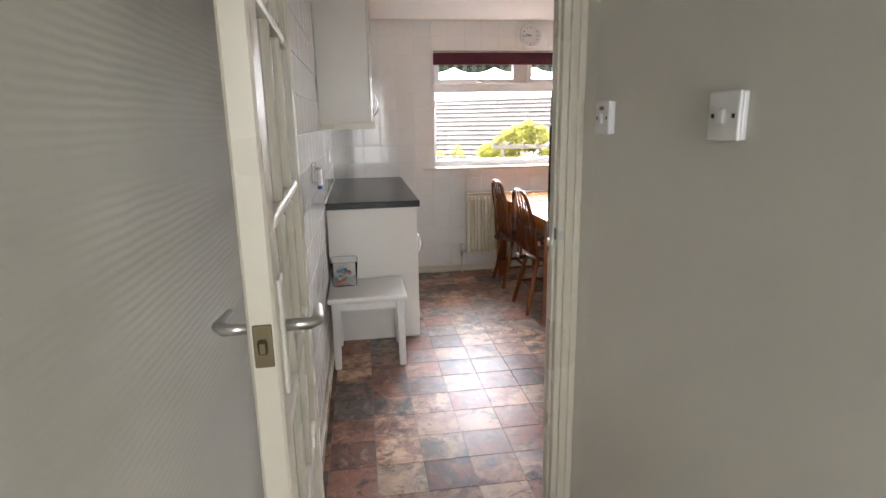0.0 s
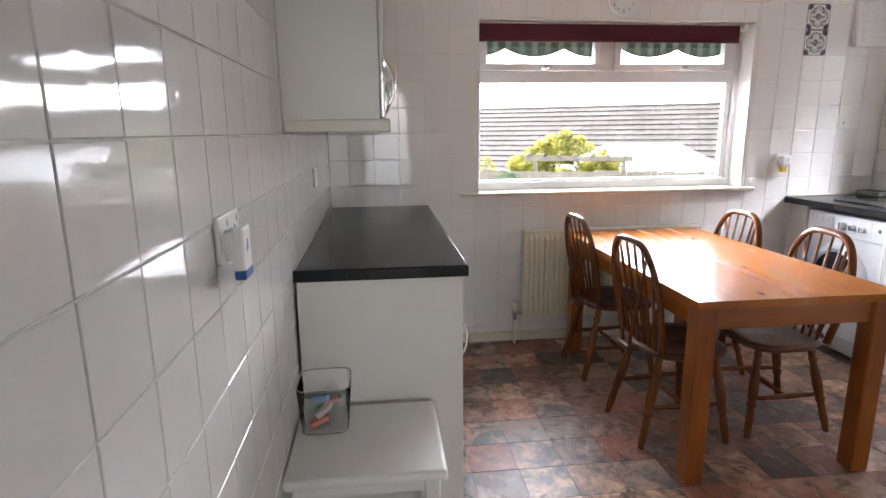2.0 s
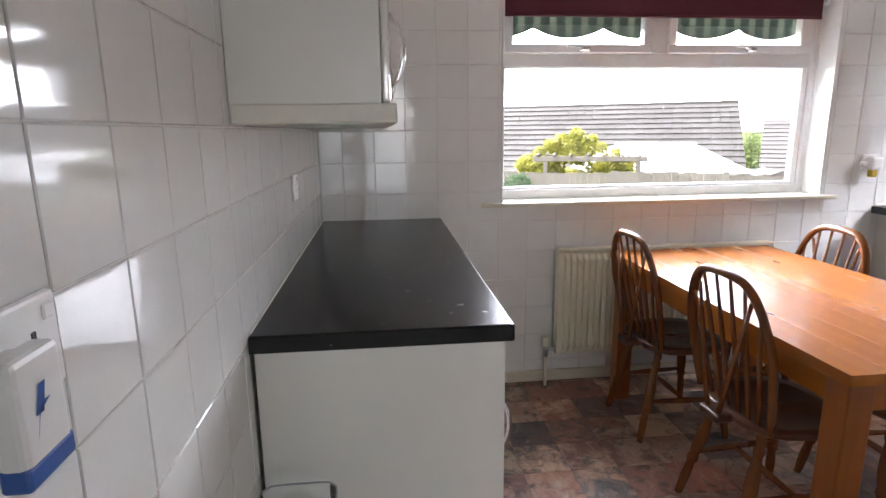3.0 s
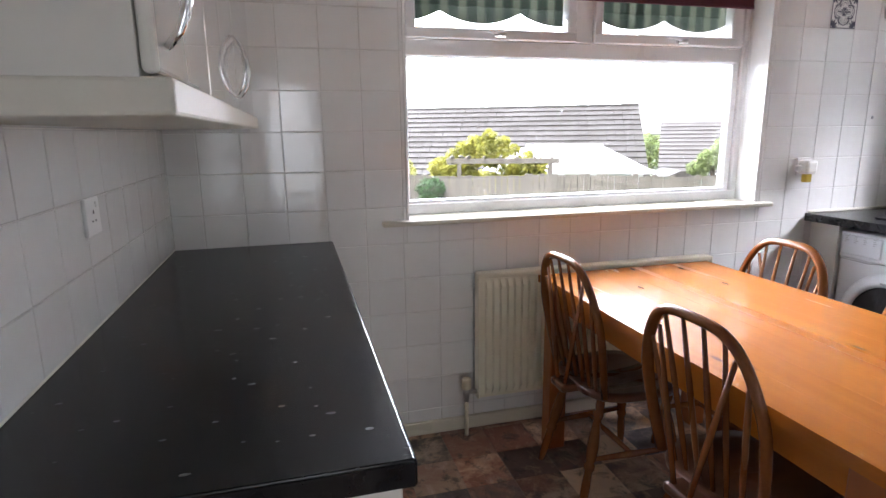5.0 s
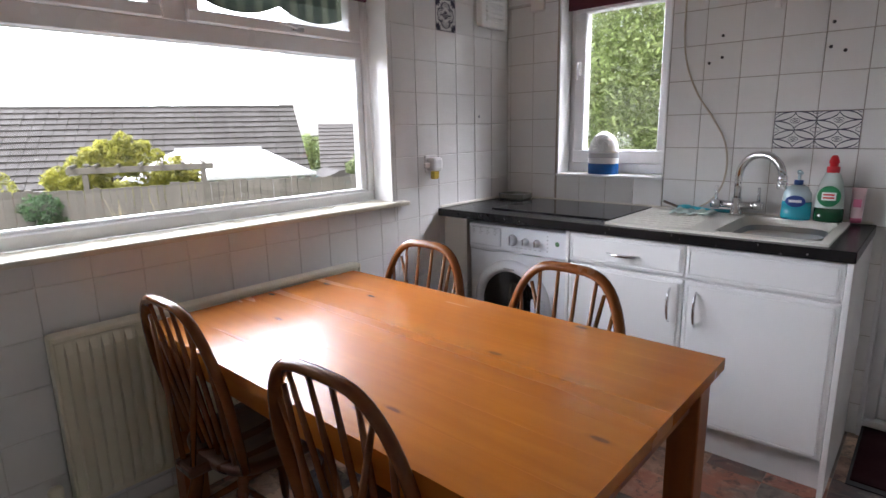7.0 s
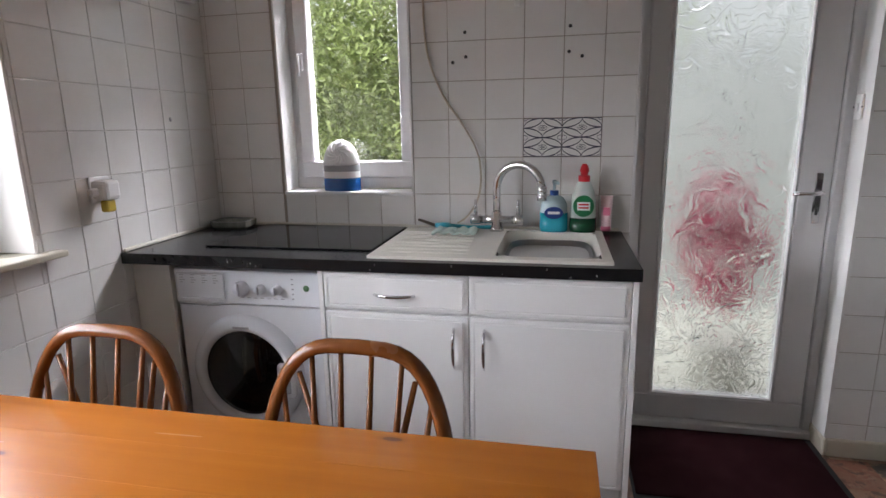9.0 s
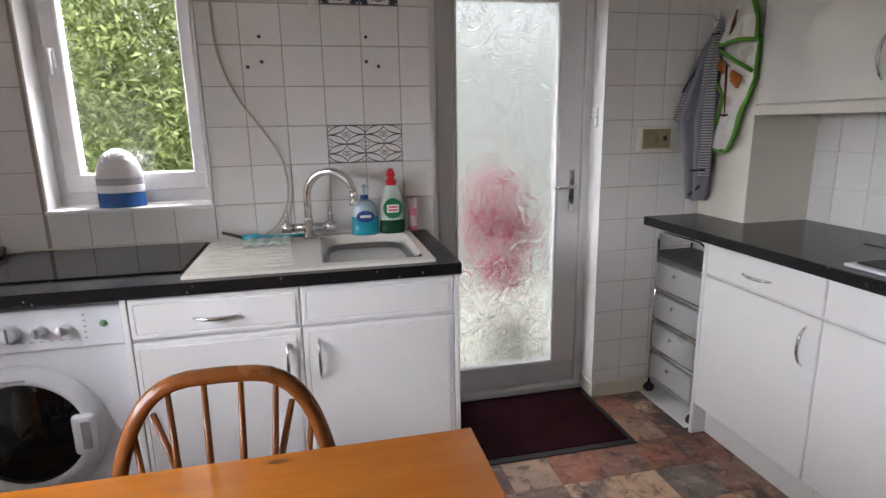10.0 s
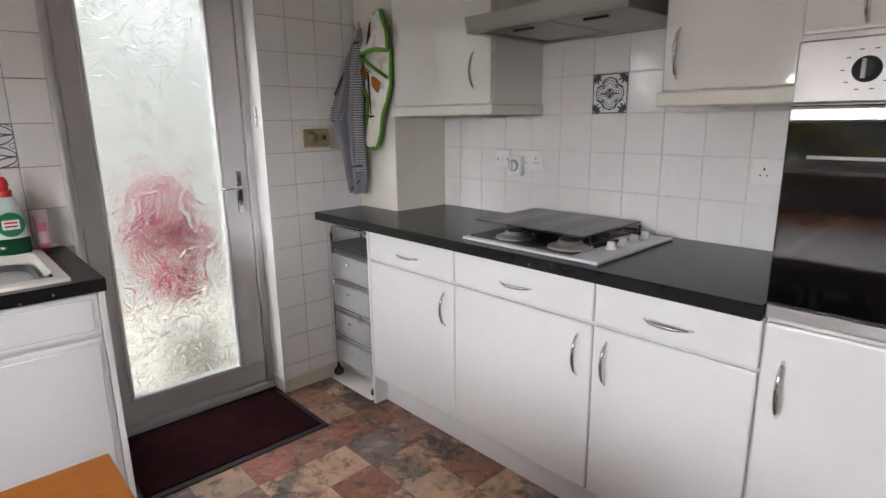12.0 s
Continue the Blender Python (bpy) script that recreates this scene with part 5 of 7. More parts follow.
part("core", box(RX0 + 0.004, RX1 - 0.004, 4.926, 4.962, RZ0, RZ1 - 0.02, 0.006), RADW, rad)
part("top_grille", box(RX0, RX1, 4.918, 4.975, RZ1 - 0.022, RZ1, 0.005), RADW, rad)
for x in (RX0, RX1):
    part("side_cover", box(x - 0.003, x + 0.006, 4.918, 4.97, RZ0, RZ1 - 0.002, 0.003), RADW, rad)
for x in (1.75, 2.56):
    part("wall_bracket", box(x, x + 0.04, 4.962, WN, 0.3, 0.6, 0.002), RADW, rad)
vl = part("valve", lathe([(0.0, 0.0), (0.012, 0.0), (0.013, 0.03), (0.016, 0.032), (0.016, 0.05), (0.010, 0.055)], (1.527, 4.945, 0.165), 14), STEEL, rad, "brass-coloured radiator valve")
part("valve_cap", lathe([(0.017, 0.0), (0.021, 0.004), (0.021, 0.044), (0.018, 0.05), (0.0, 0.052)], (1.527, 4.945, 0.222), 18), RADW, vl, "cream valve cap")
part("valve_arm", tube([(1.527, 4.945, 0.205), (1.58, 4.945, 0.205)], 0.010, 10), STEEL, vl)
part("pipe", tube([(1.527, 4.945, 0.0), (1.527, 4.945, 0.17)], 0.0085, 10), RADW, rad)
part("pipe", tube([(2.78, 4.945, 0.0), (2.78, 4.945, 0.20), (2.735, 4.945, 0.205)], 0.0085, 10), RADW, rad)

# ---- table and chairs ----
TX0, TX1, TY0, TY1, TZ = 1.803, 2.627, 3.394, 4.83, 0.749
table = thing("dining_table", ((TX0 + TX1) / 2, (TY0 + TY1) / 2, 0.0), "orange-stained knotty pine dining table", "table")
for q in range(7):
    bw = (TX1 - TX0) / 7
    part("board", box(TX0 + q * bw, TX0 + (q + 1) * bw, TY0, TY1, TZ - 0.030, TZ, 0.0003, 1), PINE, table, "knotty pine board")
for x in (TX0 + 0.022, TX1 - 0.097):
    for y in (TY0 + 0.022, TY1 - 0.097):
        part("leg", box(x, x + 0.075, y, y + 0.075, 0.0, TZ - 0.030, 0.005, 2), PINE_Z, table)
for x in (TX0 + 0.045, TX1 - 0.067):
    part("apron", box(x, x + 0.022, TY0 + 0.097, TY1 - 0.097, TZ - 0.125, TZ - 0.030, 0.003), PINE, table)
for y in (TY0 + 0.045, TY1 - 0.067):
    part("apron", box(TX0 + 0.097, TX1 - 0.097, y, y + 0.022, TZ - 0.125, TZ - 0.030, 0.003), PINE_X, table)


def windsor_chair():
    """A hoop-back chair that faces +x, with its seat's middle over the origin."""
    c = thing("dining_chair", (0, 0, 0), "dark-stained hoop-back wooden chair with turned legs, pushed in at the table", "chair", "chairs round the table")
    sz = 0.43
    bm = bmesh.new()
    ring = []
    for q in range(40):
        a = 2 * math.pi * q / 40
        x, y = math.cos(a), math.sin(a)
        k = (abs(x) ** 3.2 + abs(y) ** 3.2) ** (-1 / 3.2)
        w = 0.200 + 0.012 * x
        ring.append((0.19 * k * x, w * k * y))
    lev = []
    for s, z in ((0.90, sz - 0.034), (0.985, sz - 0.024), (1.0, sz - 0.008), (0.975, sz)):
        lev.append([bm.verts.new((x * s, y * s, z)) for x, y in ring])
    for s, dz in ((0.8, 0.006), (0.5, 0.014), (0.2, 0.015)):
        lev.append([bm.verts.new((x * s, y * s, sz - dz + 0.010 * max(0, x) * 4 * (1 - abs(y) * 4))) for x, y in ring])
    for a, b in zip(lev, lev[1:]):
        for q in range(40):
            bm.faces.new((a[q], a[(q + 1) % 40], b[(q + 1) % 40], b[q])).smooth = True
    bm.faces.new(lev[0][::-1])
    bm.faces.new(lev[-1])
    add_box(bm, -0.245, -0.165, -0.05, 0.05, sz - 0.034, sz - 0.003, 0.01, 2)
    part("seat", bm, SEAT, c)
    # hoop, leaning back
    def back(y, z):
        return Vector((-0.150 - 0.085 * (z - sz) / 0.46, y, z))
    hoop = []
    for q in range(33):
        a = math.pi * q / 32
        cs, sn = math.cos(a), math.sin(a)
        y = 0.216 * (abs(cs) ** 0.55) * (1 if cs > 0 else -1)
        z = sz + 0.462 * sn ** 0.84
        y *= 0.80 + 0.20 * min(1.0, (z - sz) / 0.26)
        hoop.append(back(y, z))
    part("hoop", tube(hoop, 0.0135, 10, True, 1.25), CHAIR, c)
    for y0, y1 in ((-0.115, -0.165), (-0.07, -0.100), (-0.025, -0.034), (0.025, 0.034), (0.07, 0.100), (0.115, 0.165)):
        top = sz + 0.462 * (1 - (abs(y1) / 0.216) ** 3.64) ** 0.42 - 0.004
        p0, p1 = back(y0, sz - 0.01), back(y1, top)
        part("spindle", tube([p0, p0.lerp(p1, 0.25), p0.lerp(p1, 0.6), p1], [0.0065, 0.0085, 0.0075, 0.0055], 8), CHAIR, c)
    for s in (-1, 1):
        p0, p1 = Vector((-0.225, s * 0.028, sz - 0.01)), back(s * 0.128, sz + 0.40)
        part("brace", tube([p0, p0.lerp(p1, 0.4), p1], [0.008, 0.009, 0.006], 8), CHAIR, c)
    feet = {}
    for x, y, fx, fy in ((0.125, 0.13, 0.175, 0.185), (0.125, -0.13, 0.175, -0.185), (-0.125, 0.115, -0.215, 0.165), (-0.125, -0.115, -0.215, -0.165)):
        t, b = Vector((x, y, sz - 0.03)), Vector((fx, fy, 0.0))
        prof = ((0, 0.014), (0.08, 0.0165), (0.12, 0.013), (0.14, 0.018), (0.17, 0.018), (0.20, 0.0135), (0.34, 0.020), (0.46, 0.0215), (0.56, 0.018), (0.585, 0.014),
                (0.60, 0.0195), (0.64, 0.0195), (0.66, 0.014), (0.80, 0.0165), (0.93, 0.0145), (1.0, 0.0115))
        part("leg", tube([t.lerp(b, s) for s, _ in prof], [r for _, r in prof], 12), CHAIR, c)
        feet[(x > 0, y > 0)] = t.lerp(b, 0.56)
    mids = []
    for s in (True, False):
        p0, p1 = feet[(False, s)], feet[(True, s)]
        part("stretcher", tube([p0, p0.lerp(p1, 0.5), p1], [0.008, 0.013, 0.008], 10), CHAIR, c)
        mids.append(p0.lerp(p1, 0.5))
    part("stretcher", tube([mids[0], mids[0].lerp(mids[1], 0.5), mids[1]], [0.008, 0.012, 0.008], 10), CHAIR, c)
    return c


chair = windsor_chair()
CHAIRS = ((1.985, 4.52, 1), (1.985, 3.855, 2), (2.463, 4.475, 180), (2.463, 3.88, 178))
for q, (x, y, a) in enumerate(CHAIRS):
    if q:
        copy_thing(chair, pose(x, y, 0, 0, 0, a))
chair.matrix_basis = pose(*CHAIRS[0][:2], 0, 0, 0, CHAIRS[0][2])


# ---- loose things ----
stool = thing("stool", (0.63, 3.2, 0.0), "low white painted wooden stool beside the end panel", "stool")
part("top", box(0.405, 0.858, 2.99, 3.41, 0.398, 0.432, 0.012, 3), STOOLW, stool)
part("apron", box(0.44, 0.823, 3.03, 3.37, 0.345, 0.40, 0.004), STOOLW, stool)
for x, y, fx, fy in ((0.45, 3.035, 0.445, 3.025), (0.815, 3.035, 0.82, 3.025), (0.45, 3.365, 0.445, 3.375), (0.815, 3.365, 0.82, 3.375)):
    bm = box(-0.024, 0.024, -0.024, 0.024, 0.0, 0.40, 0.006)
    for v in bm.verts:
        k = v.co.z / 0.40
        v.co.x, v.co.y = v.co.x * (0.8 + 0.2 * k) + fx + (x - fx) * k, v.co.y * (0.8 + 0.2 * k) + fy + (y - fy) * k
    part("leg", bm, STOOLW, stool)

tub = thing("storage_tub", (0.49, 3.29, 0.432), "clear plastic tub of small cleaning things on the stool", "tub")
bm = bmesh.new()
prev = None
for s, z in ((0.0, 0.4335), (0.066, 0.4335), (0.073, 0.44), (0.082, 0.585), (0.0795, 0.585), (0.071, 0.442), (0.064, 0.4365), (0.0, 0.4365)):
    ring = []
    for q in range(28):
        a = 2 * math.pi * q / 28
        c_, s_ = math.cos(a), math.sin(a)
        k = (abs(c_) ** 6 + abs(s_) ** 6) ** (-1 / 6)
        ring.append(bm.verts.new((0.500 + k * c_ * s, 3.29 + k * s_ * s * 1.05, z)))
    if prev:
        for q in range(28):
            bm.faces.new((prev[q], prev[(q + 1) % 28], ring[(q + 1) % 28], ring[q])).smooth = True
    prev = ring
p = part("tub", bm, glass("clear_grey_plastic", (0.965, 0.965, 0.965), 0.05, 0.0, 1.06), tub)
p.visible_shadow = False
ring_ = []
for q in range(29):
    a = 2 * math.pi * q / 28
    k = (abs(math.cos(a)) ** 6 + abs(math.sin(a)) ** 6) ** (-1 / 6)
    ring_.append((0.500 + k * math.cos(a) * 0.081, 3.29 + k * math.sin(a) * 0.0851, 0.586))
part("rim", tube(ring_, 0.0022, 6), GREYP, tub, "thin grey rim")
rt = random.Random(4)
for q, col in enumerate(((0.62, 0.22, 0.14), (0.25, 0.5, 0.42), (0.7, 0.66, 0.6), (0.55, 0.3, 0.3), (0.2, 0.35, 0.5))):
    x, y, z = 0.492 + rt.uniform(-0.025, 0.025), 3.29 + rt.uniform(-0.025, 0.025), 0.45 + 0.014 * q
    bm = box(-0.03, 0.03, -0.012, 0.012, -0.009, 0.009, 0.005, 2, turn=pose(x, y, z, rt.uniform(-25, 25), rt.uniform(-25, 25), rt.uniform(0, 180)))
    ob = solid("sponge", bm, surface("sponge_colour", col, 0.8, var=0.1, grain=120, bump=0.3), "small cleaning pad lying in the clear tub", "sponge")


def plate(name, m, label, w=0.086, h=0.086, kind="switch", deep=0.0):
    """A wall plate whose local z stands out of the wall, x along it and y up."""
    t = thing(name, m.translation, label, "switch" if kind in ("switch", "spur") else "socket")
    bm = box(-w / 2, w / 2, -h / 2, h / 2, 0.0, 0.010, 0.004, 2)
    bm.transform(m)
    if deep:
        bm.transform(m.inverted())
        bm.transform(Matrix.Translation((0, 0, deep)))
        bm.transform(m)
        bk_ = box(-w / 2 + 0.001, w / 2 - 0.001, -h / 2 + 0.001, h / 2 - 0.001, 0.0, deep + 0.002, 0.004, 2)
        bk_.transform(m)
        part("back_box", bk_, PLASTIC, t)
    part("plate", bm, PLASTIC, t)
    m = m @ Matrix.Translation((0, 0, deep))

    def bit(nm, x0, x1, y0, y1, z1, mat, bev=0.001):
        b = box(x0, x1, y0, y1, 0.0095, z1, bev)
        b.transform(m)
        return part(nm, b, mat, t)
    if kind in ("switch", "spur"):
        bit("rocker", -0.010, 0.010, -0.016, 0.014, 0.0165, PLASTIC, 0.004)
        if kind == "spur":
            bit("neon", -0.013, 0.013, 0.021, 0.031, 0.0115, surface("red_neon", (0.25, 0.02, 0.02), 0.3))
        for x in (-0.030, 0.030):
            bit("screw", x - 0.004, x + 0.004, -0.004, 0.004, 0.0108, DARK, 0.001)
    else:
        n_ = 2 if w > 0.12 else 1
        for q in range(n_):
            x = 0 if n_ == 1 else (-0.034 + 0.068 * q)
            bit("earth_slot", x - 0.003, x + 0.003, 0.006, 0.015, 0.0104, DARK)
            bit("pin_slot", x - 0.014, x - 0.007, -0.012, -0.008, 0.0104, DARK)
            bit("pin_slot", x + 0.007, x + 0.014, -0.012, -0.008, 0.0104, DARK)
            bit("rocker", x - 0.007 + 0.02, x + 0.007 + 0.02, 0.02, 0.034, 0.013, PLASTIC, 0.002)
    return t


def on_west(y, z):
    return pose(WW + 0.0005, y, z, 90, 0, 90)


def on_east(y, z):
    return pose(WE - 0.0005, y, z, 90, 0, -90)


def on_north(x, z):
    return pose(x, WN - 0.0005, z, 90, 0, 0)


def on_south(x, z):
    return pose(x, WS + 0.0005, z, 90, 0, 180)


HR = 1.3095
plate("light_switch", pose(HR, 0.944, 1.391, 90, 0, -90), "white single light switch on the cream hall wall", 0.09, 0.09, "switch", 0.010)
plate("fused_spur", pose(HR, 1.468, 1.391, 90, 0, -90), "white switch with a red neon by the door frame", 0.088, 0.088, "spur", 0.010)
plate("light_switch", on_west(1.735, 1.39), "white single switch on the tiled wall by the hall door", 0.088, 0.088, "switch", 0.010)
plate("wall_socket", on_west(2.70, 1.163), "white double wall socket with a plugged-in charger", 0.142, 0.086, "socket")
ch = thing("plug_in_charger", (0.43, 2.68, 1.085), "white plug-in charger with blue markings in the wall socket", "charger")
part("plug", box(0.4085, 0.427, 2.650, 2.702, 1.120, 1.178, 0.005, 2), PLASTIC, ch)
part("body", box(0.425, 0.446, 2.647, 2.705, 1.085, 1.184, 0.005, 2), PLASTIC, ch)
BLUE = surface("blue_print", (0.03, 0.10, 0.36), 0.4, var=0.05)
part("foot_band", box(0.4255, 0.4468, 2.6462, 2.7058, 1.087, 1.106, 0.003, 2), BLUE, ch, "blue band")
bm = bmesh.new()
for pts_ in (((2.680, 1.160), (2.672, 1.160), (2.664, 1.138), (2.674, 1.138)), ((2.684, 1.146), (2.672, 1.146), (2.662, 1.118), (2.668, 1.138))):
    bm.faces.new([bm.verts.new((0.4466, y_, z_)) for y_, z_ in pts_])
part("mark", bm, BLUE, ch)
plate("wall_socket", on_west(4.18, 1.155), "white wall socket above the worktop", 0.09, 0.086, "socket")
plate("wall_socket", on_north(3.30, 1.145), "white wall socket beside the wide window", 0.086, 0.086, "socket")
pl = thing("air_freshener_plug", (3.285, 4.97, 1.11), "white plug-in air freshener with a yellow bottle", "air freshener")
part("body", box(3.262, 3.312, 4.952, 4.999, 1.118, 1.168, 0.010, 2), PLASTIC, pl)
part("bottle", box(3.272, 3.300, 4.962, 4.985, 1.088, 1.118, 0.005, 2), surface("yellow_oil", (0.55, 0.40, 0.06), 0.2), pl)
part("prong", box(3.235, 3.262, 4.97, 4.985, 1.13, 1.15, 0.004), PLASTIC, pl)
for ob in pl.children:
    ob.data.transform(Matrix.Translation((3.285, 4.999, 1.14)) @ Matrix.Scale(1.35, 4) @ Matrix.Translation((-3.285, -4.999, -1.14)))
plate("wall_socket", on_south(3.10, 1.165), "white double socket with a timer plug beside the hob", 0.146, 0.086, "socket")
plate("cooker_switch", on_south(3.26, 1.165), "white blank wall plate beside the hob socket", 0.086, 0.086, "switch")
plate("wall_socket", on_south(2.10, 1.167), "white double socket beside the oven tower", 0.146, 0.086, "socket")
tm = thing("timer_plug", (3.165, 1.58, 1.14), "white round-dial timer plugged into the socket", "timer")
part("body", box(3.128, 3.202, 1.551, 1.585, 1.095, 1.185, 0.008, 2), PLASTIC, tm)
part("dial", lathe([(0.0, 0.009), (0.024, 0.009), (0.027, 0.006), (0.027, 0.0)], (3.165, 1.585, 1.142), 24, "y"), GREYP, tm)
part("dial_face", lathe([(0.0, 0.0105), (0.021, 0.010), (0.021, 0.006)], (3.165, 1.585, 1.142), 24, "y"), PLASTIC, tm)
part("pointer", box(3.163, 3.167, 1.595, 1.598, 1.124, 1.160), GREYP, tm)
plate("light_switch", pose(4.05, 2.3925, 1.375, 90, 0, 180), "white switch in the back door's recess", 0.05, 0.09, "switch")
th = thing("heating_control", (3.97, 2.137, 1.27), "cream and brass-coloured heating control box on the tiles", "thermostat")
BRASS = surface("brass_tint", (0.34, 0.29, 0.16), 0.35, 0.6, var=0.08, grain=60)
part("case", box(3.955, WE - 0.0005, 2.052, 2.222, 1.215, 1.328, 0.005, 2), PLASTER, th)
part("face", box(3.951, 3.956, 2.062, 2.205, 1.228, 1.315, 0.003), BRASS, th)
part("dial", lathe([(0.0, -0.014), (0.024, -0.013), (0.028, 0.0)], (3.952, 2.155, 1.272), 22, "x"), BRASS, th)
part("button", box(3.947, 3.952, 2.082, 2.102, 1.262, 1.284, 0.002), DARK, th)

# vent fan and clock on the north wall
vent = thing("wall_vent", (3.80, 5.0, 1.93), "white louvred wall vent high in the corner", "vent")
part("case", box(3.685, 3.90, 4.965, WN - 0.0005, 1.845, 2.12, 0.012, 2), PLASTIC, vent)
for q in range(10):
    z = 1.875 + q * 0.022
    part("slat", box(3.72, 3.865, 4.957, 4.967, z, z + 0.012, 0.002, turn=None), PLASTIC, vent)
jb = thing("junction_box", (3.955, 4.80, 1.98), "small white junction box with surface cable near the corner", "junction box")
part("case", box(3.955, WE - 0.0005, 4.76, 4.84, 1.93, 2.01, 0.004), PLASTIC, jb)
part("cable_trunking", box(3.967, WE - 0.0005, 4.84, 5.0, 1.975, 1.987, 0.002), PLASTIC, jb)
ck = thing("wall_clock", (2.173, 5.0, 2.02), "round white wall clock with black numerals above the window", "clock")
part("case", lathe([(0.0, -0.004), (0.086, -0.004), (0.090, -0.02), (0.095, -0.028), (0.098, -0.02), (0.098, 0.0)], (2.173, WN - 0.0005, 2.112), 40, "y"), PLASTIC, ck)
for q in range(12):
    a = radians(30 * q)
    cu = bpy.data.curves.new("numeral", "FONT")
    cu.body, cu.size, cu.align_x, cu.align_y, cu.extrude = str(q or 12), 0.024, "CENTER", "CENTER", 0.0004
    tmp = new("numeral", cu)
    me = bpy.data.meshes.new_from_object(tmp)
    bpy.data.objects.remove(tmp)
    me.materials.append(DARK)
    me.transform(pose(2.173 + 0.068 * math.sin(a), WN - 0.0055, 2.112 + 0.068 * math.cos(a), 90, 0, 0))
    ob = new("numeral", me)
    ob.parent = ck
    ob.matrix_parent_inverse = Matrix.Translation(ck.location).inverted()
for a, ln_, w in ((radians(283), 0.045, 0.0028), (radians(262), 0.062, 0.002)):
    part("clock_hand", box(-w, w, WN - 0.0095, WN - 0.008, -0.01, ln_, turn=Matrix.Translation((2.173, 0, 2.112)) @ Matrix.Rotation(a, 4, "Y")), DARK, ck)

# pendant lamp
SHADEM = surface("white_opal_glass", (0.82, 0.80, 0.74), 0.25, var=0.02, grain=12, bump=0.0)
lamp = thing("pendant_lamp", (2.30, 3.9, 1.885), "white glass pendant lampshade hanging over the table", "lamp")
part("shade", lathe([(0.142, 0.0), (0.138, 0.008), (0.12, 0.045), (0.075, 0.085), (0.035, 0.10), (0.033, 0.095), (0.072, 0.08), (0.115, 0.04), (0.139, 0.0)], (2.30, 3.9, 1.885), 40), SHADEM, lamp)
part("cord", tube([(2.30, 3.9, 1.97), (2.30, 3.9, TOP)], 0.004, 8), PLASTIC, lamp)
part("ceiling_rose", lathe([(0.0, 0.0), (0.03, 0.0), (0.045, 0.03), (0.045, 0.04)], (2.30, 3.9, TOP - 0.04), 20), PLASTIC, lamp)
part("bulb", lathe([(0.0, 0.0), (0.02, 0.008), (0.028, 0.028), (0.022, 0.055), (0.014, 0.075), (0.014, 0.1)], (2.30, 3.9, 1.90), 18), SHADEM, lamp)

# worktop things on the east run
solid("glass_worktop_saver", box(3.49, 3.955, 4.11, 4.76, WORK + 0.001, WORK + 0.007, 0.0025, 2), BLACKGLASS, "black glass panel lying on the worktop", "worktop saver")
ash = thing("ashtray", (3.89, 4.88, WORK), "ridged smoky glass ashtray on the worktop corner", "ashtray")
SMOKE = surface("smoky_glass", (0.19, 0.19, 0.16), 0.12, var=0.15, grain=30)
bm = bmesh.new()
prev = None
for s, z in ((0.0, 0.0), (0.07, 0.0), (0.085, 0.012), (0.088, 0.036), (0.070, 0.036), (0.058, 0.014), (0.0, 0.012)):
    ring = []
    for q in range(32):
        a = 2 * math.pi * q / 32
        k = (abs(math.cos(a)) ** 4 + abs(math.sin(a)) ** 4) ** (-1 / 4) * (1 + (0.03 if q % 2 else 0))
        ring.append(bm.verts.new((3.885 + k * s * math.cos(a) * 0.8, 4.885 + k * s * math.sin(a), WORK + z)))
    if prev:
        for q in range(32):
            bm.faces.new((prev[q], prev[(q + 1) % 32], ring[(q + 1) % 32], ring[q]))
    prev = ring
part("dish", bm, SMOKE, ash)

fan = thing("air_freshener", (4.03, 4.40, 1.062), "domed air freshener in white, grey and blue on the sill", "air freshener")
def dome(z0, z1, mat, name, rfun):
    bm = bmesh.new()
    prev = None
    for q in range(9):
        z = z0 + (z1 - z0) * q / 8
        r = rfun(z)
        ring = [bm.verts.new((4.035 + 0.62 * r * math.cos(2 * math.pi * k / 32), 4.42 + r * math.sin(2 * math.pi * k / 32), 1.062 + z)) for k in range(32)]
        if prev:
            for k in range(32):
                bm.faces.new((prev[k], prev[(k + 1) % 32], ring[(k + 1) % 32], ring[k])).smooth = True
        else:
            bm.faces.new(ring[::-1])
        prev = ring
    bm.faces.new(prev)
    return part(name, bm, mat, fan)
rf = lambda z: 0.084 * math.sqrt(max(0.0, 1 - (max(0.0, z - 0.093) / 0.131) ** 2.3)) + 0.0005
dome(0.0, 0.056, surface("blue_plastic", (0.01, 0.10, 0.33), 0.25, var=0.05), "base", rf)
dome(0.056, 0.085, PLASTIC, "band", rf)
dome(0.085, 0.112, GREYP, "collar", rf)
dome(0.112, 0.223, PLASTIC, "cap", rf)
for q in range(12):
    a0 = 2 * math.pi * q / 12
    pts = []
    for s in range(5):
        rr_, aa = 0.012 + 0.0095 * s, a0 + 0.22 * s
        y, z = 4.42 + rr_ * math.cos(aa), 0.165 + rr_ * math.sin(aa)
        pts.append((4.035 - 0.62 * rf(z) * math.sqrt(max(0.05, 1 - ((y - 4.42) / rf(z)) ** 2)) - 0.001, y, 1.062 + z))
    part("swirl_rib", tube(pts, 0.0030, 6), PLASTIC, fan)


def bottle(name, x, y, z, prof, mat, label, seg=24, flat=0.6):
    t = thing(name, (x, y, z), label, "bottle")
    bm = lathe(prof, (0, 0, 0), seg)
    bm.transform(Matrix.Translation((x, y, z)) @ Matrix.Diagonal((flat, 1, 1, 1)))
    part("bottle", bm, mat, t)
    return t


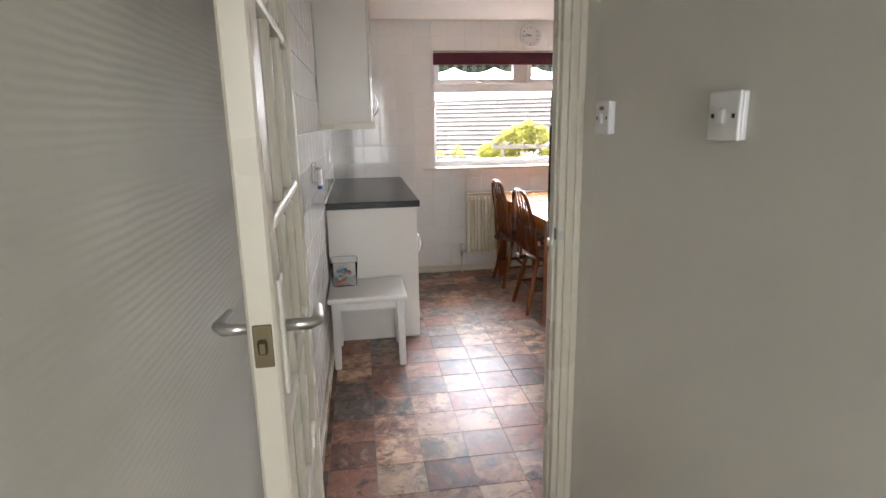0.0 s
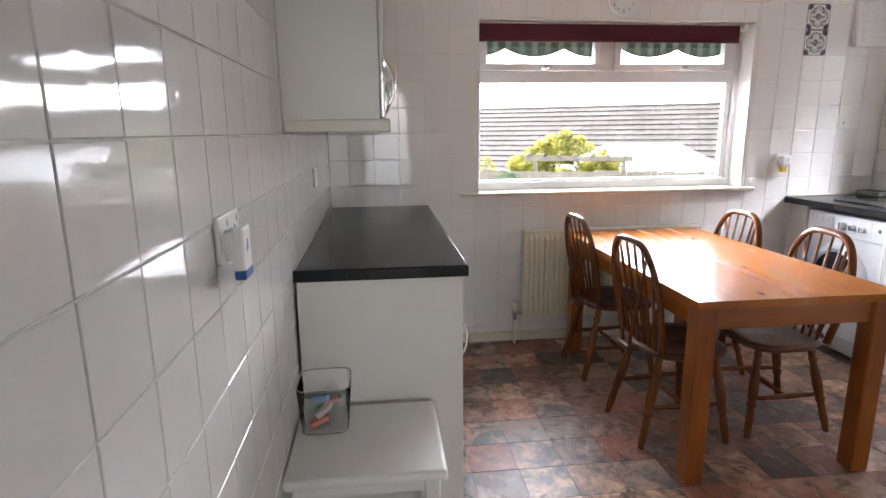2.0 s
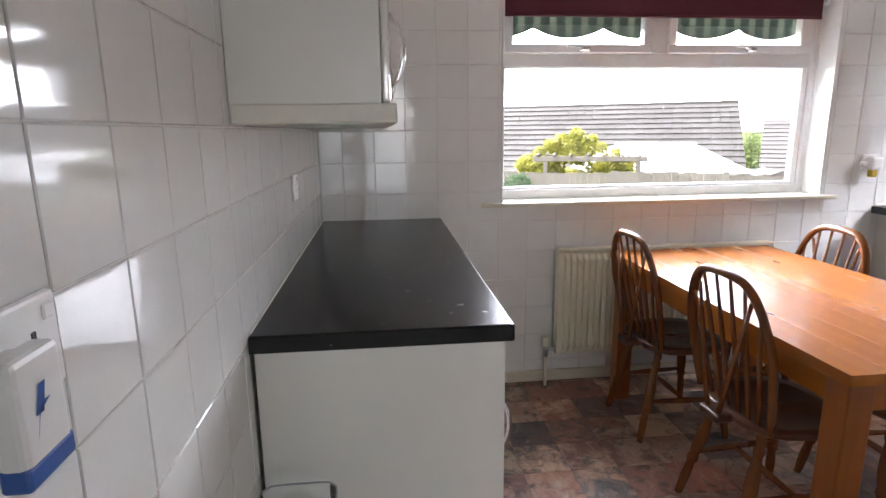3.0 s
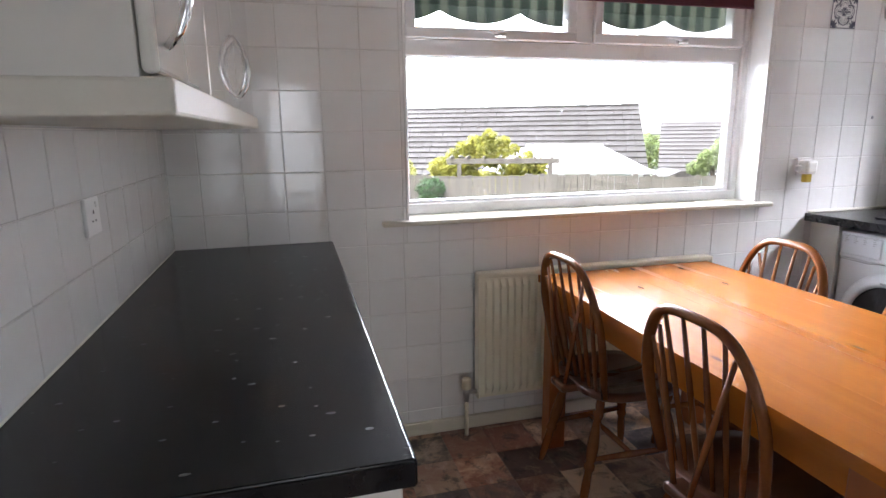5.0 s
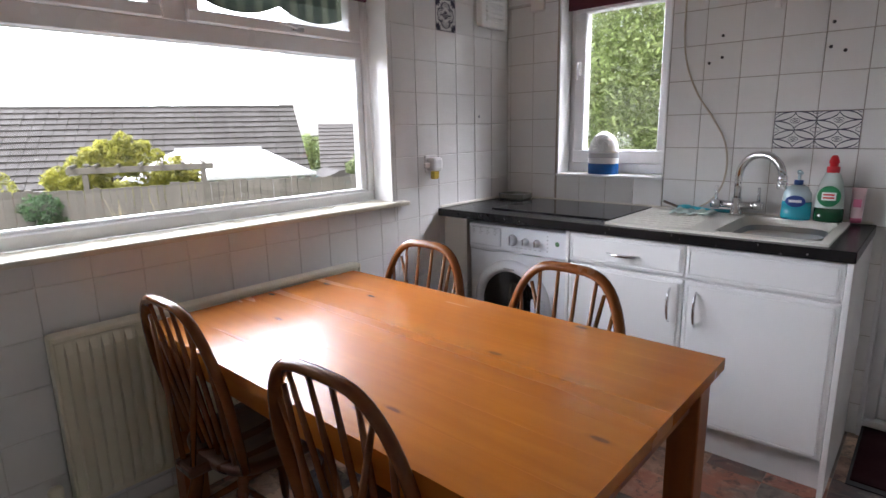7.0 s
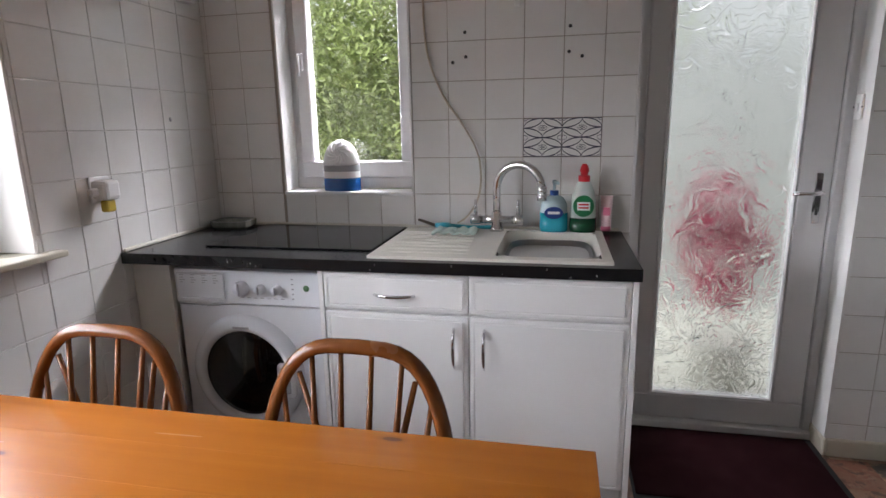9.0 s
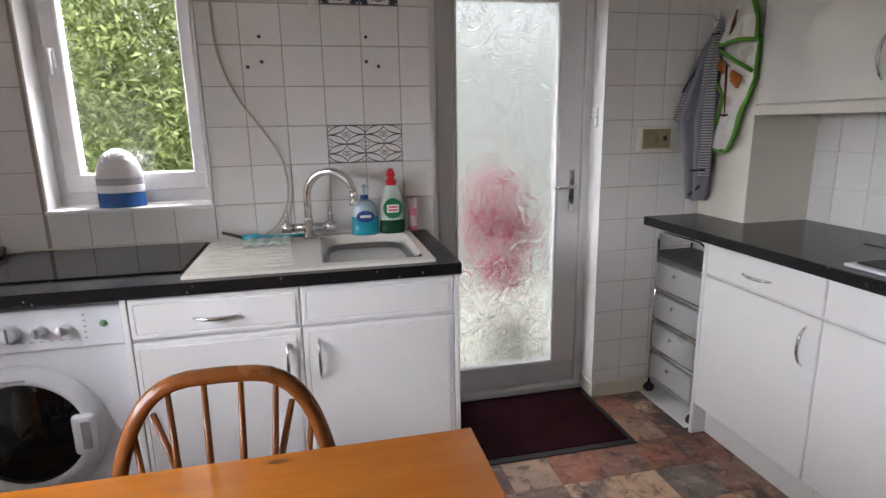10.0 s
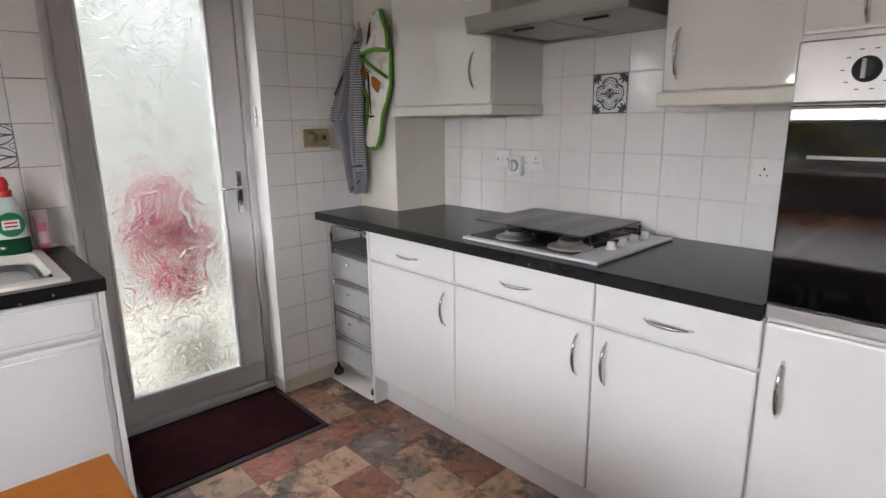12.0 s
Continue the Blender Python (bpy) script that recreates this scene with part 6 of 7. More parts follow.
SZ = WORK + 0.0105
TEAL = surface("teal_soap", (0.02, 0.30, 0.38), 0.15, var=0.05)
b1 = bottle("soap_bottle", 3.895, 3.487, SZ, [(0.0, 0.0), (0.043, 0.0), (0.046, 0.01), (0.045, 0.065), (0.043, 0.065)], TEAL, "clear pump bottle of turquoise hand soap by the tap")
PALE = surface("pale_clear_plastic", (0.48, 0.62, 0.66), 0.15, var=0.04)
bm = lathe([(0.043, 0.0655), (0.042, 0.095), (0.030, 0.118), (0.014, 0.126), (0.0, 0.126)], (0, 0, 0), 24)
bm.transform(Matrix.Translation((3.895, 3.487, SZ)) @ Matrix.Diagonal((0.6, 1, 1, 1)))
part("shoulder", bm, PALE, b1)
part("collar", lathe([(0.0, 0.126), (0.014, 0.126), (0.014, 0.142), (0.0, 0.142)], (3.895, 3.487, SZ), 16), BLUE, b1)
part("pump", tube([(3.895, 3.487, SZ + 0.14), (3.895, 3.487, SZ + 0.165), (3.89, 3.487, SZ + 0.172), (3.86, 3.475, SZ + 0.170)], [0.005, 0.005, 0.008, 0.005], 8), PALE, b1)
NAVY = surface("navy_label", (0.015, 0.05, 0.22), 0.35, var=0.05)
bm = lathe([(0.0, -0.001), (0.030, 0.0)], (0, 0, 0), 24, "x")
bm.transform(Matrix.Translation((3.8665, 3.487, SZ + 0.068)) @ Matrix.Diagonal((1, 1, 0.7, 1)))
part("label_patch", bm, NAVY, b1, "oval navy label")
part("label_bar", box(3.8635, 3.865, 3.468, 3.506, SZ + 0.064, SZ + 0.073), PLASTIC, b1)
GREENL = surface("dark_green_liquid", (0.006, 0.06, 0.025), 0.12, var=0.05)
b2 = bottle("washing_up_bottle", 3.90, 3.375, SZ, [(0.0, 0.0), (0.045, 0.0), (0.047, 0.01), (0.046, 0.045), (0.044, 0.045)], GREENL, "clear washing-up bottle of green liquid with a red cap")
bm = lathe([(0.0455, 0.0455), (0.043, 0.09), (0.036, 0.125), (0.024, 0.155), (0.016, 0.165), (0.015, 0.172), (0.0, 0.172)], (0, 0, 0), 24)
bm.transform(Matrix.Translation((3.90, 3.375, SZ)) @ Matrix.Diagonal((0.6, 1, 1, 1)))
part("shoulder", bm, surface("clear_green_plastic", (0.55, 0.62, 0.58), 0.12, var=0.03), b2)
RED = surface("red_plastic", (0.62, 0.02, 0.03), 0.3, var=0.05)
part("neck_band", lathe([(0.019, 0.160), (0.0205, 0.163), (0.0205, 0.176), (0.019, 0.179), (0.0, 0.179)], (3.90, 3.375, SZ), 18), RED, b2)
part("cap", lathe([(0.0, 0.179), (0.013, 0.179), (0.014, 0.19), (0.017, 0.192), (0.012, 0.208), (0.007, 0.215), (0.0, 0.215)], (3.90, 3.375, SZ), 18), RED, b2)
DGREEN = surface("green_label", (0.01, 0.16, 0.06), 0.35, var=0.05)
bm = lathe([(0.0, -0.001), (0.036, 0.0)], (0, 0, 0), 24, "x")
bm.transform(Matrix.Translation((3.8705, 3.375, SZ + 0.085)) @ Matrix.Diagonal((1, 1, 0.95, 1)))
part("label_patch", bm, DGREEN, b2, "round green label")
part("label_bar", box(3.866, 3.8695, 3.353, 3.397, SZ + 0.072, SZ + 0.098, 0.001), PLASTIC, b2)
for z in (0.078, 0.088):
    part("print_bar", box(3.8645, 3.8665, 3.358, 3.392, SZ + z, SZ + z + 0.005), RED, b2)
tb = thing("cream_tube", (3.93, 3.285, SZ), "small white and pink tube of hand cream standing on its cap", "tube")
bm = bmesh.new()
prev = None
for z, a_, b_ in ((0.018, 0.016, 0.016), (0.05, 0.0155, 0.017), (0.10, 0.010, 0.0185), (0.128, 0.0025, 0.020), (0.132, 0.002, 0.020)):
    ring = [bm.verts.new((3.93 + a_ * math.cos(2 * math.pi * k / 20), 3.285 + b_ * math.sin(2 * math.pi * k / 20), SZ + z)) for k in range(20)]
    if prev:
        for k in range(20):
            bm.faces.new((prev[k], prev[(k + 1) % 20], ring[(k + 1) % 20], ring[k])).smooth = True
    prev = ring
bm.faces.new(prev)
part("tube", bm, surface("pink_white_tube", (0.72, 0.52, 0.54), 0.35, var=0.05), tb)
part("cap", lathe([(0.0, 0.0), (0.016, 0.0), (0.0165, 0.018), (0.0, 0.018)], (3.93, 3.285, SZ), 18), surface("pink_plastic", (0.55, 0.12, 0.20), 0.35), tb)
part("print_bar", box(3.9125, 3.916, 3.274, 3.296, SZ + 0.06, SZ + 0.09), surface("pink_print", (0.60, 0.15, 0.25), 0.4), tb)

def enlarge(ob, kx, ky, kz):
    """Brings a bottle to its true size about the middle of its base."""
    base = Vector(ob.location)
    fit = Matrix.Translation(base) @ Matrix.Diagonal((kx, ky, kz, 1)) @ Matrix.Translation(-base)
    for ch_ in ob.children:
        ch_.data.transform(fit)


enlarge(b1, 1.12, 1.2, 1.14)
enlarge(b2, 1.08, 1.1, 1.23)
enlarge(tb, 1.1, 1.2, 1.05)

br = thing("dish_brush", (3.90, 3.98, SZ), "turquoise dish brush lying on the drainer", "brush")
AQUA = surface("turquoise_plastic", (0.02, 0.33, 0.42), 0.3, var=0.08)
part("head", lathe([(0.0, 0.0), (0.032, 0.002), (0.034, 0.014), (0.022, 0.028), (0.0, 0.03)], (3.88, 3.925, SZ), 20), AQUA, br)
part("handle", tube([(3.885, 3.91, SZ + 0.018), (3.89, 3.82, SZ + 0.012), (3.892, 3.735, SZ + 0.012)], [0.008, 0.006, 0.009], 8), AQUA, br)
cl = thing("dishcloth", (3.80, 3.86, SZ), "crumpled pale dishcloth on the drainer", "cloth")
bm = bmesh.new()
nx, ny = 12, 18
gv = [[bm.verts.new((3.80 + 0.055 * (a / nx - 0.5) * 2, 3.865 + 0.085 * (b / ny - 0.5) * 2,
                     SZ + 0.009 + 0.012 * noise.noise((a * 0.6, b * 0.5, 2.0)) + 0.004 * math.sin(b * 1.3))) for b in range(ny + 1)] for a in range(nx + 1)]
for a in range(nx):
    for b in range(ny):
        bm.faces.new((gv[a][b], gv[a + 1][b], gv[a + 1][b + 1], gv[a][b + 1])).smooth = True
cl_ob = part("cloth", bm, surface("pale_green_cloth", (0.55, 0.66, 0.60), 0.95, var=0.12, grain=300, bump=0.5), cl)
md = cl_ob.modifiers.new("thickness", "SOLIDIFY")
md.thickness = 0.006
md.offset = 1.0
st = thing("bottle_brush", (3.93, 4.02, SZ), "small wooden-handled brush leaning behind the drainer", "brush")
part("handle", tube([(3.925, 3.97, SZ + 0.008), (3.945, 4.05, SZ + 0.03)], [0.007, 0.006], 8), BARK, st)
part("tip", tube([(3.925, 3.97, SZ + 0.01), (3.915, 3.945, SZ + 0.01)], [0.011, 0.012], 8), AQUA, st)

# loose cable down the east wall
CABLE = surface("cream_cable", (0.50, 0.44, 0.34), 0.5, var=0.08)
cb = thing("wall_cable", (3.97, 3.9, 0.92), "loose cream cable hanging down the tiles to the sink", "cable")
pts = [(3.974, 4.005, TOP), (3.974, 4.01, 2.05), (3.972, 4.015, 1.85), (3.970, 4.01, 1.68), (3.968, 3.985, 1.56), (3.966, 3.93, 1.44), (3.964, 3.86, 1.34), (3.963, 3.80, 1.23),
       (3.962, 3.785, 1.12), (3.960, 3.80, 1.03), (3.955, 3.84, 0.965), (3.945, 3.89, 0.93)]
fine_pts = []
for a, b, c_, d_ in zip([pts[0]] + pts, pts, pts[1:], pts[2:] + [pts[-1]]):
    for q in range(5):
        s = q / 5
        fine_pts.append(tuple(0.5 * (2 * b[i] + (c_[i] - a[i]) * s + (2 * a[i] - 5 * b[i] + 4 * c_[i] - d_[i]) * s * s + (3 * b[i] - a[i] - 3 * c_[i] + d_[i]) * s ** 3) for i in range(3)))
part("cable", tube(fine_pts, 0.0042, 8), CABLE, cb)
for q, (y, z) in enumerate(((3.85, 1.694), (3.847, 1.602), (3.90, 1.582), (3.443, 1.698), (3.445, 1.605), (3.396, 1.587))):
    pg = tagged(new("wall_plug", finish("wall_plug", lathe([(0.0, -0.0012), (0.0065, -0.001), (0.007, 0.0)], (WE - 0.0004, y, z), 10, "x"), DARK)), "dark rawlplug in a drilled tile", "wall plug", "drilled holes")
pg = tagged(new("wall_plug", finish("wall_plug", lathe([(0.0, -0.0015), (0.008, -0.001), (0.009, 0.0)], (3.711, WN - 0.0004, 1.38), 10, "y"), GREYP)), "grey screw cap in a tile beside the corner", "wall plug", "drilled holes")
bk = thing("tile_bracket", (3.97, 3.64, 1.80), "small white bracket on the tiles", "bracket")
part("plate", box(3.962, WE - 0.0005, 3.632, 3.655, 1.775, 1.86, 0.003), PLASTIC, bk)

# door mat
mt = thing("door_mat", (3.86, 2.8, 0.0), "maroon carpet door mat with a black rubber edge", "mat")
MX0, MX1, MY0, MY1 = 3.545, 4.075, 2.40, 3.175
part("backing", box(MX0, MX1, MY0, MY1, 0.0005, 0.006, 0.002), RUBBER, mt)
part("carpet", box(MX0 + 0.03, MX1 - 0.01, MY0 + 0.025, MY1 - 0.01, 0.0055, 0.011, 0.003), MAT, mt)

# drawer trolley under the worktop end
tr = thing("storage_trolley", (3.77, 1.98, 0.0), "narrow steel-framed trolley with clear plastic drawers under the worktop", "trolley")
SMK = surface("translucent_drawer", (0.36, 0.36, 0.35), 0.3, var=0.05)
AX0, AX1, AY0, AY1 = 3.615, 3.955, 1.90, 2.085
for x in (AX0, AX1):
    for y in (AY0, AY1):
        part("upright", tube([(x, y, 0.05), (x, y, 0.80)], 0.008, 10), CHROME, tr)
        w_ = part("caster", tube([(x - 0.012, y, 0.026), (x + 0.012, y, 0.026)], 0.025, 14), RUBBER, tr, "black caster wheel")
        part("caster_stem", tube([(x, y, 0.03), (x, y, 0.06)], 0.007, 8), STEEL, w_)
for y in (AY0, AY1):
    part("top_rail", tube([(AX0, y, 0.79), (AX0 + 0.01, y, 0.825), (AX0 + 0.04, y, 0.835), (AX1 - 0.04, y, 0.835), (AX1 - 0.01, y, 0.825), (AX1, y, 0.79)], 0.007, 8), CHROME, tr)
part("top_tray", box(AX0, AX1, AY0, AY1 + 0.005, 0.715, 0.745, 0.004), DARK, tr)
for q in range(4):
    z = 0.10 + q * 0.155
    dw = part("drawer", box(AX0 + 0.012, AX1 - 0.012, AY0 + 0.01, AY1 + 0.012, z, z + 0.125, 0.008, 2), SMK, tr, "clear grey plastic drawer")
    part("knob", lathe([(0.0, 0.018), (0.009, 0.016), (0.006, 0.006), (0.005, 0.0)], ((AX0 + AX1) / 2, AY1 + 0.012, z + 0.09), 14, "y"), CHROME, dw)
    part("shelf_bar", tube([(AX0, AY1 + 0.004, z - 0.012), (AX1, AY1 + 0.004, z - 0.012)], 0.0045, 8), STEEL, tr)
solid("floor_panel", box(3.60, 3.965, 1.87, 2.13, 0.0005, 0.006, 0.001), PLASTIC, "white board lying on the floor under the trolley", "board")


def drape(name, keys, mat, parent, seed, folds=3.0, depth=0.012, label=""):
    """One hanging layer of cloth; keys are (z, x0, y0, x1, y1, bulge) from the hook down."""
    bm = bmesh.new()
    na, nb_ = 26, 36
    grid = []
    for b in range(nb_ + 1):
        s = b / nb_ * (len(keys) - 1)
        i = min(int(s), len(keys) - 2)
        k = s - i
        k = k * k * (3 - 2 * k)
        z, x0, y0, x1, y1, bulge = [p + (q - p) * k for p, q in zip(keys[i], keys[i + 1])]
        row = []
        for a in range(na + 1):
            v = a / na
            out = bulge * math.sin(math.pi * v) + depth * math.sin(folds * 2 * math.pi * v + seed + s * 0.5) * min(1, b / 8) + 0.008 * noise.noise((v * 4, s * 1.5, seed))
            row.append(bm.verts.new((x0 + (x1 - x0) * v - 0.3 * out, y0 + (y1 - y0) * v + out, z + 0.012 * noise.noise((v * 2.5, seed, 4.0)) * b / nb_)))
        grid.append(row)
    for b in range(nb_):
        for a in range(na):
            bm.faces.new((grid[b][a], grid[b][a + 1], grid[b + 1][a + 1], grid[b + 1][a])).smooth = True
    edges = [[tuple(r_[0].co) for r_ in grid], [tuple(r_[-1].co) for r_ in grid], [tuple(v_.co) for v_ in grid[-1]]]
    ob = part(name, bm, mat, parent, label)
    md = ob.modifiers.new("thickness", "SOLIDIFY")
    md.thickness, md.offset = 0.006, 0.0
    return edges


def striped(name, dark, pale, scale, lo, hi):
    """Woven cloth with level stripes and a rough nap."""
    m, n, l, b = material(name)
    tc = n.new("ShaderNodeTexCoord")
    wv = n.new("ShaderNodeTexWave")
    wv.bands_direction = "Z"
    wv.inputs["Scale"].default_value, wv.inputs["Distortion"].default_value = scale, 0.5
    l.new(tc.outputs["Object"], wv.inputs["Vector"])
    nap = noise_node(n, l, 320.0, 3.0)
    c = ramp(n, l, wv.outputs["Fac"], ((lo, dark), (hi, pale)))
    l.new(mix_colour(n, l, math_node(n, l, "MULTIPLY", nap, 0.5), c, dark), b.inputs["Base Color"])
    b.inputs["Roughness"].default_value = 0.95
    bp = n.new("ShaderNodeBump")
    bp.inputs["Strength"].default_value, bp.inputs["Distance"].default_value = 0.6, 0.003
    l.new(nap, bp.inputs["Height"])
    l.new(bp.outputs[0], b.inputs["Normal"])
    return m


BANDED = striped("grey_striped_towelling", (0.13, 0.13, 0.155), (0.64, 0.63, 0.62), 26.0, 0.42, 0.58)
GREYT = striped("grey_ribbed_towelling", (0.19, 0.19, 0.225), (0.37, 0.37, 0.40), 42.0, 0.3, 0.7)
NAVYC = surface("navy_thread", (0.02, 0.025, 0.07), 0.9)
ht = thing("hand_towel", (3.90, 1.93, 0.98), "grey and white finely striped towel hanging from a hook", "towel")
drape("fabric", [(1.79, 3.90, 1.89, 3.885, 1.885, 0.0), (1.66, 3.945, 1.925, 3.86, 1.895, 0.03), (1.50, 3.962, 1.985, 3.862, 1.905, 0.035), (1.37, 3.966, 2.03, 3.865, 1.915, 0.03),
                 (1.22, 3.966, 1.985, 3.86, 1.915, 0.035), (1.08, 3.964, 1.965, 3.862, 1.91, 0.03), (0.985, 3.962, 1.95, 3.875, 1.91, 0.02)], GREYT, ht, 1.3, 2.4, 0.022)
drape("folded_edge", [(1.745, 3.885, 1.915, 3.868, 1.905, 0.012), (1.60, 3.89, 1.955, 3.856, 1.915, 0.012), (1.40, 3.895, 1.97, 3.852, 1.922, 0.012), (1.20, 3.893, 1.97, 3.848, 1.925, 0.012),
                      (1.10, 3.89, 1.965, 3.85, 1.925, 0.01)], BANDED, ht, 0.4, 0.5, 0.003, "striped border folded to the front")
for z_, xa, ya, xb, yb in ((1.715, 3.886, 1.935, 3.862, 1.920), (1.125, 3.89, 1.987, 3.85, 1.945)):
    part("stripe", tube([(xa, ya, z_), ((xa + xb) / 2 - 0.004, (ya + yb) / 2 + 0.012, z_ + 0.002), (xb, yb, z_ + 0.004)], 0.0045, 6), NAVYC, ht, "navy woven stripe")
drape("corner_fold", [(1.47, 3.950, 2.005, 3.922, 1.988, 0.003), (1.41, 3.954, 2.038, 3.905, 1.995, 0.004), (1.355, 3.956, 2.052, 3.905, 2.005, 0.003)], BANDED, ht, 2.2, 0.6, 0.003,
      "striped corner turned outward")
for a_, b_ in (((3.915, 1.965, 1.60), (3.948, 2.02, 1.475)), ((3.868, 1.952, 1.055), (3.915, 1.972, 1.008))):
    part("stripe", tube([a_, tuple((p_ + q_) / 2 for p_, q_ in zip(a_, b_)), b_], 0.0045, 6), NAVYC, ht, "navy woven stripe")
om, on_, ol, ob_ = material("printed_tea_towel")
weave = noise_node(on_, ol, 260.0, 3.0)
fade = noise_node(on_, ol, 9.0, 2.0, (1.3, 1, 1), None, 0.6)
c = mix_colour(on_, ol, weave, (0.66, 0.65, 0.60), (0.76, 0.75, 0.70))
c = mix_colour(on_, ol, ramp(on_, ol, fade, ((0.62, (0, 0, 0)), (0.68, (0.5, 0.5, 0.5)))), c, (0.42, 0.30, 0.20))
ol.new(c, ob_.inputs["Base Color"])
ob_.inputs["Roughness"].default_value = 0.95
GREENC = surface("bright_green_hem", (0.10, 0.31, 0.03), 0.9, var=0.1, grain=200)
for x, z in ((3.93, 1.81), (3.765, 1.85)):
    hk = thing("wall_hook", (x, 1.866, z), "small metal hook on the cream pillar", "hook", "towel hooks")
    part("plate", box(x - 0.008, x + 0.008, 1.8655, 1.869, z - 0.03, z + 0.015, 0.001), CHROME, hk)
    part("prong", tube([(x, 1.868, z - 0.02), (x, 1.89, z - 0.03), (x, 1.898, z - 0.015), (x, 1.897, z - 0.005)], 0.0035, 8), CHROME, hk)


tt = thing("tea_towel", (3.78, 1.90, 1.21), "white printed tea towel with a bright green border", "towel")
low = drape("lower_layer", [(1.68, 3.86, 1.886, 3.66, 1.886, 0.0), (1.60, 3.89, 1.888, 3.665, 1.888, 0.012), (1.52, 3.885, 1.89, 3.66, 1.89, 0.018), (1.44, 3.868, 1.89, 3.69, 1.89, 0.018),
                            (1.375, 3.85, 1.89, 3.725, 1.89, 0.016), (1.28, 3.88, 1.89, 3.745, 1.89, 0.016), (1.215, 3.875, 1.89, 3.79, 1.89, 0.01)], om, tt, 4.0, 1.2, 0.009)
cap_ = drape("top_fold", [(1.845, 3.785, 1.890, 3.715, 1.890, 0.0), (1.80, 3.795, 1.902, 3.685, 1.902, 0.010), (1.76, 3.81, 1.910, 3.66, 1.910, 0.016), (1.67, 3.865, 1.920, 3.642, 1.920, 0.022)],
             om, tt, 2.0, 1.0, 0.006)
for line in (low[1], low[2], low[0][24:], cap_[1], cap_[2]):
    part("hem", tube(line, 0.0095, 8, True), GREENC, tt, "bright green binding")
for line in (((3.872, 1.912, 1.655), (3.81, 1.920, 1.625), (3.745, 1.922, 1.59), (3.668, 1.906, 1.545)),
             ((3.885, 1.905, 1.535), (3.845, 1.914, 1.49), (3.805, 1.920, 1.452), (3.818, 1.918, 1.40), (3.845, 1.912, 1.33))):
    part("hem", tube(line, 0.0085, 8), GREENC, tt, "bright green binding")
LEAFO = surface("orange_leaf_print", (0.50, 0.16, 0.025), 0.9, var=0.3, grain=80)
LEAFB = surface("dark_red_print", (0.13, 0.025, 0.018), 0.9, var=0.3, grain=80)
for pts_, rad_, mat_ in ((((3.862, 1.914, 1.615), (3.84, 1.918, 1.58), (3.815, 1.92, 1.545)), (0.004, 0.016, 0.004), LEAFO), (((3.765, 1.922, 1.555), (3.735, 1.922, 1.52), (3.725, 1.920, 1.48)), (0.006, 0.024, 0.005), LEAFO),
                         (((3.87, 1.912, 1.635), (3.82, 1.922, 1.60), (3.77, 1.924, 1.57)), (0.003, 0.008, 0.003), LEAFB), (((3.795, 1.924, 1.58), (3.79, 1.925, 1.50), (3.786, 1.922, 1.38)), (0.004, 0.005, 0.003), LEAFB),
                         (((3.832, 1.918, 1.375), (3.80, 1.921, 1.37), (3.768, 1.918, 1.372)), (0.005, 0.009, 0.005), LEAFB), (((3.765, 1.922, 1.80), (3.77, 1.928, 1.74), (3.785, 1.93, 1.70)), (0.003, 0.008, 0.003), LEAFB)):
    part("print_motif", tube(pts_, rad_, 8, True, 0.25), mat_, tt, "autumn leaf print")


# ---- decorated tiles ----
INK = surface("blue_black_glaze_print", (0.085, 0.085, 0.12), 0.15, var=0.2, grain=60, bump=0.0)


def flat_ring(bm, cx, cy, r0, r1, z, seg=24, a0=0.0, a1=2 * math.pi):
    prev = None
    for q in range(seg + 1):
        a = a0 + (a1 - a0) * q / seg
        cur = (bm.verts.new((cx + r0 * math.cos(a), cy + r0 * math.sin(a), z)), bm.verts.new((cx + r1 * math.cos(a), cy + r1 * math.sin(a), z)))
        if prev:
            bm.faces.new((prev[0], prev[1], cur[1], cur[0]))
        prev = cur


def petal(bm, cx, cy, a, r0, r1, w, z):
    pts = []
    for q in range(9):
        s = q / 8
        r, h = r0 + (r1 - r0) * s, w * math.sin(math.pi * s)
        pts.append((r, h))
    loop = pts + [(r, -h) for r, h in pts[-2:0:-1]]
    vs = [bm.verts.new((cx + r * math.cos(a) - h * math.sin(a), cy + r * math.sin(a) + h * math.cos(a), z)) for r, h in loop]
    bm.faces.new(vs)


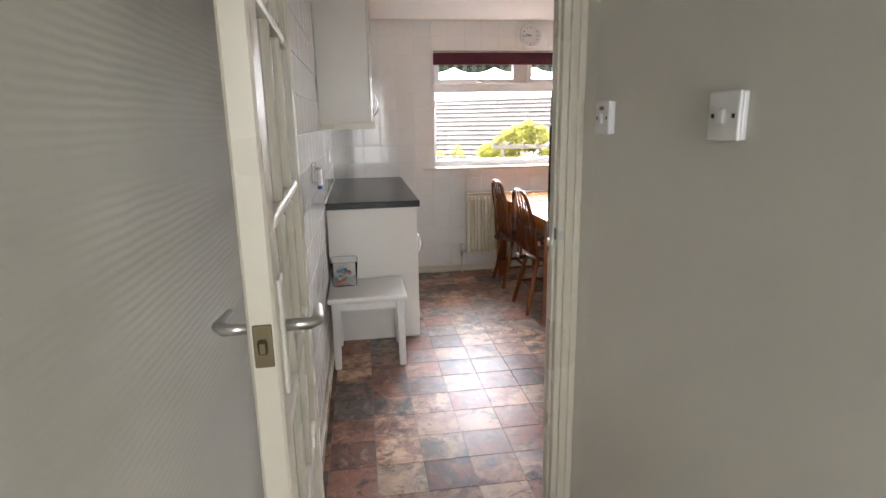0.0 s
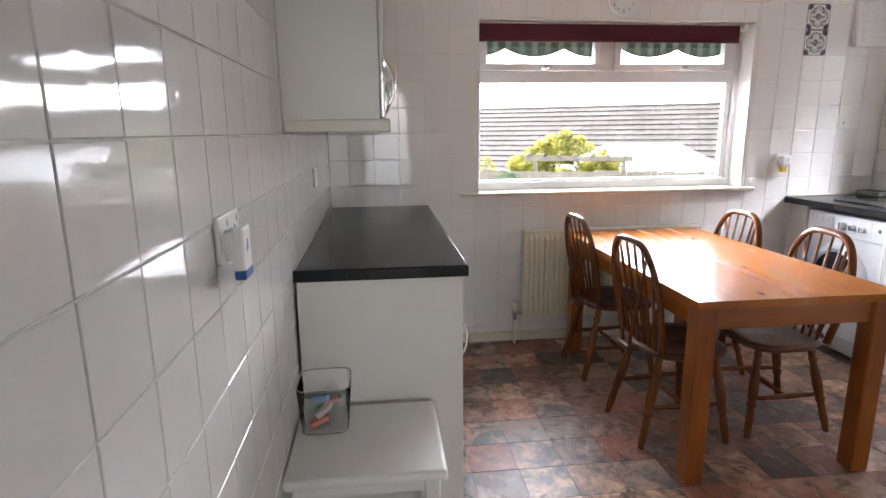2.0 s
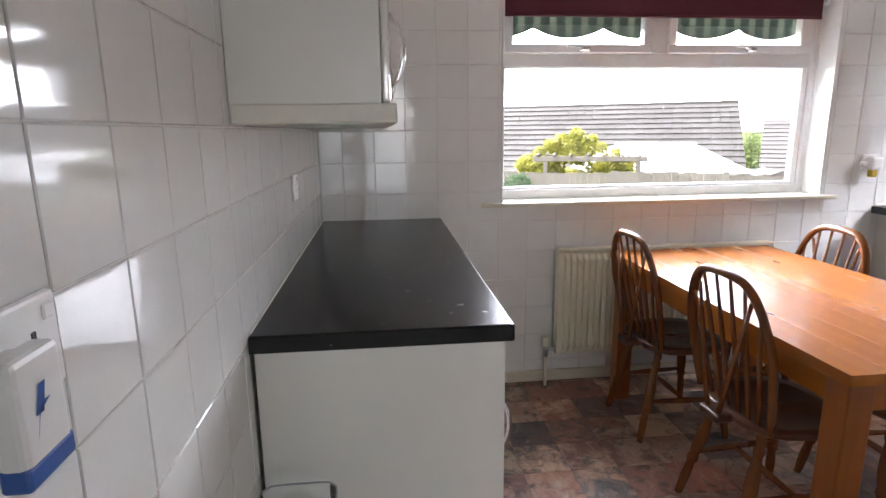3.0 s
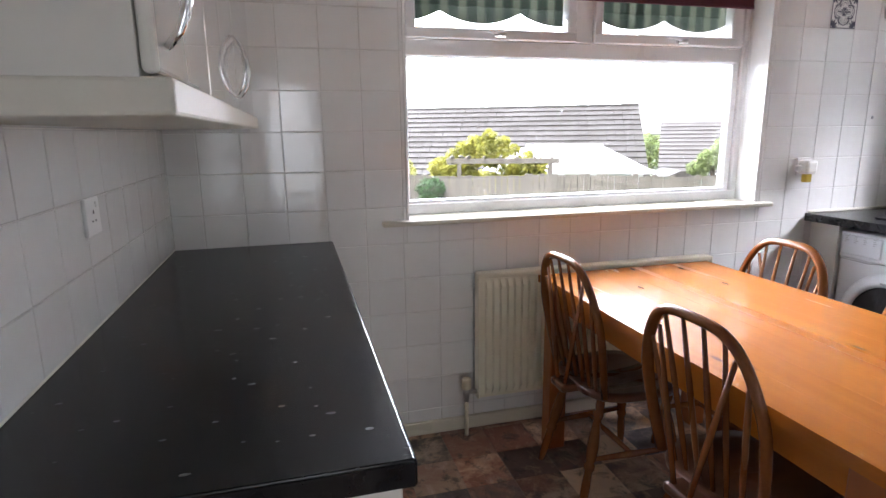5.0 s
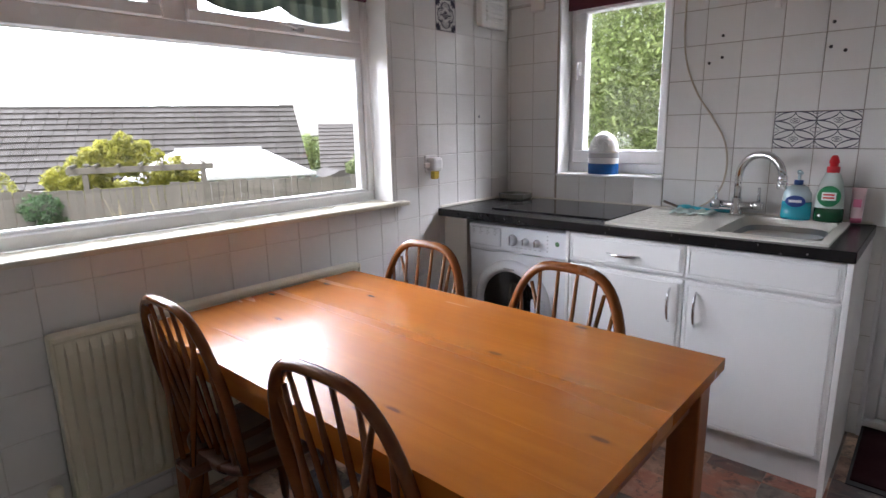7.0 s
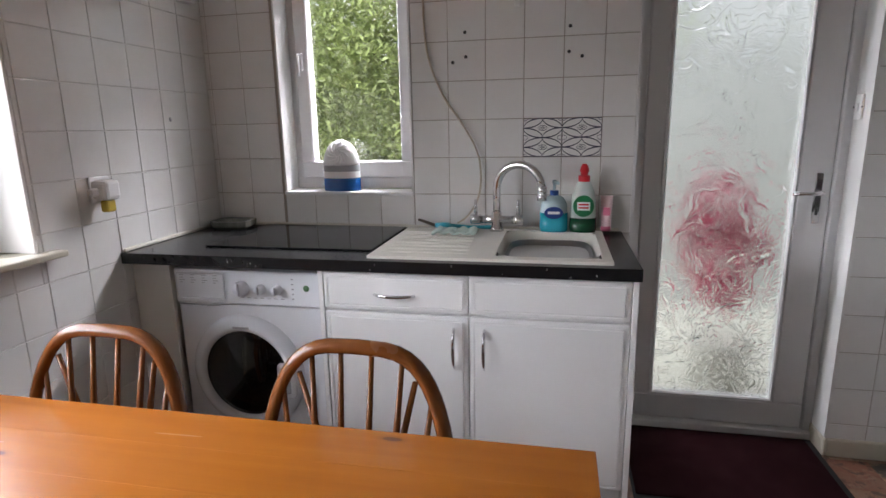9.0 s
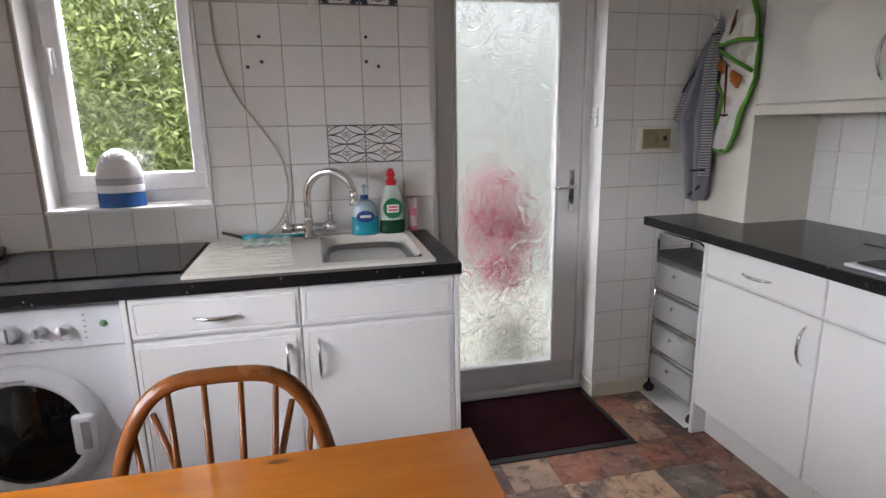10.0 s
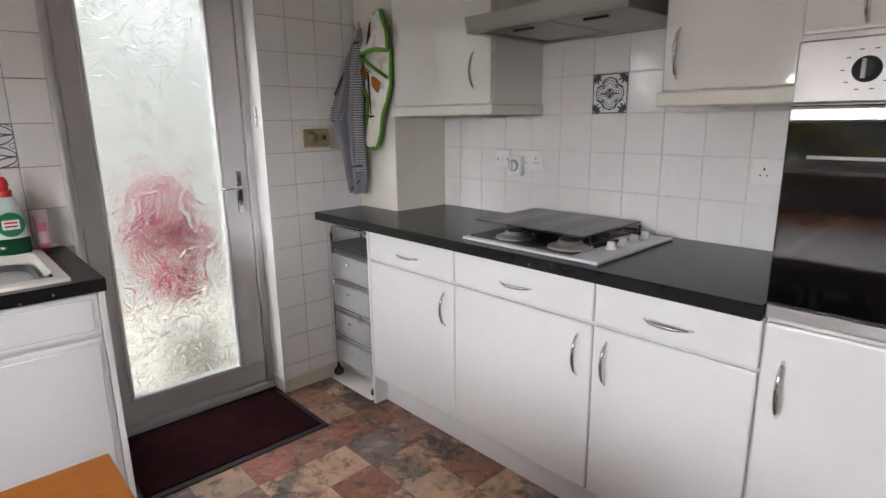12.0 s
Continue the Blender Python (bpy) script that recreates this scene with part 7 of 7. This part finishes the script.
def decor(m, style, label):
    """A printed wall tile; local z stands out of the wall."""
    t = thing("decorated_tile", m.translation, label, "tile", "decorated tiles")
    s = 0.0755
    bm = box(-s, s, -s, s, -0.003, 0.0008, 0.0012)
    bm.transform(m)
    part("tile_body", bm, TILE, t)
    bm = bmesh.new()
    z = 0.0011
    if style == "rings":
        w = 2 * s
        for ci in range(-1, 4):
            for cj in range(-1, 6):
                if (ci + cj) % 2:
                    continue
                for rx, ry, th in ((0.50, 0.25, 0.0030), (0.115, 0.062, 0.0016)):
                    prev = None
                    for q in range(61):
                        a = 2 * math.pi * q / 60
                        u, v_ = ci * 0.5 + rx * math.cos(a), cj * 0.25 + ry * math.sin(a)
                        if not (0.0 < u < 1.0 and 0.0 < v_ < 1.0):
                            prev = None
                            continue
                        n_ = Vector((math.cos(a) / rx, math.sin(a) / ry)).normalized() * th * (0.35 + 0.45 * abs(math.sin(a)))
                        x, y, zz = (u - 0.5) * w, (v_ - 0.5) * w, z + 0.00004 * ((ci * 3 + cj) % 4)
                        cur = (bm.verts.new((x - n_.x, y - n_.y, zz)), bm.verts.new((x + n_.x, y + n_.y, zz)))
                        if prev:
                            bm.faces.new((prev[0], cur[0], cur[1], prev[1]))
                        prev = cur
                if 0 < ci * 0.5 < 1 and 0 < cj * 0.25 < 1:
                    for k in range(6):
                        petal(bm, (ci * 0.5 - 0.5) * w, (cj * 0.25 - 0.5) * w, radians(60 * k), 0.0015, 0.012 if k % 3 == 0 else 0.007, 0.0019, z + 0.0002)
        for x0, x1, y0, y1 in ((-s, s, -s, -s + 0.003), (-s, s, s - 0.003, s), (-s, -s + 0.0015, -s, s), (s - 0.0015, s, -s, s)):
            bm.faces.new([bm.verts.new(c) for c in ((x0, y0, z), (x1, y0, z), (x1, y1, z), (x0, y1, z))])
    else:
        for q in range(4):
            a = radians(90 * q)
            cx, cy = 0.030 * math.cos(a), 0.030 * math.sin(a)
            for r0, r1 in ((0.0275, 0.0325), (0.0195, 0.0225), (0.010, 0.0125)):
                flat_ring(bm, cx, cy, r0, r1, z, 20, a - radians(112), a + radians(112))
            petal(bm, 0, 0, a, 0.004, 0.044 if q % 2 == 0 else 0.024, 0.0042, z)
            petal(bm, 0, 0, a + 0.5, 0.006, 0.026, 0.003, z)
            petal(bm, 0, 0, a - 0.5, 0.006, 0.026, 0.003, z)
            d = radians(45 + 90 * q)
            cx, cy = 0.100 * math.cos(d), 0.100 * math.sin(d)
            for k in (-0.62, -0.22, 0.22, 0.62):
                petal(bm, cx, cy, d + math.pi + k, 0.004, 0.044 if abs(k) < 0.3 else 0.036, 0.0052, z)
            flat_ring(bm, cx, cy, 0.046, 0.050, z, 14, d + math.pi - 0.55, d + math.pi + 0.55)
        flat_ring(bm, 0, 0, 0.0015, 0.007, z, 14)
        for x0, x1, y0, y1 in ((-s, s, -s, -s + 0.004), (-s, s, s - 0.004, s), (-s, -s + 0.004, -s, s), (s - 0.004, s, -s, s)):
            bm.faces.new([bm.verts.new(c) for c in ((x0, y0, z), (x1, y0, z), (x1, y1, z), (x0, y1, z))])
    bm.transform(m)
    part("pattern", bm, INK, t)


DECO = {"n": [], "e": [], "s": []}
for y in (3.53975, 3.38725):
    decor(on_east(y, 1.28175), "rings", "pale tile printed with interlaced dark waves")
    DECO["e"].append((y, 1.28175))
for y in (3.53975, 3.38725):
    decor(on_east(y, 1.89175), "flower", "white tile printed with a dark blue flower pattern")
    DECO["e"].append((y, 1.89175))
for z in (1.87175, 2.02425):
    decor(on_north(3.441, z), "flower", "white tile printed with a dark blue flower pattern")
    DECO["n"].append((3.441, z))
decor(on_south(2.71875, 1.44025), "flower", "white tile printed with a dark blue flower pattern")
DECO["s"].append((2.71875, 1.44025))


# ---- wall tiles and floor tiles ----
def minus(r, h):
    """Rectangle r without rectangle h."""
    a0, a1, b0, b1 = r
    c0, c1, d0, d1 = h
    if c0 >= a1 or c1 <= a0 or d0 >= b1 or d1 <= b0:
        return [r]
    out = []
    if a0 < c0:
        out.append((a0, c0, b0, b1))
    if c1 < a1:
        out.append((c1, a1, b0, b1))
    m0, m1 = max(a0, c0), min(a1, c1)
    if b0 < d0:
        out.append((m0, m1, b0, d0))
    if d1 < b1:
        out.append((m0, m1, d1, b1))
    return out


TILE_MESH = {}


def tile_mesh(w, h, t, bevel, mat):
    key = (round(w, 3), round(h, 3), mat.name)
    if key not in TILE_MESH:
        a, b = key[0] / 2, key[1] / 2
        e = min(bevel, a * 0.5, b * 0.5)
        vs = [(-a, -b, -t), (a, -b, -t), (a, b, -t), (-a, b, -t), (-a, -b, -e), (a, -b, -e), (a, b, -e), (-a, b, -e),
              (-a + e, -b + e, 0), (a - e, -b + e, 0), (a - e, b - e, 0), (-a + e, b - e, 0)]
        fs = [(8, 9, 10, 11)]
        for k in range(4):
            n_ = (k + 1) % 4
            fs += [(4 + k, 4 + n_, 8 + n_, 8 + k), (k, n_, 4 + n_, 4 + k)]
        me = bpy.data.meshes.new("tile")
        me.from_pydata(vs, [], fs)
        me.materials.append(mat)
        TILE_MESH[key] = me
    return TILE_MESH[key]


def lay(parent, place, u0, u1, v0, v1, pu, pv, step, holes, mat, t, bevel, gap, tilt, seed, near):
    """Lays tiles on a rectangle of a wall or floor; the 300 nearest to a stretch of the plan stand singly."""
    r = random.Random(seed)
    cells = []
    i0, i1 = math.floor((u0 - pu) / step), math.ceil((u1 - pu) / step)
    j0, j1 = math.floor((v0 - pv) / step), math.ceil((v1 - pv) / step)
    for i in range(i0, i1):
        for j in range(j0, j1):
            rects = [(max(u0, pu + i * step), min(u1, pu + (i + 1) * step), max(v0, pv + j * step), min(v1, pv + (j + 1) * step))]
            for h in holes:
                rects = [q for rr in rects for q in minus(rr, h)]
            for a0, a1, b0, b1 in rects:
                if a1 - a0 > 0.012 and b1 - b0 > 0.012:
                    cells.append((a0, a1, b0, b1))
    cells.sort(key=lambda c: (abs((c[0] + c[1]) / 2 - near[0]) + abs((c[2] + c[3]) / 2 - near[1])))
    verts, faces = [], []
    for k, (a0, a1, b0, b1) in enumerate(cells):
        me = tile_mesh(a1 - a0 - gap, b1 - b0 - gap, t, bevel, mat)
        m = place((a0 + a1) / 2, (b0 + b1) / 2) @ pose(0, 0, 0, r.gauss(0, tilt), r.gauss(0, tilt), 0)
        if k < 300:
            ob = new("tile", me)
            ob.parent = parent
            ob.matrix_basis = m
        else:
            i = len(verts)
            verts += [m @ v.co for v in me.vertices]
            faces += [tuple(i + q for q in f.vertices) for f in me.polygons]
    if verts:
        me = bpy.data.meshes.new("tiles")
        me.from_pydata(verts, [], faces)
        me.materials.append(mat)
        ob = new("tiles", me)
        ob.parent = parent
        tagged(ob, kind="stuff")


def holes_of(key):
    return [(a - 0.0763, a + 0.0763, b - 0.0763, b + 0.0763) for a, b in DECO[key]]


STEP, GAP = 0.1525, 0.0026
wall = bpy.data.objects
lay(wall["wall_west"], lambda y, z: pose(WW, y, z, 90, 0, 90), 1.656, WN, 0.0, TOP, 2.633, 1.347 - STEP * 8, STEP,
    [(3.44, WN, 0.0, WORK - 0.03), (3.45, WN, 1.40, 2.13)], TILE, 0.003, 0.0016, GAP, 0.13, 1, (2.6, 1.1))
NORTH_HOLES = [(1.29, 3.043, 0.957, 1.999), (WW, 0.96, 0.0, WORK - 0.03), (3.41, WE, 0.0, WORK - 0.03), (WW, 0.70, 1.40, 2.13)] + holes_of("n")
for u0, u1, pu, nr in ((WW, 2.952, 1.122, (1.9, 1.0)), (2.952, WE, 3.36475, (3.3, 1.3))):
    lay(wall["wall_north"], lambda x, z: pose(x, WN, z, 90, 0, 0), u0, u1, 0.0, TOP, pu, 1.338 - STEP * 8, STEP, NORTH_HOLES, TILE, 0.003, 0.0016, GAP, 0.13, 2, nr)
lay(wall["wall_east"], lambda y, z: pose(WE, y, z, 90, 0, -90), WS, WN, 0.0, TOP, 3.311, 1.358 - STEP * 8, STEP,
    [(2.384, 3.1865, 0.0, 2.04), (4.0755, 4.672, 1.046, 2.0), (3.23, WN, 0.0, WORK - 0.03), (WS, 1.866, 0.0, TOP)] + holes_of("e"), TILE, 0.003, 0.0016, GAP, 0.13, 3, (3.6, 1.2))
lay(wall["wall_south"], lambda x, z: pose(x, WS, z, 90, 0, 180), 1.92, 3.674, WORK - 0.03, TOP, 2.795, 1.364 - STEP * 8, STEP,
    [(1.92, 2.35, 1.42, 2.13), (3.05, 3.674, 1.41, 2.13)] + holes_of("s"), TILE, 0.003, 0.0016, GAP, 0.13, 4, (2.7, 1.2))
lay(FLOOR, lambda x, y: pose(x, y, 0), WW, WE + 0.1, 1.50, WN, 0.633, 2.63 - 0.195 * 6, 0.195,
    [(WW, 0.93, 3.475, WN), (3.47, WE + 0.1, 3.26, WN), (1.44, 3.55, 1.5, 2.04), (WE, WE + 0.1, 1.5, 2.384), (WE, WE + 0.1, 3.18, WN)], SLATE, 0.002, 0.0003, 0.0016, 0.0, 5, (2.2, 3.4))
